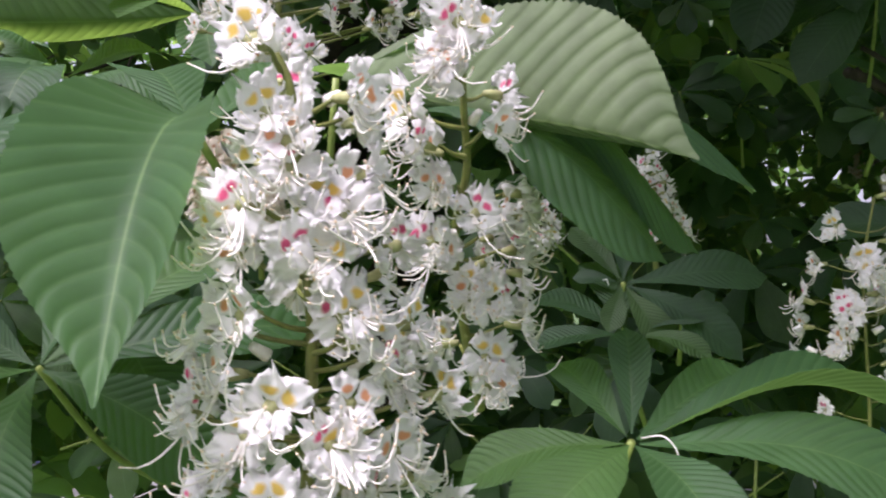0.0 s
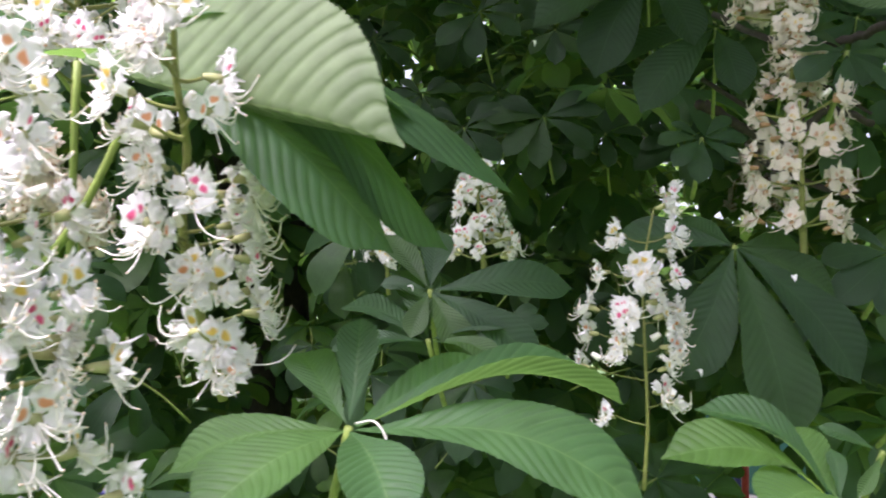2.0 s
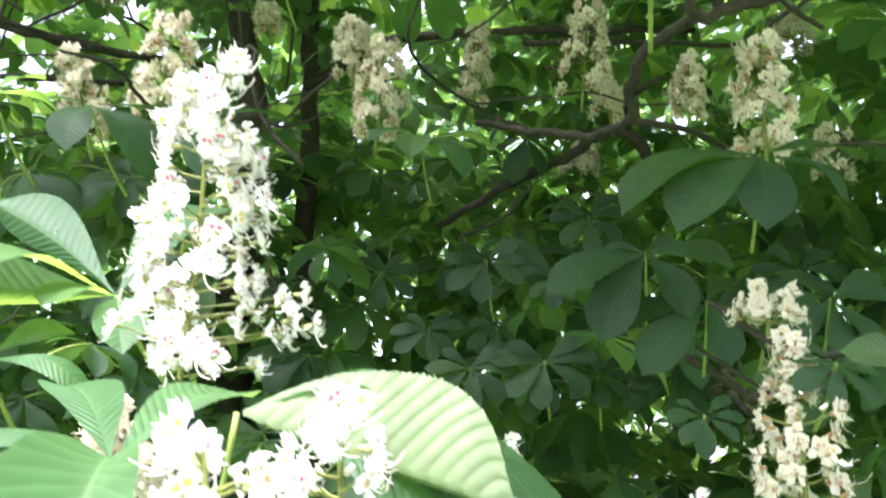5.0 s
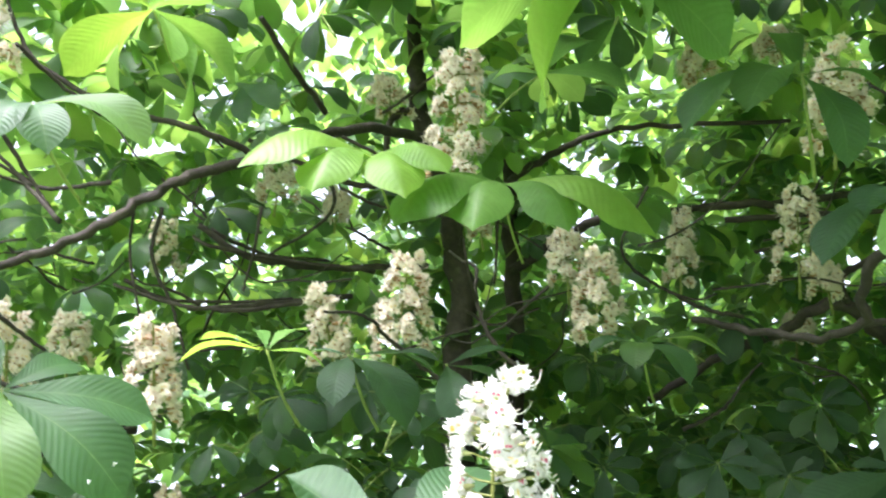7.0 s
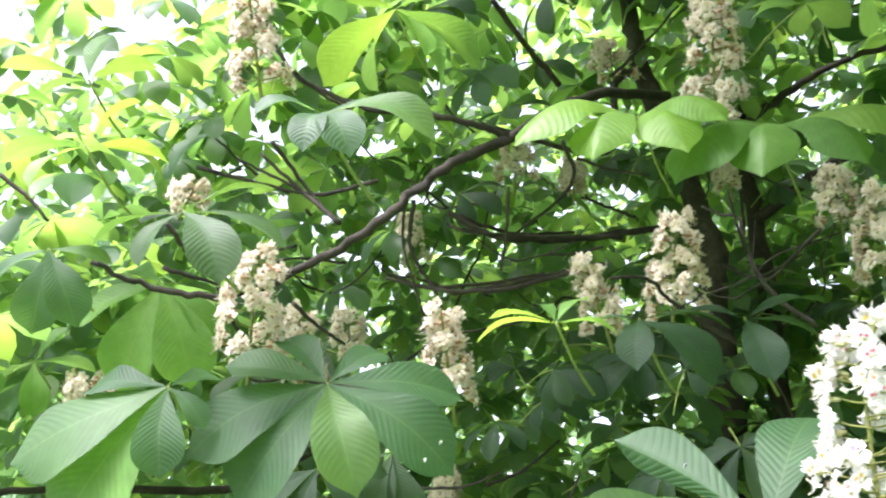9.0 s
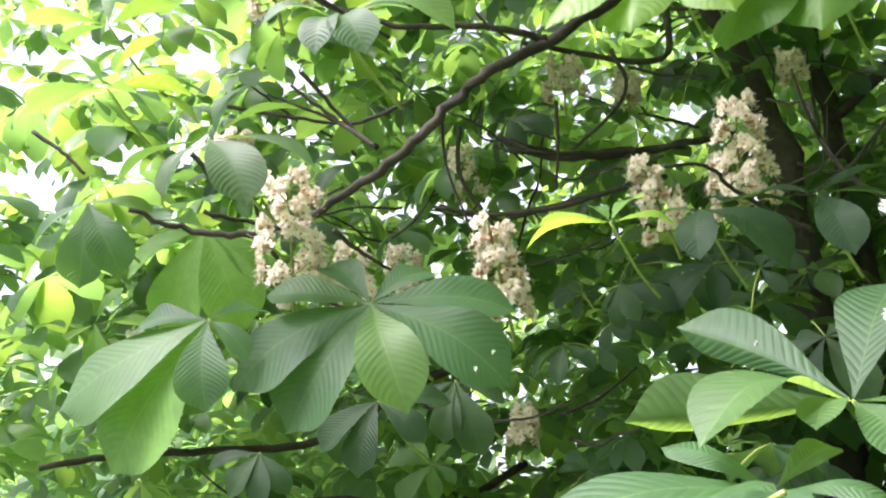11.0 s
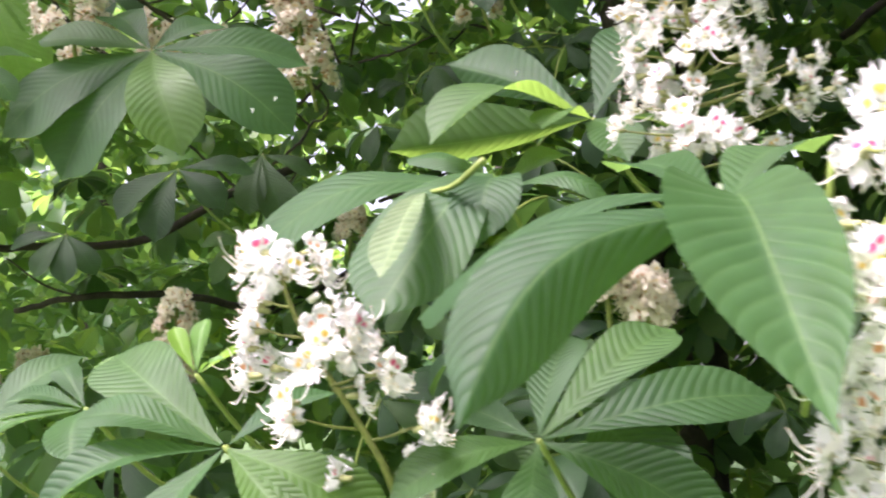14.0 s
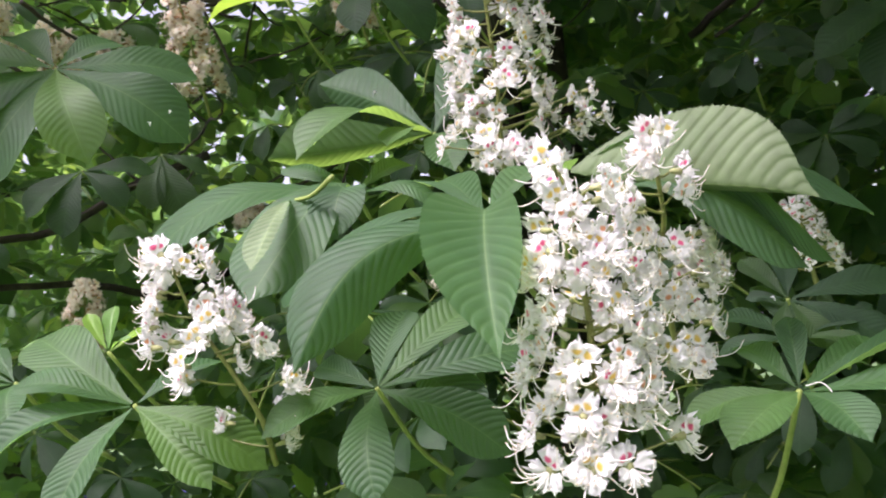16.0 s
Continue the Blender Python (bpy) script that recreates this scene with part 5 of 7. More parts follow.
flower_spike([(-0.301, 1.116, 2.468), (-0.289, 1.055, 2.599), (-0.277, 0.994, 2.731)], full_cymes(27, 0.050, 53, 6, 0.35, 0.17), "cream flower spike with faded blossoms among the leaves", FLOWERS_OLD, 0.0035, 53, 1.08)
flower_spike([(0.165, 1.922, 2.584), (0.167, 1.87, 2.688), (0.168, 1.819, 2.792)], full_cymes(20, 0.032, 54, 6, 0.35, 0.22), "cream flower spike with faded blossoms among the leaves", FLOWERS_OLD, 0.0035, 54, 1.08)
flower_spike([(0.391, 1.624, 2.481), (0.388, 1.571, 2.585), (0.384, 1.518, 2.69)], full_cymes(21, 0.049, 55, 6, 0.35, 0.21), "cream flower spike with faded blossoms among the leaves", FLOWERS_OLD, 0.0035, 55, 1.08)
flower_spike([(0.365, 1.149, 2.545), (0.368, 1.102, 2.636), (0.371, 1.056, 2.727)], full_cymes(17, 0.044, 56, 6, 0.35, 0.25), "cream flower spike with faded blossoms among the leaves", FLOWERS_OLD, 0.0035, 56, 1.08)
flower_spike([(-0.562, 1.386, 2.215), (-0.576, 1.337, 2.304), (-0.591, 1.288, 2.394)], full_cymes(17, 0.035, 57, 6, 0.35, 0.24), "cream flower spike with faded blossoms among the leaves", FLOWERS_OLD, 0.0035, 57, 1.08)
flower_spike([(-1.189, 1.251, 2.113), (-1.18, 1.205, 2.208), (-1.17, 1.159, 2.302)], full_cymes(18, 0.043, 58, 6, 0.35, 0.24), "cream flower spike with faded blossoms among the leaves", FLOWERS_OLD, 0.0035, 58, 1.08)
flower_spike([(-1.194, 1.427, 2.222), (-1.179, 1.392, 2.291), (-1.165, 1.356, 2.359)], full_cymes(14, 0.037, 59, 6, 0.35, 0.32), "cream flower spike with faded blossoms among the leaves", FLOWERS_OLD, 0.0035, 59, 1.08)
flower_spike([(-0.85, 1.618, 2.707), (-0.835, 1.586, 2.766), (-0.82, 1.555, 2.825)], full_cymes(14, 0.045, 60, 6, 0.35, 0.37), "cream flower spike with faded blossoms among the leaves", FLOWERS_OLD, 0.0035, 60, 1.08)
flower_spike([(-1.175, 1.728, 2.554), (-1.17, 1.686, 2.636), (-1.165, 1.644, 2.718)], full_cymes(15, 0.036, 61, 6, 0.35, 0.27), "cream flower spike with faded blossoms among the leaves", FLOWERS_OLD, 0.0035, 61, 1.08)
flower_spike([(-0.604, 1.749, 3.025), (-0.601, 1.714, 3.087), (-0.598, 1.68, 3.149)], full_cymes(14, 0.050, 62, 6, 0.35, 0.35), "cream flower spike with faded blossoms among the leaves", FLOWERS_OLD, 0.0035, 62, 1.08)
flower_spike([(0.217, 1.683, 3.043), (0.211, 1.651, 3.094), (0.205, 1.618, 3.144)], full_cymes(14, 0.038, 63, 6, 0.35, 0.41), "cream flower spike with faded blossoms among the leaves", FLOWERS_OLD, 0.0035, 63, 1.08)
flower_spike([(0.433, 1.694, 3.127), (0.417, 1.664, 3.16), (0.401, 1.635, 3.194)], full_cymes(14, 0.045, 64, 6, 0.35, 0.52), "cream flower spike with faded blossoms among the leaves", FLOWERS_OLD, 0.0035, 64, 1.08)
flower_spike([(-0.329, 1.746, 2.661), (-0.335, 1.717, 2.698), (-0.34, 1.688, 2.735)], full_cymes(14, 0.016, 65, 6, 0.35, 0.53), "cream flower spike with faded blossoms among the leaves", FLOWERS_OLD, 0.0035, 65, 1.08)
flower_spike([(0.492, 2.189, 2.51), (0.491, 2.157, 2.562), (0.49, 2.125, 2.614)], full_cymes(14, 0.041, 66, 6, 0.35, 0.41), "cream flower spike with faded blossoms among the leaves", FLOWERS_OLD, 0.0035, 66, 1.08)
flower_spike([(-0.794, 1.124, 2.037), (-0.79, 1.078, 2.133), (-0.787, 1.031, 2.229)], full_cymes(18, 0.034, 67, 6, 0.35, 0.23), "cream flower spike with faded blossoms among the leaves", FLOWERS_OLD, 0.0035, 67, 1.08)
flower_spike([(-1.068, 0.874, 2.062), (-1.041, 0.832, 2.172), (-1.015, 0.791, 2.281)], full_cymes(21, 0.058, 68, 6, 0.35, 0.21), "cream flower spike with faded blossoms among the leaves", FLOWERS_OLD, 0.0035, 68, 1.08)
flower_spike([(-1.011, 0.763, 2.525), (-1.006, 0.717, 2.622), (-1, 0.671, 2.718)], full_cymes(18, 0.041, 69, 6, 0.35, 0.23), "cream flower spike with faded blossoms among the leaves", FLOWERS_OLD, 0.0035, 69, 1.08)
flower_spike([(-0.731, 1.752, 2.718), (-0.722, 1.725, 2.765), (-0.713, 1.699, 2.812)], full_cymes(14, 0.024, 70, 6, 0.35, 0.46), "cream flower spike with faded blossoms among the leaves", FLOWERS_OLD, 0.0035, 70, 1.08)
flower_spike([(-1.66, 1.139, 2.069), (-1.655, 1.108, 2.124), (-1.65, 1.077, 2.179)], full_cymes(14, 0.062, 71, 6, 0.35, 0.40), "cream flower spike with faded blossoms among the leaves", FLOWERS_OLD, 0.0035, 71, 1.08)
flower_spike([(-1.63, 1.274, 2.62), (-1.595, 1.26, 2.663), (-1.561, 1.247, 2.707)], full_cymes(14, 0.045, 72, 6, 0.35, 0.43), "cream flower spike with faded blossoms among the leaves", FLOWERS_OLD, 0.0035, 72, 1.08)
flower_spike([(0.575, 1.086, 2.127), (0.56, 1.049, 2.227), (0.544, 1.012, 2.327)], full_cymes(18, 0.039, 73, 6, 0.35, 0.23), "cream flower spike with faded blossoms among the leaves", FLOWERS_OLD, 0.0035, 73, 1.08)
flower_spike([(0.615, 1.578, 2.412), (0.607, 1.546, 2.491), (0.599, 1.515, 2.571)], full_cymes(14, 0.025, 74, 6, 0.35, 0.29), "cream flower spike with faded blossoms among the leaves", FLOWERS_OLD, 0.0035, 74, 1.08)
flower_spike([(0.49, 1.76, 2.491), (0.478, 1.733, 2.554), (0.467, 1.706, 2.616)], full_cymes(14, 0.026, 75, 6, 0.35, 0.36), "cream flower spike with faded blossoms among the leaves", FLOWERS_OLD, 0.0035, 75, 1.08)
flower_spike([(0.982, 1.811, 2.734), (0.956, 1.787, 2.782), (0.93, 1.763, 2.829)], full_cymes(14, 0.045, 76, 6, 0.35, 0.42), "cream flower spike with faded blossoms among the leaves", FLOWERS_OLD, 0.0035, 76, 1.08)
flower_spike([(1, 1.713, 2.354), (0.982, 1.684, 2.423), (0.964, 1.655, 2.493)], full_cymes(14, 0.040, 77, 6, 0.35, 0.32), "cream flower spike with faded blossoms among the leaves", FLOWERS_OLD, 0.0035, 77, 1.08)
flower_spike([(0.961, 2.394, 1.805), (0.964, 2.347, 1.941), (0.967, 2.301, 2.077)], full_cymes(27, 0.065, 78, 6, 0.35, 0.17), "cream flower spike with faded blossoms among the leaves", FLOWERS_OLD, 0.0035, 78, 1.08)
flower_spike([(-1.27, 1.33, 1.549), (-1.244, 1.31, 1.664), (-1.219, 1.29, 1.779)], full_cymes(21, 0.035, 79, 6, 0.35, 0.21), "cream flower spike with faded blossoms among the leaves", FLOWERS_OLD, 0.0035, 79, 1.08)
flower_spike([(-2.143, 1.62, 1.53), (-2.125, 1.601, 1.626), (-2.107, 1.581, 1.722)], full_cymes(17, 0.058, 80, 6, 0.35, 0.25), "cream flower spike with faded blossoms among the leaves", FLOWERS_OLD, 0.0035, 80, 1.08)
flower_spike([(-1.176, 1.933, 1.926), (-1.158, 1.918, 1.996), (-1.14, 1.903, 2.066)], full_cymes(14, 0.033, 81, 6, 0.35, 0.34), "cream flower spike with faded blossoms among the leaves", FLOWERS_OLD, 0.0035, 81, 1.08)
flower_spike([(-2.17, 1.82, 1.627), (-2.156, 1.805, 1.683), (-2.142, 1.79, 1.74)], full_cymes(14, 0.038, 82, 6, 0.35, 0.42), "cream flower spike with faded blossoms among the leaves", FLOWERS_OLD, 0.0035, 82, 1.08)
flower_spike([(-0.282, 0.867, 1.614), (-0.279, 0.849, 1.668), (-0.276, 0.832, 1.721)], full_cymes(14, 0.012, 83, 6, 0.35, 0.44), "cream flower spike with faded blossoms among the leaves", FLOWERS_OLD, 0.0035, 83, 1.08)
flower_spike([(-0.242, 0.888, 1.586), (-0.24, 0.87, 1.633), (-0.238, 0.852, 1.68)], full_cymes(14, 0.012, 84, 6, 0.35, 0.50), "cream flower spike with faded blossoms among the leaves", FLOWERS_OLD, 0.0035, 84, 1.08)
# trunk and limbs
limb("trunk", [(-0.3, 2.62, -0.1), (-0.33, 2.5, 0.7), (-0.38, 2.33, 1.4), (-0.42, 2.14, 1.95), (-0.42, 1.99, 2.48), (-0.428, 1.959, 2.708), (-0.536, 1.815, 3.121), (-0.558, 1.763, 3.359), (-0.559, 1.564, 3.945)], 0.064, 0.016)
limb("trunk", [(-0.36, 2.4, 1.2), (-0.31, 2.5, 1.6), (-0.298, 2.376, 2.444), (-0.314, 2.268, 2.814), (-0.312, 2.15, 3.214), (-0.214, 2.07, 3.701)], 0.042, 0.016)
limb("branch", [(-0.309, 2.222, 2.795), (-0.074, 2.115, 2.894), (0.151, 2.045, 2.901), (0.479, 1.997, 2.905), (0.785, 2.04, 2.943)], 0.018, 0.009)
limb("branch", [(-0.543, 1.807, 3.136), (-0.6, 1.726, 3.042), (-0.623, 1.702, 2.83), (-0.903, 1.518, 2.872)], 0.012, 0.006)
limb("branch", [(-0.304, 2.112, 3.051), (-0.136, 2.01, 3.106), (0.059, 1.933, 3.118), (0.483, 1.912, 3.104)], 0.0132, 0.006)
limb("branch", [(0.669, 1.986, 2.506), (0.544, 1.928, 2.583), (0.423, 2.035, 2.536), (0.303, 2.235, 2.532), (0.1, 2.351, 2.426)], 0.018, 0.012)
limb("branch", [(0.543, 1.398, 1.905), (0.573, 1.401, 1.896), (0.681, 1.42, 1.846), (0.755, 1.406, 1.901), (0.833, 1.415, 1.882)], 0.009, 0.006)
limb("branch", [(0.572, 1.935, 2.578), (0.532, 1.806, 2.604), (0.595, 1.701, 2.618)], 0.012, 0.0072)
limb("branch", [(-0.466, 1.737, 2.984), (-0.582, 1.401, 2.822), (-0.703, 1.144, 2.608), (-0.772, 1.036, 2.513), (-0.848, 0.982, 2.421), (-0.963, 0.964, 2.341), (-1.084, 0.935, 2.281), (-1.192, 0.899, 2.254), (-1.303, 0.842, 2.271), (-1.341, 0.758, 2.291)], 0.0132, 0.0048)
limb("branch", [(-0.697, 1.144, 2.613), (-0.779, 1.047, 2.617), (-0.927, 0.974, 2.634), (-1.05, 0.895, 2.693), (-1.095, 0.828, 2.804)], 0.0072, 0.0036)
limb("branch", [(-0.981, 0.988, 2.404), (-1.059, 0.983, 2.473), (-1.129, 0.92, 2.548)], 0.0054, 0.003)
limb("branch", [(-0.925, 1.031, 2.502), (-1.064, 1.03, 2.494), (-1.123, 0.994, 2.519), (-1.2, 0.942, 2.559)], 0.0048, 0.0024)
limb("branch", [(-0.65, 1.361, 2.844), (-0.683, 1.219, 2.869), (-0.709, 1.078, 2.897)], 0.0072, 0.006)
limb("branch", [(-0.668, 1.52, 2.448), (-0.807, 1.374, 2.37), (-0.941, 1.313, 2.373), (-1.028, 1.265, 2.393)], 0.006, 0.0036)
limb("branch", [(-0.602, 1.721, 2.597), (-0.769, 1.547, 2.555), (-0.882, 1.392, 2.527), (-0.927, 1.364, 2.544)], 0.0072, 0.0036)
limb("branch", [(-0.864, 1.025, 2.441), (-0.896, 1.095, 2.38), (-0.878, 1.155, 2.258)], 0.003, 0.0024)
limb("branch", [(-0.788, 1.009, 2.699), (-0.786, 1.035, 2.638), (-0.759, 1.115, 2.617)], 0.0024, 0.0024)
limb("branch", [(-1.015, 0.808, 2.657), (-0.989, 0.887, 2.637), (-0.94, 0.977, 2.614)], 0.0045, 0.003)
limb("branch", [(-1.514, 0.671, 2.454), (-1.472, 0.705, 2.416), (-1.444, 0.734, 2.378)], 0.0045, 0.003)
limb("branch", [(-1.086, 0.65, 2.287), (-1.07, 0.685, 2.25), (-1.071, 0.724, 2.24)], 0.0045, 0.003)
limb("branch", [(-0.577, 1.574, 2.974), (-0.504, 1.58, 3.036), (-0.399, 1.582, 3.144)], 0.0045, 0.003)
limb("branch", [(-0.368, 1.749, 2.502), (-0.297, 1.791, 2.478), (-0.191, 1.816, 2.531)], 0.0045, 0.003)
limb("branch", [(-1.248, 0.879, 2.52), (-1.178, 0.939, 2.507), (-1.08, 1.024, 2.494)], 0.0045, 0.003)
limb("branch", [(-0.786, 1.393, 2.625), (-0.806, 1.43, 2.516), (-0.828, 1.451, 2.444)], 0.0045, 0.003)
limb("branch", [(-0.997, 0.885, 2.214), (-0.992, 0.953, 2.197), (-0.976, 1.027, 2.178)], 0.0045, 0.003)
limb("branch", [(-1.106, 0.921, 2.569), (-1.063, 0.997, 2.492), (-1.024, 1.014, 2.438)], 0.0045, 0.003)
limb("branch", [(-0.681, 1.609, 2.78), (-0.607, 1.653, 2.756), (-0.518, 1.697, 2.745)], 0.0045, 0.003)
limb("branch", [(-0.919, 1.603, 1.985), (-0.864, 1.724, 2.036), (-0.838, 1.929, 2.133)], 0.0045, 0.003)
limb("branch", [(-1.013, 1.367, 2.616), (-1.033, 1.4, 2.51), (-0.986, 1.439, 2.408), (-0.943, 1.489, 2.272)], 0.0055, 0.0035)
limb("branch", [(-1.098, 1.411, 2.459), (-1, 1.483, 2.433), (-0.781, 1.644, 2.495)], 0.0055, 0.0035)
limb("branch", [(-0.943, 1.482, 2.61), (-0.853, 1.601, 2.599), (-0.724, 1.712, 2.625)], 0.0055, 0.0035)
limb("branch", [(-0.7, 1.549, 2.803), (-0.689, 1.585, 2.701), (-0.853, 1.606, 2.586)], 0.0055, 0.0035)
limb("branch", [(-0.325, 1.979, 2.904), (-0.325, 1.957, 2.651)], 0.0055, 0.0035)
limb("branch", [(0.673, 0.934, 2.428), (0.596, 0.99, 2.406), (0.483, 1.044, 2.388), (0.415, 1.147, 2.383), (0.397, 1.212, 2.336), (0.411, 1.274, 2.307), (0.315, 1.372, 2.315), (0.159, 1.548, 2.409)], 0.012, 0.0072)
limb("branch", [(0.456, 1.044, 2.382), (0.414, 0.975, 2.435), (0.39, 0.902, 2.504)], 0.0084, 0.0072)
limb("branch", [(0.491, 1.041, 2.397), (0.514, 0.976, 2.442), (0.524, 0.903, 2.514)], 0.0072, 0.0054)
limb("branch", [(0.865, 1.298, 2.63), (0.778, 1.351, 2.617), (0.722, 1.412, 2.581), (0.75, 1.517, 2.582)], 0.0072, 0.0036)
limb("branch", [(0.411, 1.274, 2.307), (0.584, 1.467, 2.381), (0.775, 1.671, 2.417)], 0.0072, 0.0048)
limb("branch", [(0.295, 1.95, 2.827), (0.566, 1.863, 2.8), (0.828, 1.78, 2.76)], 0.009, 0.006)
limb("branch", [(-0.961, 1.449, 2.609), (-0.857, 1.52, 2.558), (-0.693, 1.673, 2.589), (-0.52, 1.958, 2.707)], 0.0072, 0.0096)
limb("branch", [(-0.931, 1.412, 2.387), (-0.802, 1.507, 2.433), (-0.648, 1.695, 2.521)], 0.0054, 0.0072)
limb("branch", [(0.49, 1.191, 1.893), (0.575, 1.207, 1.848), (0.631, 1.216, 1.826), (0.654, 1.198, 1.888), (0.736, 1.212, 1.851)], 0.0036, 0.0024)
limb("branch", [(-2.196, 1.251, 1.952), (-2.063, 1.43, 1.985), (-1.941, 1.608, 1.997), (-1.757, 1.815, 2.024), (-1.566, 1.999, 2.176), (-1.425, 2.167, 2.273)], 0.0084, 0.015)
limb("branch", [(-1.85, 1.467, 1.81), (-1.709, 1.536, 1.838), (-1.604, 1.82, 1.852), (-1.522, 2.1, 1.826), (-1.371, 2.379, 1.971)], 0.0072, 0.0132)
limb("branch", [(-1.77, 1.369, 1.922), (-1.743, 1.454, 1.864), (-1.709, 1.536, 1.838)], 0.0024, 0.003)
limb("branch", [(-1.304, 0.893, 2.321), (-1.244, 0.985, 2.313)], 0.0048, 0.0036)
limb("branch", [(0.517, 0.685, 1.812), (0.507, 0.748, 1.815), (0.476, 0.811, 1.823), (0.449, 0.992, 1.917)], 0.0042, 0.0036)
limb("branch", [(0.75, 1.313, 1.746), (0.695, 1.427, 1.798), (0.693, 1.629, 1.879)], 0.0048, 0.006)
limb("bare_shoot", [(0.446, 0.446, 1.592), (0.439, 0.447, 1.585), (0.430, 0.451, 1.546), (0.410, 0.456, 1.493), (0.403, 0.476, 1.449)], 0.0016, 0.0024, STALK)

# fine dark twigs all through the crown
def twigs(n, seed):
    r2 = random.Random(seed)
    for k in range(n):
        p = Vector((r2.uniform(-1.7, 0.9), r2.uniform(1.15, 2.2), r2.uniform(1.9, 3.0)))
        if p.x > 0.1 and p.z < 2.2:
            continue
        way = Vector((r2.choice((-1, 1)) * r2.uniform(0.5, 1), r2.uniform(-0.5, 0.3), r2.uniform(-0.35, 0.5))).normalized()
        line, step = [p.copy()], r2.uniform(0.06, 0.11)
        for i in range(r2.randrange(4, 7)):
            way = (way + Vector((r2.gauss(0, 0.28), r2.gauss(0, 0.2), r2.gauss(0.08, 0.26)))).normalized()
            p = p + way * step
            line.append(p.copy())
        r = r2.uniform(0.0028, 0.0055)
        limb("twig", [tuple(q) for q in line], r, r * 0.55, BARK, 6)
        if r2.random() < 0.6:
            q = line[2]
            side = Vector((r2.gauss(0, 0.5), r2.gauss(0, 0.4), r2.uniform(-0.3, 0.9))).normalized()
            limb("twig", [tuple(q), tuple(q + side * 0.07), tuple(q + side * 0.12 + Vector((0, 0, 0.03)))], r * 0.7, r * 0.4, BARK, 5)


twigs(46, 61)

# ---- crown: leaves that fill the depth behind the near shoots ----
MID = []
for k in range(5):
    s = leaf_template(k + 40, 14, 4, 0.3 + 0.1 * k, 7 if k % 2 else 6)
    # most inner leaves take the shade-darkened green
    mat = LEAF if k == 0 else LEAF_SHADE
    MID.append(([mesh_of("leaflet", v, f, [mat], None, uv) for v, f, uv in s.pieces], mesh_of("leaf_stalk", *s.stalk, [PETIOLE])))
rg = random.Random(11)


def mid_leaf(hub, size, up, spin):
    """A palmate leaf further in: hub, span in metres, the way its upper face looks, and its spin about that."""
    thing = tagged(new("leaf"), "palmate green leaf inside the crown", "leaf", "leaves in the crown")
    blades, stalk = MID[rg.randrange(len(MID))]
    for me in blades:
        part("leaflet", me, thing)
    part("leaf_stalk", stalk, thing)
    thing.matrix_basis = Matrix.Translation(hub) @ turn_to(up, (0, 1, 0.01), spin) @ Matrix.Diagonal((size, size, size, 1))
    return thing


mid_leaf((-1.052, 1.652, 2.357), 0.21, (0.03, -0.74, 0.8), 0.3)
mid_leaf((-0.031, 1.383, 1.634), 0.22, (-0.29, -0.2, 0.8), 5.6)
mid_leaf((-0.87, 1.388, 1.666), 0.21, (-0.21, -0.46, 0.8), 5.5)
mid_leaf((-0.703, 1.433, 2.201), 0.23, (-0.33, -0.94, 0.8), 0.9)
mid_leaf((-0.21, 2.279, 1.073), 0.26, (0.17, 0.01, 0.8), 4.2)
mid_leaf((-1.012, 1.573, 1.319), 0.23, (-0.1, -0.6, 0.8), 2.6)
mid_leaf((0.046, 1.496, 1.627), 0.21, (0.52, -0.51, 0.8), 2.8)
mid_leaf((0.058, 2.149, 1.801), 0.27, (0.56, -0.9, 0.8), 5.0)
mid_leaf((-1.409, 1.205, 2.991), 0.21, (0.26, -0.48, 0.8), 0.3)
mid_leaf((0.334, 1.732, 1.901), 0.24, (-0.1, -0.4, 0.8), 4.9)
mid_leaf((0.364, 2.208, 1.454), 0.23, (0.33, -0.86, 0.8), 5.5)
mid_leaf((0.458, 1.913, 1.965), 0.25, (-0.24, -0.66, 0.8), 3.3)
mid_leaf((-1.762, 1.387, 2.214), 0.23, (-0.4, -0.86, 0.8), 0.6)
mid_leaf((-0.514, 1.094, 1.644), 0.30, (-0.06, -0.16, 0.8), 3.8)
mid_leaf((-0.184, 1.299, 1.719), 0.21, (-0.06, -0.28, 0.8), 3.0)
mid_leaf((-0.302, 2.088, 1.748), 0.24, (-0.72, -0.89, 0.8), 0.4)
mid_leaf((-0.603, 1.299, 1.34), 0.27, (0.03, -0.83, 0.8), 1.6)
mid_leaf((0.033, 2.24, 2.54), 0.25, (0.09, -0.53, 0.8), 4.7)
mid_leaf((-0.466, 1.842, 2.22), 0.24, (-0.24, -1.04, 0.8), 5.9)
mid_leaf((-0.717, 1.629, 1.799), 0.28, (-0.04, -0.69, 0.8), 5.6)
mid_leaf((-0.092, 1.319, 2.834), 0.25, (-0.71, -0.47, 0.8), 2.5)
mid_leaf((-1.706, 1.572, 1.901), 0.30, (-0.29, -0.39, 0.8), 4.1)
mid_leaf((-0.481, 1.881, 1.495), 0.30, (0.01, -0.3, 0.8), 3.7)
mid_leaf((0.731, 1.93, 2.728), 0.21, (0.13, -0.65, 0.8), 2.4)
mid_leaf((-0.544, 1.997, 1.345), 0.25, (0.42, -0.42, 0.8), 5.6)
mid_leaf((-0.018, 1.905, 2.248), 0.21, (-0.32, -0.4, 0.8), 2.8)
mid_leaf((0.422, 1.426, 3.164), 0.29, (0.1, -0.87, 0.8), 3.1)
mid_leaf((0.001, 1.74, 1.48), 0.28, (0.16, -0.47, 0.8), 3.3)
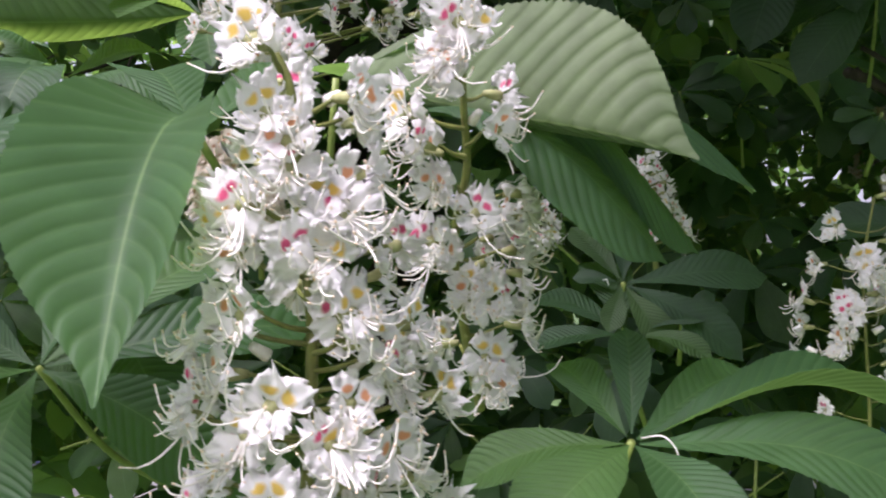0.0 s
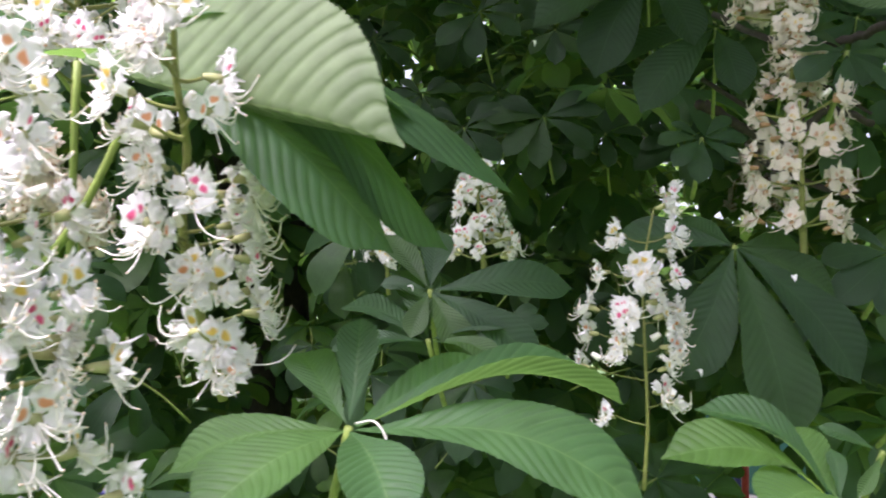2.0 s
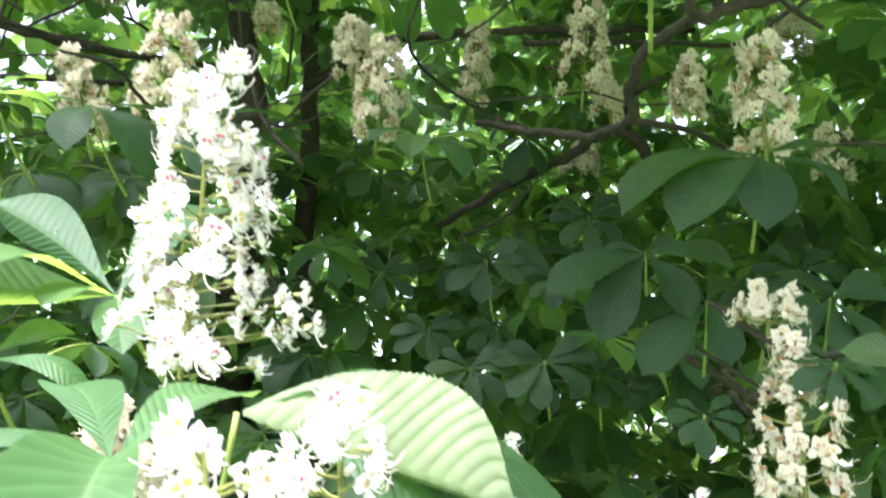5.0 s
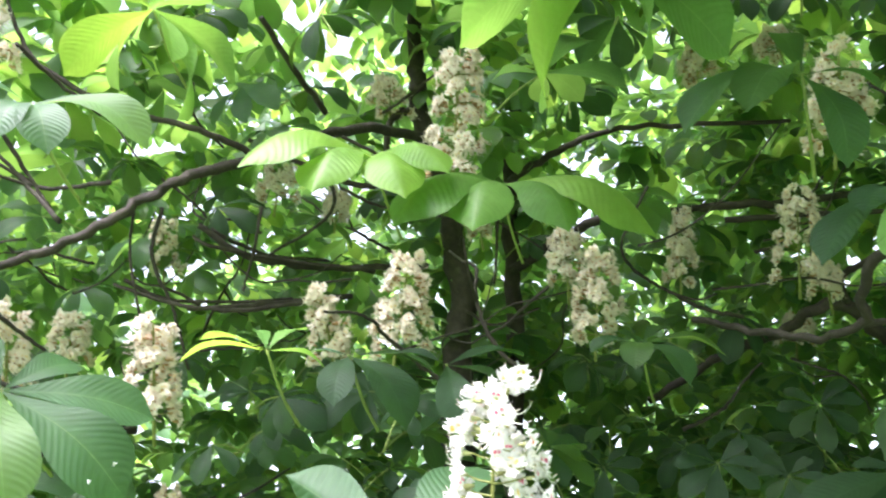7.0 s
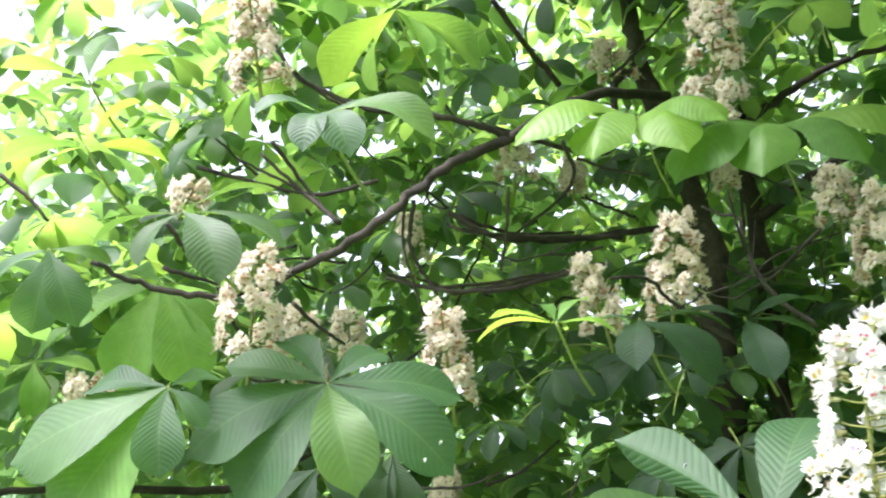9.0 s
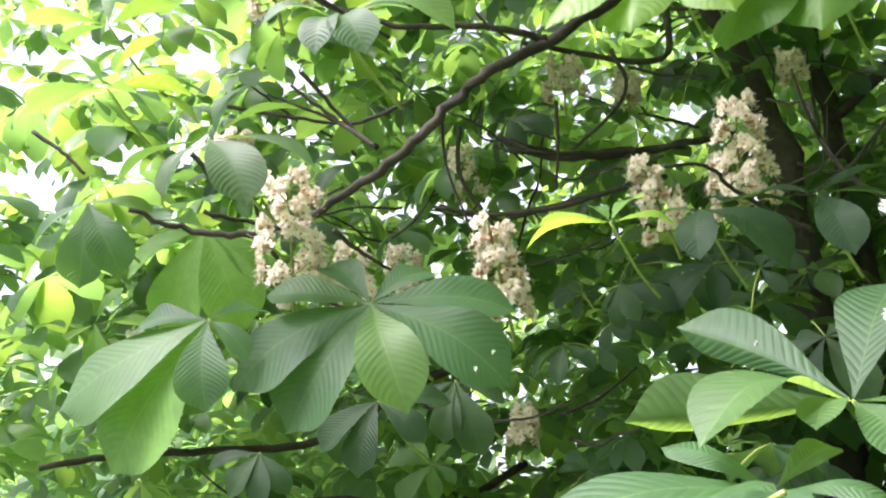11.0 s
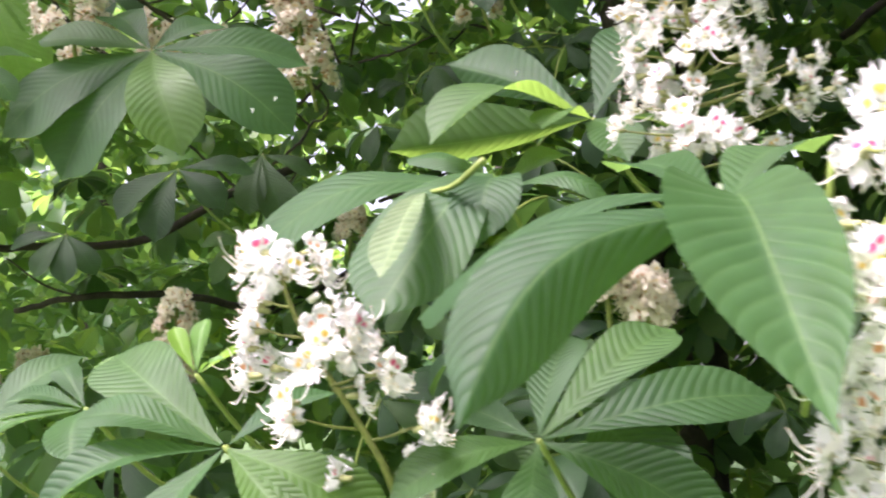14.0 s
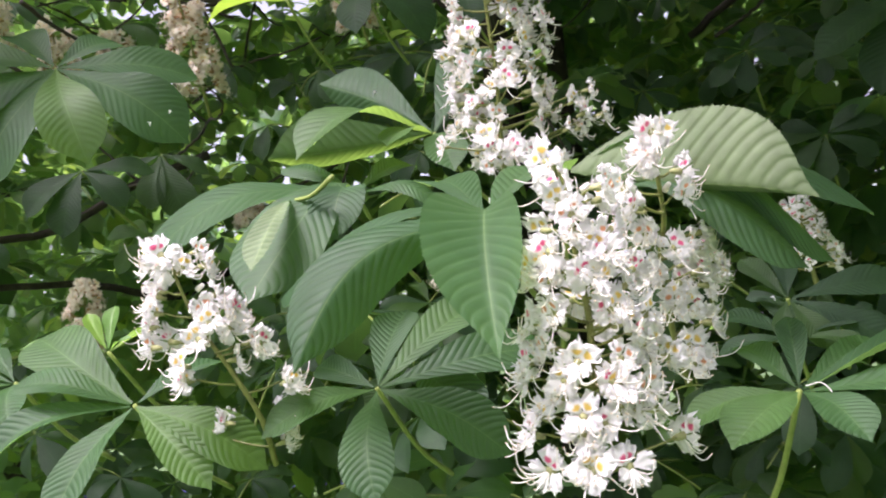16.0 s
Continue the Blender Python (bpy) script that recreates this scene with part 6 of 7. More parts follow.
mid_leaf((0.937, 1.765, 1.893), 0.20, (-0.51, -0.28, 0.8), 1.0)
mid_leaf((-1.183, 1.213, 2.7), 0.22, (0.09, -0.43, 0.8), 1.1)
mid_leaf((0.662, 1.869, 2.215), 0.25, (0.07, -0.1, 0.8), 3.6)
mid_leaf((-0.581, 2.141, 1.727), 0.28, (-0.47, -0.82, 0.8), 5.4)
mid_leaf((0.507, 2.043, 1.104), 0.24, (-0.27, -0.5, 0.8), 2.1)
mid_leaf((-0.486, 1.716, 2.194), 0.27, (0.18, -0.36, 0.8), 2.9)
mid_leaf((-0.725, 1.483, 1.566), 0.20, (0.08, -0.49, 0.8), 2.8)
mid_leaf((-0.423, 1.378, 2.169), 0.21, (-0.44, -1.01, 0.8), 2.3)
mid_leaf((-0.579, 0.967, 3.025), 0.20, (0.34, -0.26, 0.8), 2.1)
mid_leaf((0.013, 1.236, 1.683), 0.28, (0.1, -0.67, 0.8), 4.3)
mid_leaf((1.366, 2.089, 1.86), 0.25, (-0.18, -0.53, 0.8), 4.0)
mid_leaf((-1.208, 1.789, 1.702), 0.28, (-0.25, -1.42, 0.8), 5.3)
mid_leaf((0.464, 1.803, 2.061), 0.28, (0.14, -0.87, 0.8), 0.8)
mid_leaf((-0.075, 1.973, 2.425), 0.26, (-0.37, -0.54, 0.8), 2.9)
mid_leaf((-0.872, 1.137, 2.966), 0.25, (-0.15, -0.76, 0.8), 2.1)
mid_leaf((-0.022, 1.477, 1.407), 0.21, (-0.18, -0.1, 0.8), 5.3)
mid_leaf((-0.582, 1.99, 1.956), 0.25, (-0.44, -0.75, 0.8), 1.7)
mid_leaf((0.272, 2.021, 1.68), 0.26, (-0.52, -1.11, 0.8), 6.1)
mid_leaf((0.254, 1.703, 2.206), 0.22, (-0.05, -0.74, 0.8), 0.1)
mid_leaf((0.038, 2.127, 1.264), 0.29, (0.03, -0.84, 0.8), 0.2)
mid_leaf((0.287, 1.425, 3.157), 0.24, (0.04, -0.58, 0.8), 5.1)
mid_leaf((-1.024, 1.762, 1.642), 0.21, (-0.1, -0.37, 0.8), 1.8)
mid_leaf((0.434, 1.805, 2.199), 0.28, (0.16, -0.89, 0.8), 3.9)
mid_leaf((-0.21, 1.598, 1.165), 0.26, (-0.24, -0.47, 0.8), 2.5)
mid_leaf((-0.421, 1.798, 1.796), 0.25, (0.21, -0.42, 0.8), 0.2)
mid_leaf((-0.552, 2.009, 2.606), 0.26, (0.32, -0.34, 0.8), 3.8)
mid_leaf((-0.39, 1.538, 1.668), 0.25, (0.49, -0.37, 0.8), 5.9)
mid_leaf((-0.13, 1.006, 2.677), 0.29, (-0.1, -0.12, 0.8), 1.1)
mid_leaf((-0.259, 1.719, 1.759), 0.26, (-0.09, -1.01, 0.8), 3.8)
mid_leaf((-0.527, 1.945, 1.148), 0.29, (0.09, 0.14, 0.8), 4.0)
mid_leaf((-0.044, 1.523, 1.736), 0.28, (0.31, -0.7, 0.8), 2.8)
mid_leaf((-0.672, 2.062, 1.221), 0.28, (0.11, -0.33, 0.8), 4.9)
mid_leaf((-0.797, 1.791, 2.79), 0.26, (0.52, -0.57, 0.8), 1.3)
mid_leaf((0.717, 1.693, 1.584), 0.28, (-0.13, -0.58, 0.8), 2.3)
mid_leaf((-0.31, 2.327, 1.86), 0.23, (-0.07, -0.67, 0.8), 2.9)
mid_leaf((-0.712, 1.917, 1.76), 0.22, (0.51, -0.43, 0.8), 0.4)
mid_leaf((0.789, 2.279, 0.908), 0.28, (0.44, -0.4, 0.8), 3.4)
mid_leaf((-0.521, 1.504, 1.673), 0.26, (0.37, -0.68, 0.8), 0.1)
mid_leaf((0.727, 1.76, 1.046), 0.25, (-0.27, -0.56, 0.8), 2.7)
mid_leaf((0.609, 2.188, 1.133), 0.28, (0.06, -0.47, 0.8), 4.4)
mid_leaf((-0.63, 1.693, 2.122), 0.21, (0.07, -0.56, 0.8), 4.3)
mid_leaf((0.521, 1.861, 1.446), 0.30, (0.08, -1.04, 0.8), 1.9)
mid_leaf((-0.518, 1.752, 2.347), 0.21, (0.54, -0.66, 0.8), 1.6)
mid_leaf((-0.548, 1.896, 2.094), 0.27, (-0.09, -0.25, 0.8), 1.6)
mid_leaf((-0.183, 1.76, 1.93), 0.22, (0.32, -0.58, 0.8), 5.9)
mid_leaf((-1.533, 1.239, 2.873), 0.25, (0.26, -0.96, 0.8), 1.3)
mid_leaf((-0.089, 2.156, 2.506), 0.28, (0.25, -0.51, 0.8), 0.4)
mid_leaf((-0.481, 1.552, 2.081), 0.21, (0.05, -0.39, 0.8), 2.7)
mid_leaf((-0.45, 1.305, 3.2), 0.29, (0.32, -0.56, 0.8), 4.7)
mid_leaf((-0.125, 1.772, 1.29), 0.29, (-0.06, -0.79, 0.8), 4.1)
mid_leaf((-0.805, 1.765, 2.401), 0.24, (-0.56, -0.72, 0.8), 1.1)
mid_leaf((-0.402, 1.095, 1.834), 0.21, (0.23, -0.08, 0.8), 2.9)
mid_leaf((0.062, 1.931, 1.309), 0.23, (-0.07, -0.61, 0.8), 6.2)
mid_leaf((0.914, 1.897, 1.725), 0.20, (0.06, -0.55, 0.8), 3.4)
mid_leaf((-0.426, 1.25, 1.616), 0.22, (-0.17, -0.64, 0.8), 0.5)
mid_leaf((0.074, 2.035, 1.943), 0.23, (0.29, -0.71, 0.8), 5.0)
mid_leaf((-0.761, 1.55, 2.161), 0.22, (-0.15, -0.82, 0.8), 2.0)
mid_leaf((-0.547, 1.734, 2.816), 0.28, (0, -1, 0.8), 2.8)
mid_leaf((-0.462, 1.63, 2.431), 0.22, (-0.07, -0.37, 0.8), 4.0)
mid_leaf((-0.945, 1.899, 1.717), 0.25, (-0.44, -0.56, 0.8), 5.3)
mid_leaf((-1.099, 1.624, 1.641), 0.22, (0.43, -0.74, 0.8), 5.6)
mid_leaf((-0.686, 1.47, 1.379), 0.28, (-0.12, -0.57, 0.8), 2.6)
mid_leaf((-0.812, 1.959, 2.435), 0.26, (-0.49, -0.78, 0.8), 1.0)
mid_leaf((-0.868, 1.668, 2.271), 0.20, (0.33, -0.86, 0.8), 4.1)
mid_leaf((0.174, 1.616, 1.337), 0.21, (0.08, -0.43, 0.8), 2.5)
mid_leaf((0.106, 1.992, 1.427), 0.22, (0.51, -0.64, 0.8), 2.7)
mid_leaf((0.735, 2.136, 1.714), 0.21, (0.06, -0.69, 0.8), 5.8)
mid_leaf((0.333, 2.243, 1.697), 0.26, (0.41, -0.66, 0.8), 3.8)
mid_leaf((1.096, 1.542, 3.046), 0.30, (-0.23, -0.83, 0.8), 3.1)
mid_leaf((-0.231, 1.801, 2.055), 0.20, (0.13, -0.49, 0.8), 2.5)
mid_leaf((-0.529, 2.231, 2.057), 0.22, (-0.43, -0.7, 0.8), 4.8)
mid_leaf((-0.729, 1.977, 2.051), 0.29, (0.07, -0.67, 0.8), 1.9)
mid_leaf((-0.17, 2.164, 2.129), 0.22, (0.47, -0.49, 0.8), 3.6)
mid_leaf((-0.634, 1.846, 2.893), 0.22, (-0.13, -0.67, 0.8), 4.6)
mid_leaf((-0.31, 2.004, 2.162), 0.26, (0.1, -0.6, 0.8), 5.3)
mid_leaf((-0.353, 2.259, 2.527), 0.30, (-0.03, -0.84, 0.8), 4.7)
mid_leaf((-1.132, 1.404, 1.883), 0.21, (0.43, -1.03, 0.8), 5.6)
mid_leaf((-0.459, 2.196, 1.856), 0.30, (-0.03, -0.46, 0.8), 0.5)
mid_leaf((0.145, 1.868, 1.805), 0.21, (0.22, -0.63, 0.8), 4.1)
mid_leaf((-0.65, 1.729, 2.315), 0.29, (0.32, -1.02, 0.8), 1.4)
mid_leaf((-0.847, 1.538, 2.912), 0.26, (-0.23, -0.81, 0.8), 0.8)
mid_leaf((0.779, 1.575, 1.561), 0.24, (-0.16, -0.21, 0.8), 1.8)
mid_leaf((-1.267, 1.642, 1.311), 0.21, (0.11, -0.54, 0.8), 6.1)
mid_leaf((-1.654, 1.807, 1.229), 0.26, (0.05, -0.46, 0.8), 3.5)
mid_leaf((1.027, 1.832, 1.574), 0.20, (-0.13, -0.47, 0.8), 1.0)
mid_leaf((-0.71, 2.236, 1.638), 0.22, (-0.38, -0.33, 0.8), 2.7)
mid_leaf((-1.632, 1.39, 2.401), 0.25, (0.15, -0.42, 0.8), 4.4)
mid_leaf((-0.476, 1.354, 1.293), 0.27, (0.16, -0.72, 0.8), 1.5)
mid_leaf((-0.299, 1.891, 1.141), 0.25, (0.12, -0.62, 0.8), 2.3)
mid_leaf((1.217, 1.93, 2.17), 0.29, (-0.08, -0.4, 0.8), 6.1)
mid_leaf((-0.85, 1.666, 1.761), 0.27, (-0.3, -0.39, 0.8), 4.7)
mid_leaf((-0.253, 2.002, 1.833), 0.20, (0.07, -0.56, 0.8), 3.3)
mid_leaf((-0.627, 1.816, 2.021), 0.29, (0.06, -0.52, 0.8), 4.9)
mid_leaf((0.183, 2.219, 1.599), 0.22, (-0.01, -0.86, 0.8), 5.5)
mid_leaf((-0.162, 1.931, 1.252), 0.24, (0.01, -0.8, 0.8), 5.1)
mid_leaf((0.539, 1.76, 1.089), 0.26, (0.33, -0.46, 0.8), 3.7)
mid_leaf((-0.41, 1.957, 2.312), 0.20, (-0.79, -0.52, 0.8), 1.3)
mid_leaf((-1.169, 1.306, 2.991), 0.28, (-0.37, -0.21, 0.8), 4.3)
mid_leaf((0.593, 1.58, 1.242), 0.28, (0.24, -0.54, 0.8), 3.4)
mid_leaf((-0.573, 1.909, 1.851), 0.25, (-0.16, -0.96, 0.8), 4.4)
mid_leaf((-1.042, 1.25, 2.884), 0.25, (-0.23, -0.33, 0.8), 1.8)
mid_leaf((-1.006, 1.265, 3.162), 0.27, (-0.54, -1, 0.8), 4.7)
mid_leaf((-0.169, 1.938, 2.143), 0.24, (-0.03, -0.34, 0.8), 3.5)
mid_leaf((-0.253, 2.184, 1.48), 0.21, (-0.12, -0.6, 0.8), 4.8)
mid_leaf((0.07, 1.511, 1.246), 0.22, (0.23, -0.42, 0.8), 2.9)
mid_leaf((0.713, 1.429, 2.846), 0.23, (-0.21, -0.76, 0.8), 0.5)
mid_leaf((-0.403, 1.992, 1.646), 0.27, (0.24, -0.15, 0.8), 4.5)
mid_leaf((-1.783, 1.597, 2.162), 0.25, (0.23, -0.4, 0.8), 3.2)
mid_leaf((0.162, 2.082, 1.747), 0.27, (0.13, -0.4, 0.8), 6.2)
mid_leaf((0.196, 2.077, 2.031), 0.23, (-0.32, -0.12, 0.8), 1.5)
mid_leaf((-0.4, 2.303, 1.673), 0.22, (0.32, -0.3, 0.8), 3.9)
mid_leaf((0.063, 1.334, 1.216), 0.29, (-0.58, -0.28, 0.8), 2.0)
mid_leaf((-0.59, 1.098, 2.91), 0.29, (-0.41, -0.86, 0.8), 3.2)
mid_leaf((-0.598, 1.319, 1.52), 0.25, (-0.35, -0.5, 0.8), 0.3)
mid_leaf((0.161, 1.962, 2.217), 0.21, (-0.16, -1.13, 0.8), 5.4)
mid_leaf((-0.412, 2.193, 1.528), 0.28, (-0.02, -0.81, 0.8), 3.3)
mid_leaf((1.014, 1.762, 2.217), 0.20, (0.43, -0.71, 0.8), 2.5)
mid_leaf((0.176, 1.297, 1.455), 0.22, (-0.14, -0.69, 0.8), 5.5)
mid_leaf((0.875, 1.694, 1.392), 0.22, (0.41, -0.62, 0.8), 2.0)
mid_leaf((0.128, 1.93, 2.479), 0.24, (0.09, -0.15, 0.8), 5.0)
mid_leaf((-1.282, 1.203, 2.193), 0.22, (0.11, -0.43, 0.8), 5.7)
mid_leaf((0.105, 1.637, 1.183), 0.30, (-0.12, -0.86, 0.8), 4.4)
mid_leaf((-0.318, 1.185, 1.991), 0.21, (-0.26, -1.07, 0.8), 0.1)
mid_leaf((-1.437, 1.38, 1.656), 0.26, (0.09, -0.14, 0.8), 2.2)
mid_leaf((-0.532, 1.518, 2.236), 0.26, (0.22, -0.71, 0.8), 5.7)
mid_leaf((-0.718, 1.164, 1.558), 0.28, (-0.42, -0.91, 0.8), 2.2)
mid_leaf((-1.424, 1.576, 2.907), 0.24, (0.2, -0.63, 0.8), 0.7)
mid_leaf((-0.234, 2.002, 2.81), 0.21, (-0.38, -0.75, 0.8), 1.3)
mid_leaf((0.293, 1.807, 1.633), 0.21, (-0.15, -0.7, 0.8), 2.1)
mid_leaf((0.992, 1.919, 2.387), 0.28, (-0.13, -0.86, 0.8), 5.1)
mid_leaf((0.216, 1.834, 1.067), 0.28, (-0.05, -0.05, 0.8), 5.6)
mid_leaf((-1.545, 1.42, 2.746), 0.25, (-0.21, -0.95, 0.8), 4.5)
mid_leaf((0.616, 2.116, 1.024), 0.23, (0.43, -0.64, 0.8), 4.1)
mid_leaf((0.043, 2.241, 1.102), 0.24, (0.12, -0.87, 0.8), 0.6)
mid_leaf((1.229, 2.083, 0.901), 0.22, (0.29, -0.4, 0.8), 1.5)
mid_leaf((-0.453, 1.178, 1.46), 0.25, (-0.46, -0.14, 0.8), 6.2)
mid_leaf((-1.125, 1.649, 1.165), 0.27, (-0.09, -0.79, 0.8), 5.2)
mid_leaf((-0.149, 1.231, 1.25), 0.20, (-0.38, -0.65, 0.8), 2.0)
mid_leaf((-0.64, 1.767, 1.2), 0.25, (0.46, -0.16, 0.8), 2.4)
mid_leaf((-0.388, 1.64, 3.277), 0.28, (-0.03, -0.98, 0.8), 4.3)
mid_leaf((-0.42, 1.514, 1.439), 0.30, (0.44, -0.54, 0.8), 4.9)
mid_leaf((0.31, 1.967, 2.563), 0.26, (0.05, -0.8, 0.8), 6.1)
mid_leaf((0.387, 1.382, 1.36), 0.28, (0.22, -0.51, 0.8), 3.2)
mid_leaf((-1.147, 1.405, 2.764), 0.23, (-0.23, -0.25, 0.8), 3.2)
mid_leaf((0.477, 1.737, 1.6), 0.28, (-0.46, -0.79, 0.8), 6.0)
mid_leaf((-1.577, 1.473, 2.064), 0.21, (0.07, -0.68, 0.8), 2.3)
mid_leaf((0.586, 1.562, 1.621), 0.23, (-0.69, -0.49, 0.8), 3.4)
mid_leaf((-1.224, 1.383, 1.363), 0.22, (0.31, -0.61, 0.8), 1.3)
mid_leaf((-0.078, 1.817, 2.394), 0.22, (0.61, -0.33, 0.8), 0.3)
mid_leaf((-0.358, 2.167, 2.26), 0.25, (0.27, -0.49, 0.8), 3.4)
mid_leaf((0.019, 1.322, 1.463), 0.21, (-0.26, -0.53, 0.8), 0.7)
mid_leaf((-0.128, 1.664, 1.492), 0.21, (0.23, -0.64, 0.8), 0.3)
mid_leaf((-0.796, 1.531, 1.748), 0.23, (-0.04, -0.77, 0.8), 0.0)
mid_leaf((-0.46, 1.501, 1.84), 0.27, (0.29, -0.84, 0.8), 1.3)
mid_leaf((0.381, 1.571, 1.217), 0.25, (-0.37, -0.5, 0.8), 2.8)
mid_leaf((0.487, 1.458, 1.29), 0.25, (0.05, -0.83, 0.8), 2.1)
mid_leaf((-0.921, 1.748, 1.876), 0.23, (0.36, -0.67, 0.8), 2.9)
mid_leaf((-0.753, 1.946, 1.593), 0.26, (-0.26, -0.52, 0.8), 2.1)
mid_leaf((-1.733, 1.358, 2.69), 0.21, (0.46, -0.75, 0.8), 5.2)
mid_leaf((-0.875, 1.898, 1.084), 0.25, (-0.04, -0.71, 0.8), 2.0)
mid_leaf((-0.259, 2.352, 1.376), 0.25, (0.19, -0.67, 0.8), 3.5)
mid_leaf((0.016, 1.902, 1.528), 0.27, (-0.21, -0.7, 0.8), 6.2)
mid_leaf((0.055, 1.954, 1.74), 0.26, (0.29, -0.59, 0.8), 1.8)
mid_leaf((-0.415, 2.372, 1.44), 0.25, (-0.21, -0.54, 0.8), 0.7)
mid_leaf((-0.803, 1.84, 1.917), 0.22, (0.29, -0.81, 0.8), 5.7)
mid_leaf((-0.066, 1.166, 2.979), 0.23, (0.47, -0.66, 0.8), 3.0)
mid_leaf((1.242, 1.759, 2.09), 0.28, (-0, -0.3, 0.8), 0.4)
mid_leaf((-0.064, 1.754, 1.662), 0.26, (-0.23, -0.71, 0.8), 4.0)
mid_leaf((-0.707, 2.091, 1.834), 0.21, (0.01, -0.43, 0.8), 3.3)
mid_leaf((0.568, 2.107, 2.242), 0.26, (0.31, -0.15, 0.8), 5.7)
mid_leaf((-0.576, 1.976, 2.405), 0.22, (0.25, -0.56, 0.8), 3.4)
mid_leaf((-0.745, 1.505, 3.016), 0.29, (0.19, -0.82, 0.8), 2.7)
mid_leaf((0.301, 1.894, 1.496), 0.24, (0.3, -0.74, 0.8), 5.3)
mid_leaf((-0.485, 1.426, 1.984), 0.21, (0.07, -0.79, 0.8), 4.3)
mid_leaf((0.206, 1.539, 3.331), 0.29, (0, -0.78, 0.8), 1.8)
mid_leaf((-0.823, 1.413, 2.096), 0.21, (-0, -0.33, 0.8), 5.9)
mid_leaf((-0.973, 1.547, 2.705), 0.29, (-0.54, -0.96, 0.8), 0.2)
mid_leaf((-1.354, 1.58, 2.337), 0.29, (-0.06, -0.66, 0.8), 4.2)
mid_leaf((-0.13, 2.158, 2.313), 0.30, (-0.08, -0.29, 0.8), 1.7)
mid_leaf((-0.999, 1.529, 3.002), 0.27, (-0.17, -0.66, 0.8), 0.6)
mid_leaf((-0.899, 1.223, 3.076), 0.30, (-0.49, -0.87, 0.8), 6.0)
mid_leaf((-1.391, 1.321, 1.473), 0.25, (-0.26, -0.73, 0.8), 0.7)
mid_leaf((-0.233, 2.352, 1.731), 0.23, (-0.03, -1.15, 0.8), 4.0)
mid_leaf((0.528, 2.243, 2.25), 0.25, (-0.41, -0.55, 0.8), 3.8)
mid_leaf((-0.807, 2.315, 1.824), 0.20, (0.06, -0.35, 0.8), 5.1)
mid_leaf((0.506, 1.819, 1.704), 0.22, (-0.06, -0.68, 0.8), 0.8)
mid_leaf((-1.309, 1.483, 1.417), 0.22, (0.37, -0.94, 0.8), 2.2)
mid_leaf((-0.36, 1.71, 2.239), 0.24, (-0.12, -0.46, 0.8), 5.9)
mid_leaf((-1.352, 1.217, 2.42), 0.23, (0.07, -0.54, 0.8), 1.6)
mid_leaf((-0.504, 1.623, 1.794), 0.26, (0.08, -0.5, 0.8), 5.8)
mid_leaf((0.561, 1.593, 2.984), 0.22, (0.01, -0.27, 0.8), 1.4)
mid_leaf((-0.581, 2.174, 1.543), 0.27, (-0.18, -0.28, 0.8), 0.6)
mid_leaf((-0.314, 1.296, 1.288), 0.24, (-0.65, -0.75, 0.8), 0.4)
mid_leaf((-0.118, 2.015, 1.818), 0.25, (-0.37, -1.11, 0.8), 2.4)
mid_leaf((-0.702, 2.12, 2.265), 0.20, (0.24, -0.63, 0.8), 1.7)
mid_leaf((0.123, 1.756, 1.31), 0.28, (-0.33, -0.34, 0.8), 4.1)
mid_leaf((-0.003, 0.899, 2.703), 0.24, (0.4, -0.32, 0.8), 3.4)
mid_leaf((-1.482, 1.604, 2.1), 0.23, (-0.05, -0.65, 0.8), 3.9)
mid_leaf((-1.262, 1.303, 2.57), 0.22, (0.34, -0.83, 0.8), 5.5)

def cloud(name, places, templates, mats, label, seed):
    """Many leaves joined into one mesh. places: (hub, span, up, spin)."""
    r = random.Random(seed)
    V, Fc, M, U, base = [], [], [], [], 0
    data = []
    for s in templates:
        data.append((np.concatenate(s.v), np.array(s.f), np.array(s.m), np.concatenate(s.uv)))
    for hub, size, up, spin in places:
        v, f, m, u = data[r.randrange(len(data))]
        t = np.array(turn_to(up, (0, 1, 0.01), spin).to_3x3())
        V.append((v @ t.T) * size + np.array(hub))
        Fc.append(f + base)
        M.append(m)
        U.append(u)
        base += len(v)
    V, Fc, M, U = np.concatenate(V), np.concatenate(Fc), np.concatenate(M), np.concatenate(U)
    me = bpy.data.meshes.new(name)
    me.vertices.add(len(V))
    me.vertices.foreach_set("co", V.astype(np.float32).ravel())
    me.loops.add(Fc.size)
    me.loops.foreach_set("vertex_index", Fc.astype(np.int32).ravel())
    me.polygons.add(len(Fc))
    me.polygons.foreach_set("loop_start", np.arange(0, Fc.size, 4, dtype=np.int32))
    for m in mats:
        me.materials.append(m)
    me.polygons.foreach_set("material_index", M.astype(np.int32))
    layer = me.uv_layers.new(name="blade")
    layer.data.foreach_set("uv", U[Fc.ravel()].astype(np.float32).ravel())
    me.polygons.foreach_set("use_smooth", np.full(len(Fc), True))
    me.update()
    me.validate()
    return me


FAR, FARTHER = [], []
for k in range(4):
    for bag, n1, leaflets in ((FAR, 5, 7), (FARTHER, 4, 5)):
        s = leaf_template(k + 70, n1, 2, 0.3 + 0.15 * k, leaflets)
        whole = Soup()
        for v, f, uv in s.pieces:
            whole.add(v, f, 0, uv)
        bag.append(whole)

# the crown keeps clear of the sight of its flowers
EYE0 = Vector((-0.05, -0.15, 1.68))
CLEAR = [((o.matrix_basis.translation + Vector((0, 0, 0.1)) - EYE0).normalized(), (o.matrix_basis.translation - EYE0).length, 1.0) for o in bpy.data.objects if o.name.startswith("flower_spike")]

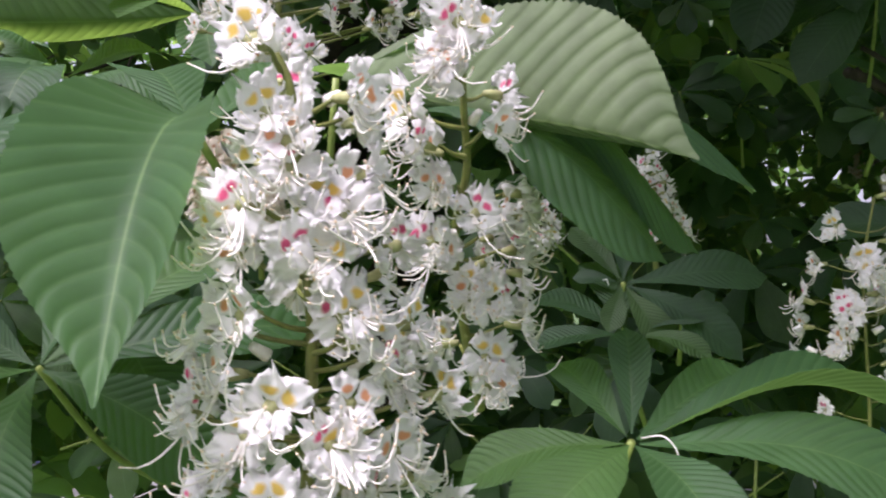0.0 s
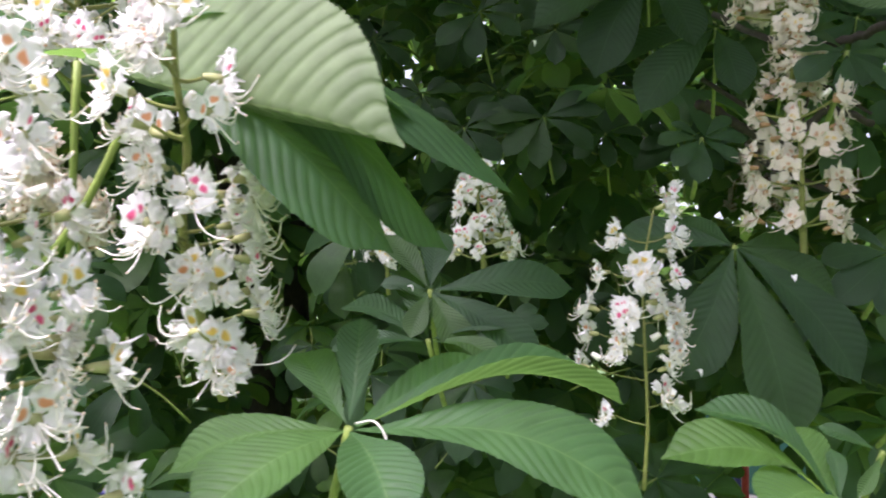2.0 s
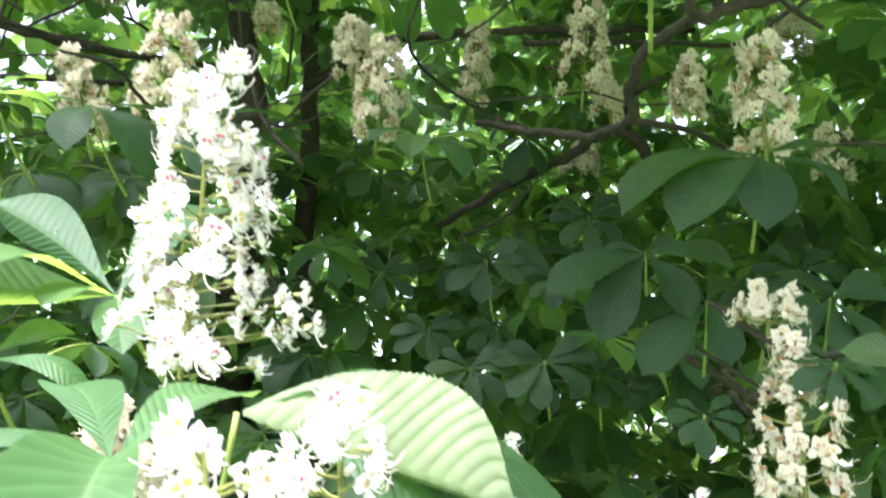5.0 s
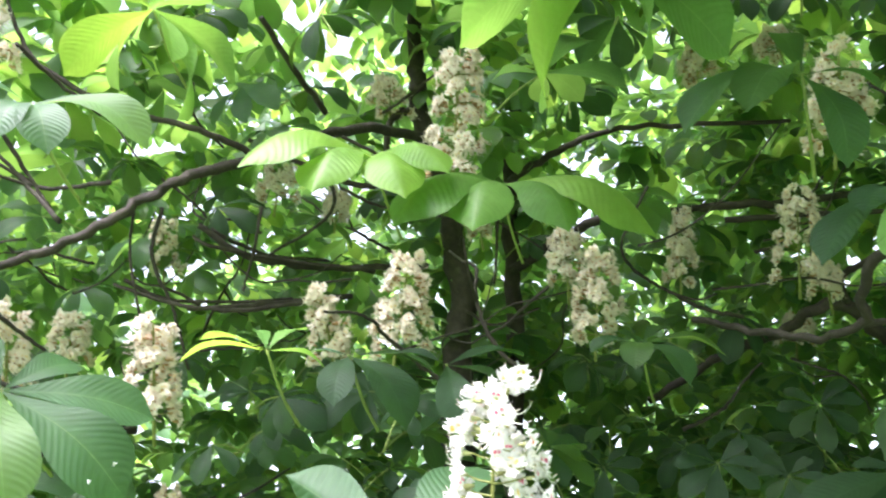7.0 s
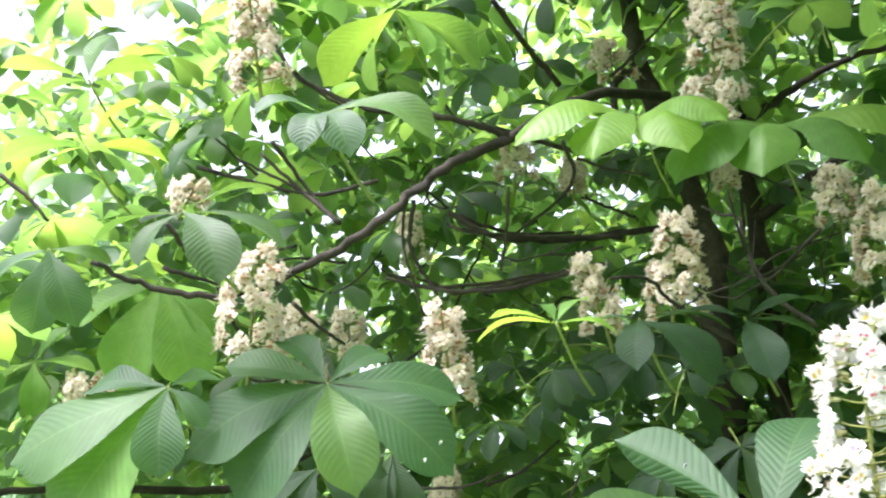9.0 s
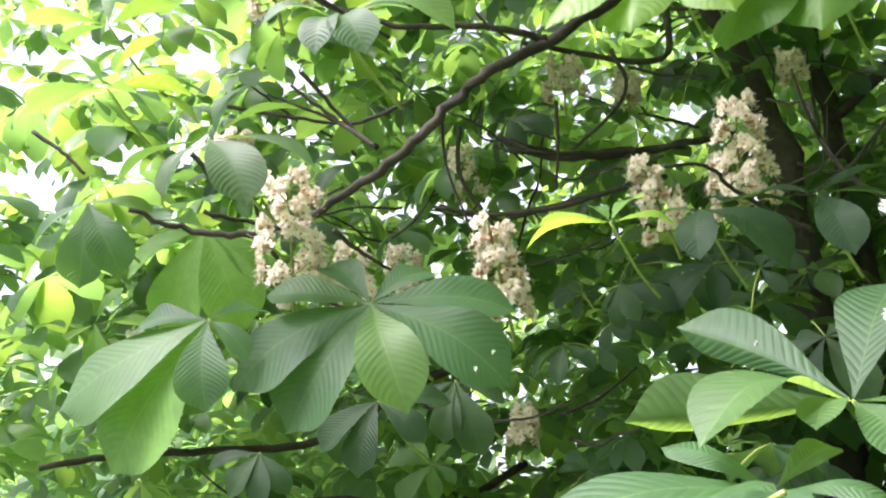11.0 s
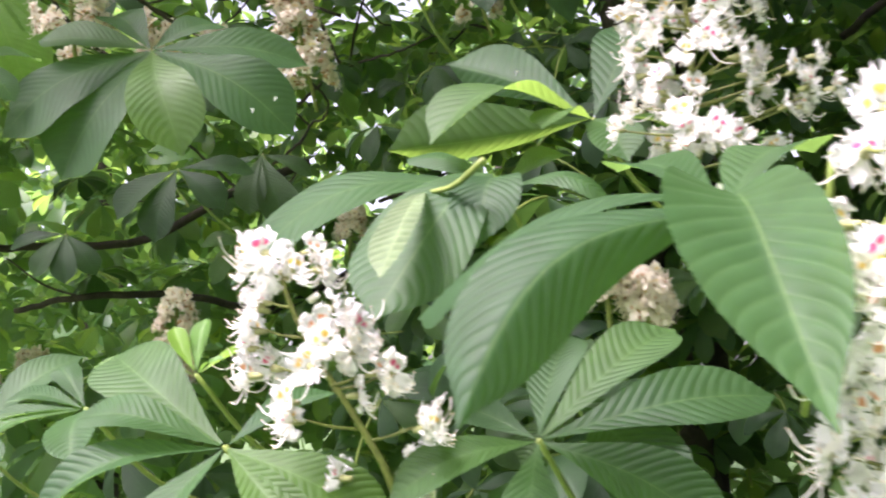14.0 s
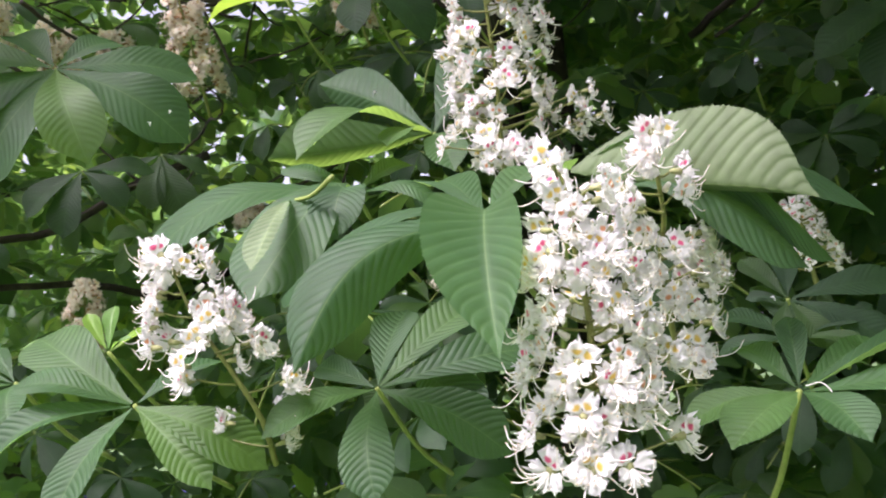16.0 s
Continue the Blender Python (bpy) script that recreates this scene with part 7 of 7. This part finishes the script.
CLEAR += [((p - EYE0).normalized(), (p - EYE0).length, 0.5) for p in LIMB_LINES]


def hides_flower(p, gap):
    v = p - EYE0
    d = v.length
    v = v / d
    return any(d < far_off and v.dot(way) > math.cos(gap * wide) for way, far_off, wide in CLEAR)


GAP_EYE = Vector((0.232, -0.024, 1.582))
GAP_WAY = (Vector((2.22, 6.08, 0.38)) - GAP_EYE).normalized()


def in_gap(p):
    """A low opening under the boughs, through which the path beyond shows."""
    return (p - GAP_EYE).normalized().dot(GAP_WAY) > 0.9978


def crown_places(n, near, far_off, seed, thin_left, low):
    r2, out = random.Random(seed), []
    while len(out) < n:
        a, b, c = r2.uniform(-1, 1), r2.uniform(-1, 1), r2.uniform(-1, 1)
        if a * a + b * b + c * c > 1:
            continue
        p = Vector((0.5 + 4.6 * a, 2.9 + 3.2 * b, 3.3 + 3.0 * c))
        d = (p - EYE0).length
        if not near < d < far_off or p.z < low or p.y < 0.2 - 0.5 * abs(p.x):
            continue
        if p.x < 0.6 and p.z > 3.6 + 0.9 * (p.x + 0.9) + 0.25 * p.y:
            continue
        if p.x < -0.7 - 0.3 * p.y and r2.random() < thin_left:
            continue
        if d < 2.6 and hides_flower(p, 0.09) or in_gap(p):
            continue
        up = Vector((r2.gauss(0, 0.35), -0.5 + r2.gauss(0, 0.35), 1.0))
        out.append((p, r2.uniform(0.2, 0.34) * (1.3 if d > 3.6 else 1.0), up, r2.uniform(0, 6.28)))
    return out


for seed, n, near, far_off, thin, low, temp in ((21, 2400, 1.95, 3.0, 0.3, 0.9, FAR), (22, 5600, 3.0, 7.5, 0.35, 1.0, FARTHER)):
    crown = part("crown", cloud("crown", crown_places(n, near, far_off, seed, thin, low), temp, [LEAF_FAR, PETIOLE], "", 3), tree, "dense crown of green palmate leaves")
    tagged(crown, kind="stuff")


# denser boughs: to the open side, and low in the shade
def bough_places(n, x, y, z, seed, near):
    r2, out = random.Random(seed), []
    while len(out) < n:
        p = Vector((r2.uniform(*x), r2.uniform(*y), r2.uniform(*z)))
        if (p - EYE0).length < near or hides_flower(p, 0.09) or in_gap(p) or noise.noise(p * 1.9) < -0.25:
            continue
        up = Vector((r2.gauss(0, 0.35), -0.4 + r2.gauss(0, 0.35), 1.0))
        out.append((p, r2.uniform(0.2, 0.34), up, r2.uniform(0, 6.28)))
    return out


# seeds 35 and 36 are out of view overhead, added only to cast shade
for args in ((720, (-3.6, -1.15), (0.7, 3.4), (1.5, 3.3), 31, 1.75), (900, (0.3, 2.8), (1.5, 3.8), (1.1, 3.6), 32, 1.75), (260, (-2.2, 0.4), (1.6, 3.2), (1.0, 2.0), 33, 1.9), (750, (-2.6, 0.9), (1.6, 3.8), (2.7, 4.6), 34, 2.2), (120, (0.9, 2.9), (-0.8, 1.7), (2.9, 4.0), 35, 1.2), (170, (-0.6, 0.6), (2.6, 3.6), (2.0, 2.9), 42, 2.0), (360, (-3.4, -0.9), (1.0, 3.0), (2.7, 4.2), 38, 1.7), (750, (0.7, 4.4), (3.0, 5.2), (0.6, 3.3), 39, 2.0), (100, (-0.3, 0.9), (0.6, 1.7), (3.35, 4.3), 36, 1.5)):
    bough = part("bough_leaves", cloud("bough_leaves", bough_places(*args), FARTHER if args[4] > 34 else FAR, [LEAF_FAR, PETIOLE], "", 5), tree, "leafy boughs of palmate leaves, some unseen and only for shade")
    tagged(bough, kind="stuff")


# a low roof of leaves over the inner crown, out of view, added to shade it
def shade_roof_places(n, seed):
    r2, out = random.Random(seed), []
    while len(out) < n:
        p = Vector((r2.uniform(-0.2, 0.65), r2.uniform(-0.1, 0.75), r2.uniform(2.4, 3.2)))
        if p.z < max(2.55, 1.9 + 0.95 * (p.y + 0.28)):
            continue
        out.append((p, r2.uniform(0.2, 0.32), Vector((r2.gauss(0, 0.3), -0.2 + r2.gauss(0, 0.3), 1.0)), r2.uniform(0, 6.28)))
    return out


tagged(part("bough_leaves", cloud("bough_leaves", shade_roof_places(300, 41), FAR, [LEAF_FAR, PETIOLE], "", 6), tree, "leafy boughs of palmate leaves, some unseen and only for shade"), kind="stuff")


# neighbouring trees beyond, and unseen ones added to block low sky: trunks with leafy crowns
def far_tree(x, y, height, radius, n, seed):
    thing = tagged(new("tree"), "leafy green tree around the chestnut, some unseen to block sky", "tree", "trees beyond")
    thing.location = (x, y, 0)
    line = smooth_line([(0, 0, -0.1), (0.1, 0, height * 0.4), (0, 0.1, height * 0.8)], 6)
    part("trunk", mesh_of("trunk", *tube(line, 0.22, 0.07, 9), [BARK]), thing)
    r2, out = random.Random(seed), []
    while len(out) < n:
        a, b, c = r2.uniform(-1, 1), r2.uniform(-1, 1), r2.uniform(-1, 1)
        d = a * a + b * b + c * c
        if d > 1 or d < 0.3 or noise.noise(Vector((a * 2.2 + seed, b * 2.2, c * 2.2))) < -0.22:
            continue
        out.append((Vector((radius * a, radius * b, height * 0.55 + height * 0.5 * c)), r2.uniform(0.65, 1.1), Vector((a * 0.8 + r2.gauss(0, 0.3), b * 0.8 + r2.gauss(0, 0.3), 0.9)), r2.uniform(0, 6.28)))
    c = part("crown", cloud("crown", out, FARTHER, [LEAF_FAR, PETIOLE], "", seed), thing, "full green crown")
    return tagged(c, kind="stuff")


# negative y: trees never in view, there only to block low sky light
for k, (x, y, h, rad) in enumerate(((-9.0, 9.5, 6.5, 2.6), (-5.6, 5.6, 5.2, 2.0), (-4.0, 12.0, 7.0, 3.2), (2.5, 11.5, 8.5, 3.4), (8.0, 8.0, 7.5, 3.2), (-13.5, 8.5, 4.6, 3.0), (-5.5, -9.5, 9.0, 3.6), (1.0, -10.5, 9.5, 3.8), (7.0, -8.0, 9.0, 3.6), (-12.0, -6.0, 7.0, 3.0))):
    far_tree(x, y, h, rad, 460 if y > 0 else 300, 80 + k)

# ---- ground and distance ----
def sheet(name, x0, x1, y0, y1, z, n, mat, bumpy):
    xs, ys = np.linspace(x0, x1, n), np.linspace(y0, y1, n)
    v = [(x, y, z + bumpy * noise.noise(Vector((x * 0.7, y * 0.7, 0)))) for y in ys for x in xs]
    f = [(j * n + i, j * n + i + 1, (j + 1) * n + i + 1, (j + 1) * n + i) for j in range(n - 1) for i in range(n - 1)]
    return new(name, mesh_of(name, v, f, [mat]))


tagged(sheet("ground", -400, 400, -400, 400, 0.0, 120, GRASS, 0.05), "mown green grass under and beyond the tree", "ground", kind="structure")

PAVING = simple("paving", (0.27, 0.26, 0.25), 0.9, 0.12, 5.0)
tagged(sheet("pavement", -14, 14, 5.4, 8.6, 0.03, 40, PAVING, 0.0), "pale grey paved path beyond the tree", "pavement", kind="structure")
RED, GREEN, VIOLET = simple("red_paint", (0.5, 0.05, 0.03), 0.45, 0.15, 8.0), simple("green_paint", (0.012, 0.075, 0.05), 0.5, 0.2, 6.0), simple("violet_paint", (0.1, 0.09, 0.3), 0.5, 0.2, 8.0)


def round_post(name, x, y, h, r, mat, label, category):
    """A painted tube with a domed cap and a foot plate."""
    thing = tagged(new(name), label, category)
    thing.location = (x, y, 0)
    part("tube", mesh_of("tube", *tube([(0, 0, -0.05), (0, 0, h * 0.5), (0, 0, h)], r, r, 12), [mat]), thing)
    part("cap", mesh_of("cap", *tube([(0, 0, h), (0, 0, h + r * 0.6), (0, 0, h + r)], r * 1.08, r * 0.4, 12), [mat]), thing)
    part("foot_plate", mesh_of("foot_plate", *tube([(0, 0, 0.02), (0, 0, 0.06)], r * 2.2, r * 2.0, 12), [mat]), thing)
    return thing


round_post("post", 1.80, 5.06, 1.34, 0.021, RED, "slim red painted post on the grass", "post")


def bevel_box(w, d, h, bevel=0.02):
    bm = bmesh.new()
    bmesh.ops.create_cube(bm, size=1.0, matrix=Matrix.Translation((0, 0, h / 2)) @ Matrix.Diagonal((w, d, h, 1)))
    bmesh.ops.bevel(bm, geom=list(bm.edges), offset=bevel, segments=2, affect="EDGES", profile=0.5)
    return bm


def box_mesh(name, w, d, h, mat, at, bevel=0.02, turn=0.0):
    bm = bevel_box(w, d, h, bevel)
    bm.transform(pose(at[0], at[1], at[2], 0, 0, turn))
    me = bpy.data.meshes.new(name)
    bm.to_mesh(me)
    bm.free()
    me.materials.append(mat)
    return me


bin_thing = tagged(new("litter_bin"), "dark green metal bin beside the paved path", "bin")
bin_thing.location = (2.89, 7.51, 0.03)
part("body", box_mesh("body", 1.25, 0.6, 1.0, GREEN, (0, 0.3, 0.0), 0.03, -30), bin_thing)
part("lid", box_mesh("lid", 1.31, 0.66, 0.07, GREEN, (0, 0.3, 1.0), 0.02, -30), bin_thing, "flat green lid")

BLUE, ORANGE = simple("blue_paint", (0.06, 0.22, 0.6), 0.45, 0.15, 8.0), simple("orange_paint", (0.6, 0.25, 0.1), 0.5, 0.2, 8.0)
bench = tagged(new("bench"), "bench with violet and orange slats on blue legs", "bench")
bench.location = (1.99, 6.07, 0)
for k, mat in enumerate((ORANGE, VIOLET, ORANGE, VIOLET)):
    part("slat", box_mesh("slat", 1.1, 0.07, 0.03, mat, (-0.45, 0.1 * k, 0.467 + 0.012 * k), 0.006), bench)
for x in (-0.9, 0.05):
    part("leg", box_mesh("leg", 0.05, 0.36, 0.467, BLUE, (x, 0.15, 0.0), 0.01), bench, "blue painted leg")

# low violet fence along the path
fence = tagged(new("fence"), "low violet tubular fence along the path", "fence")
fence.location = (-4.6, 5.2, 0)
for k in range(5):
    part("post", mesh_of("post", *tube([(k * 1.6, 0, -0.05), (k * 1.6, 0, 0.4), (k * 1.6, 0, 0.85)], 0.02, 0.02, 8), [VIOLET]), fence)
for z in (0.45, 0.8):
    part("rail", mesh_of("rail", *tube([(0, 0, z), (3.2, 0, z), (6.4, 0, z)], 0.016, 0.016, 8), [VIOLET]), fence)

# petals that fell on the leaves, and a curl of silk at one hub
for x, y, z, tilt in ((-0.119, 0.425, 1.68, 30), (-0.699, 0.854, 1.965, 77), (-0.347, 0.8, 1.915, 124), (0.423, 0.687, 1.595, 171), (0.347, 0.696, 1.517, 218), (0.108, 0.732, 1.583, 265), (0.224, 0.857, 1.840, 312), (-0.701, 0.794, 1.933, 359)):
    v, f = [], []
    for i in range(5):
        for j in range(4):
            s, w = i / 4, j / 3 * 2 - 1
            v.append((w * 0.0024 * math.sin(0.5 + 2.3 * s), 0.006 * s, 0.0014 * w * w + 0.002 * math.sin(4 * s)))
    f = [(i * 4 + j, i * 4 + j + 1, i * 4 + j + 5, i * 4 + j + 4) for i in range(4) for j in range(3)]
    petal = tagged(new("fallen_petal", mesh_of("fallen_petal", v, f, [PETAL])), "white petal fallen on a leaf", "petal", "fallen petals")
    petal.matrix_basis = pose(x, y, z, -30, 10, tilt)
silk = [(0.098 + 0.004, 0.412, 1.507), (0.112, 0.405, 1.509), (0.118, 0.402, 1.501), (0.111, 0.402, 1.497), (0.117, 0.399, 1.493), (0.124, 0.399, 1.497)]
tagged(new("silk_curl", mesh_of("silk_curl", *tube(smooth_line(silk, 6), 0.0005, 0.0003, 5), [STAMEN])), "curl of pale silk caught at the hub of a leaf", "thread")
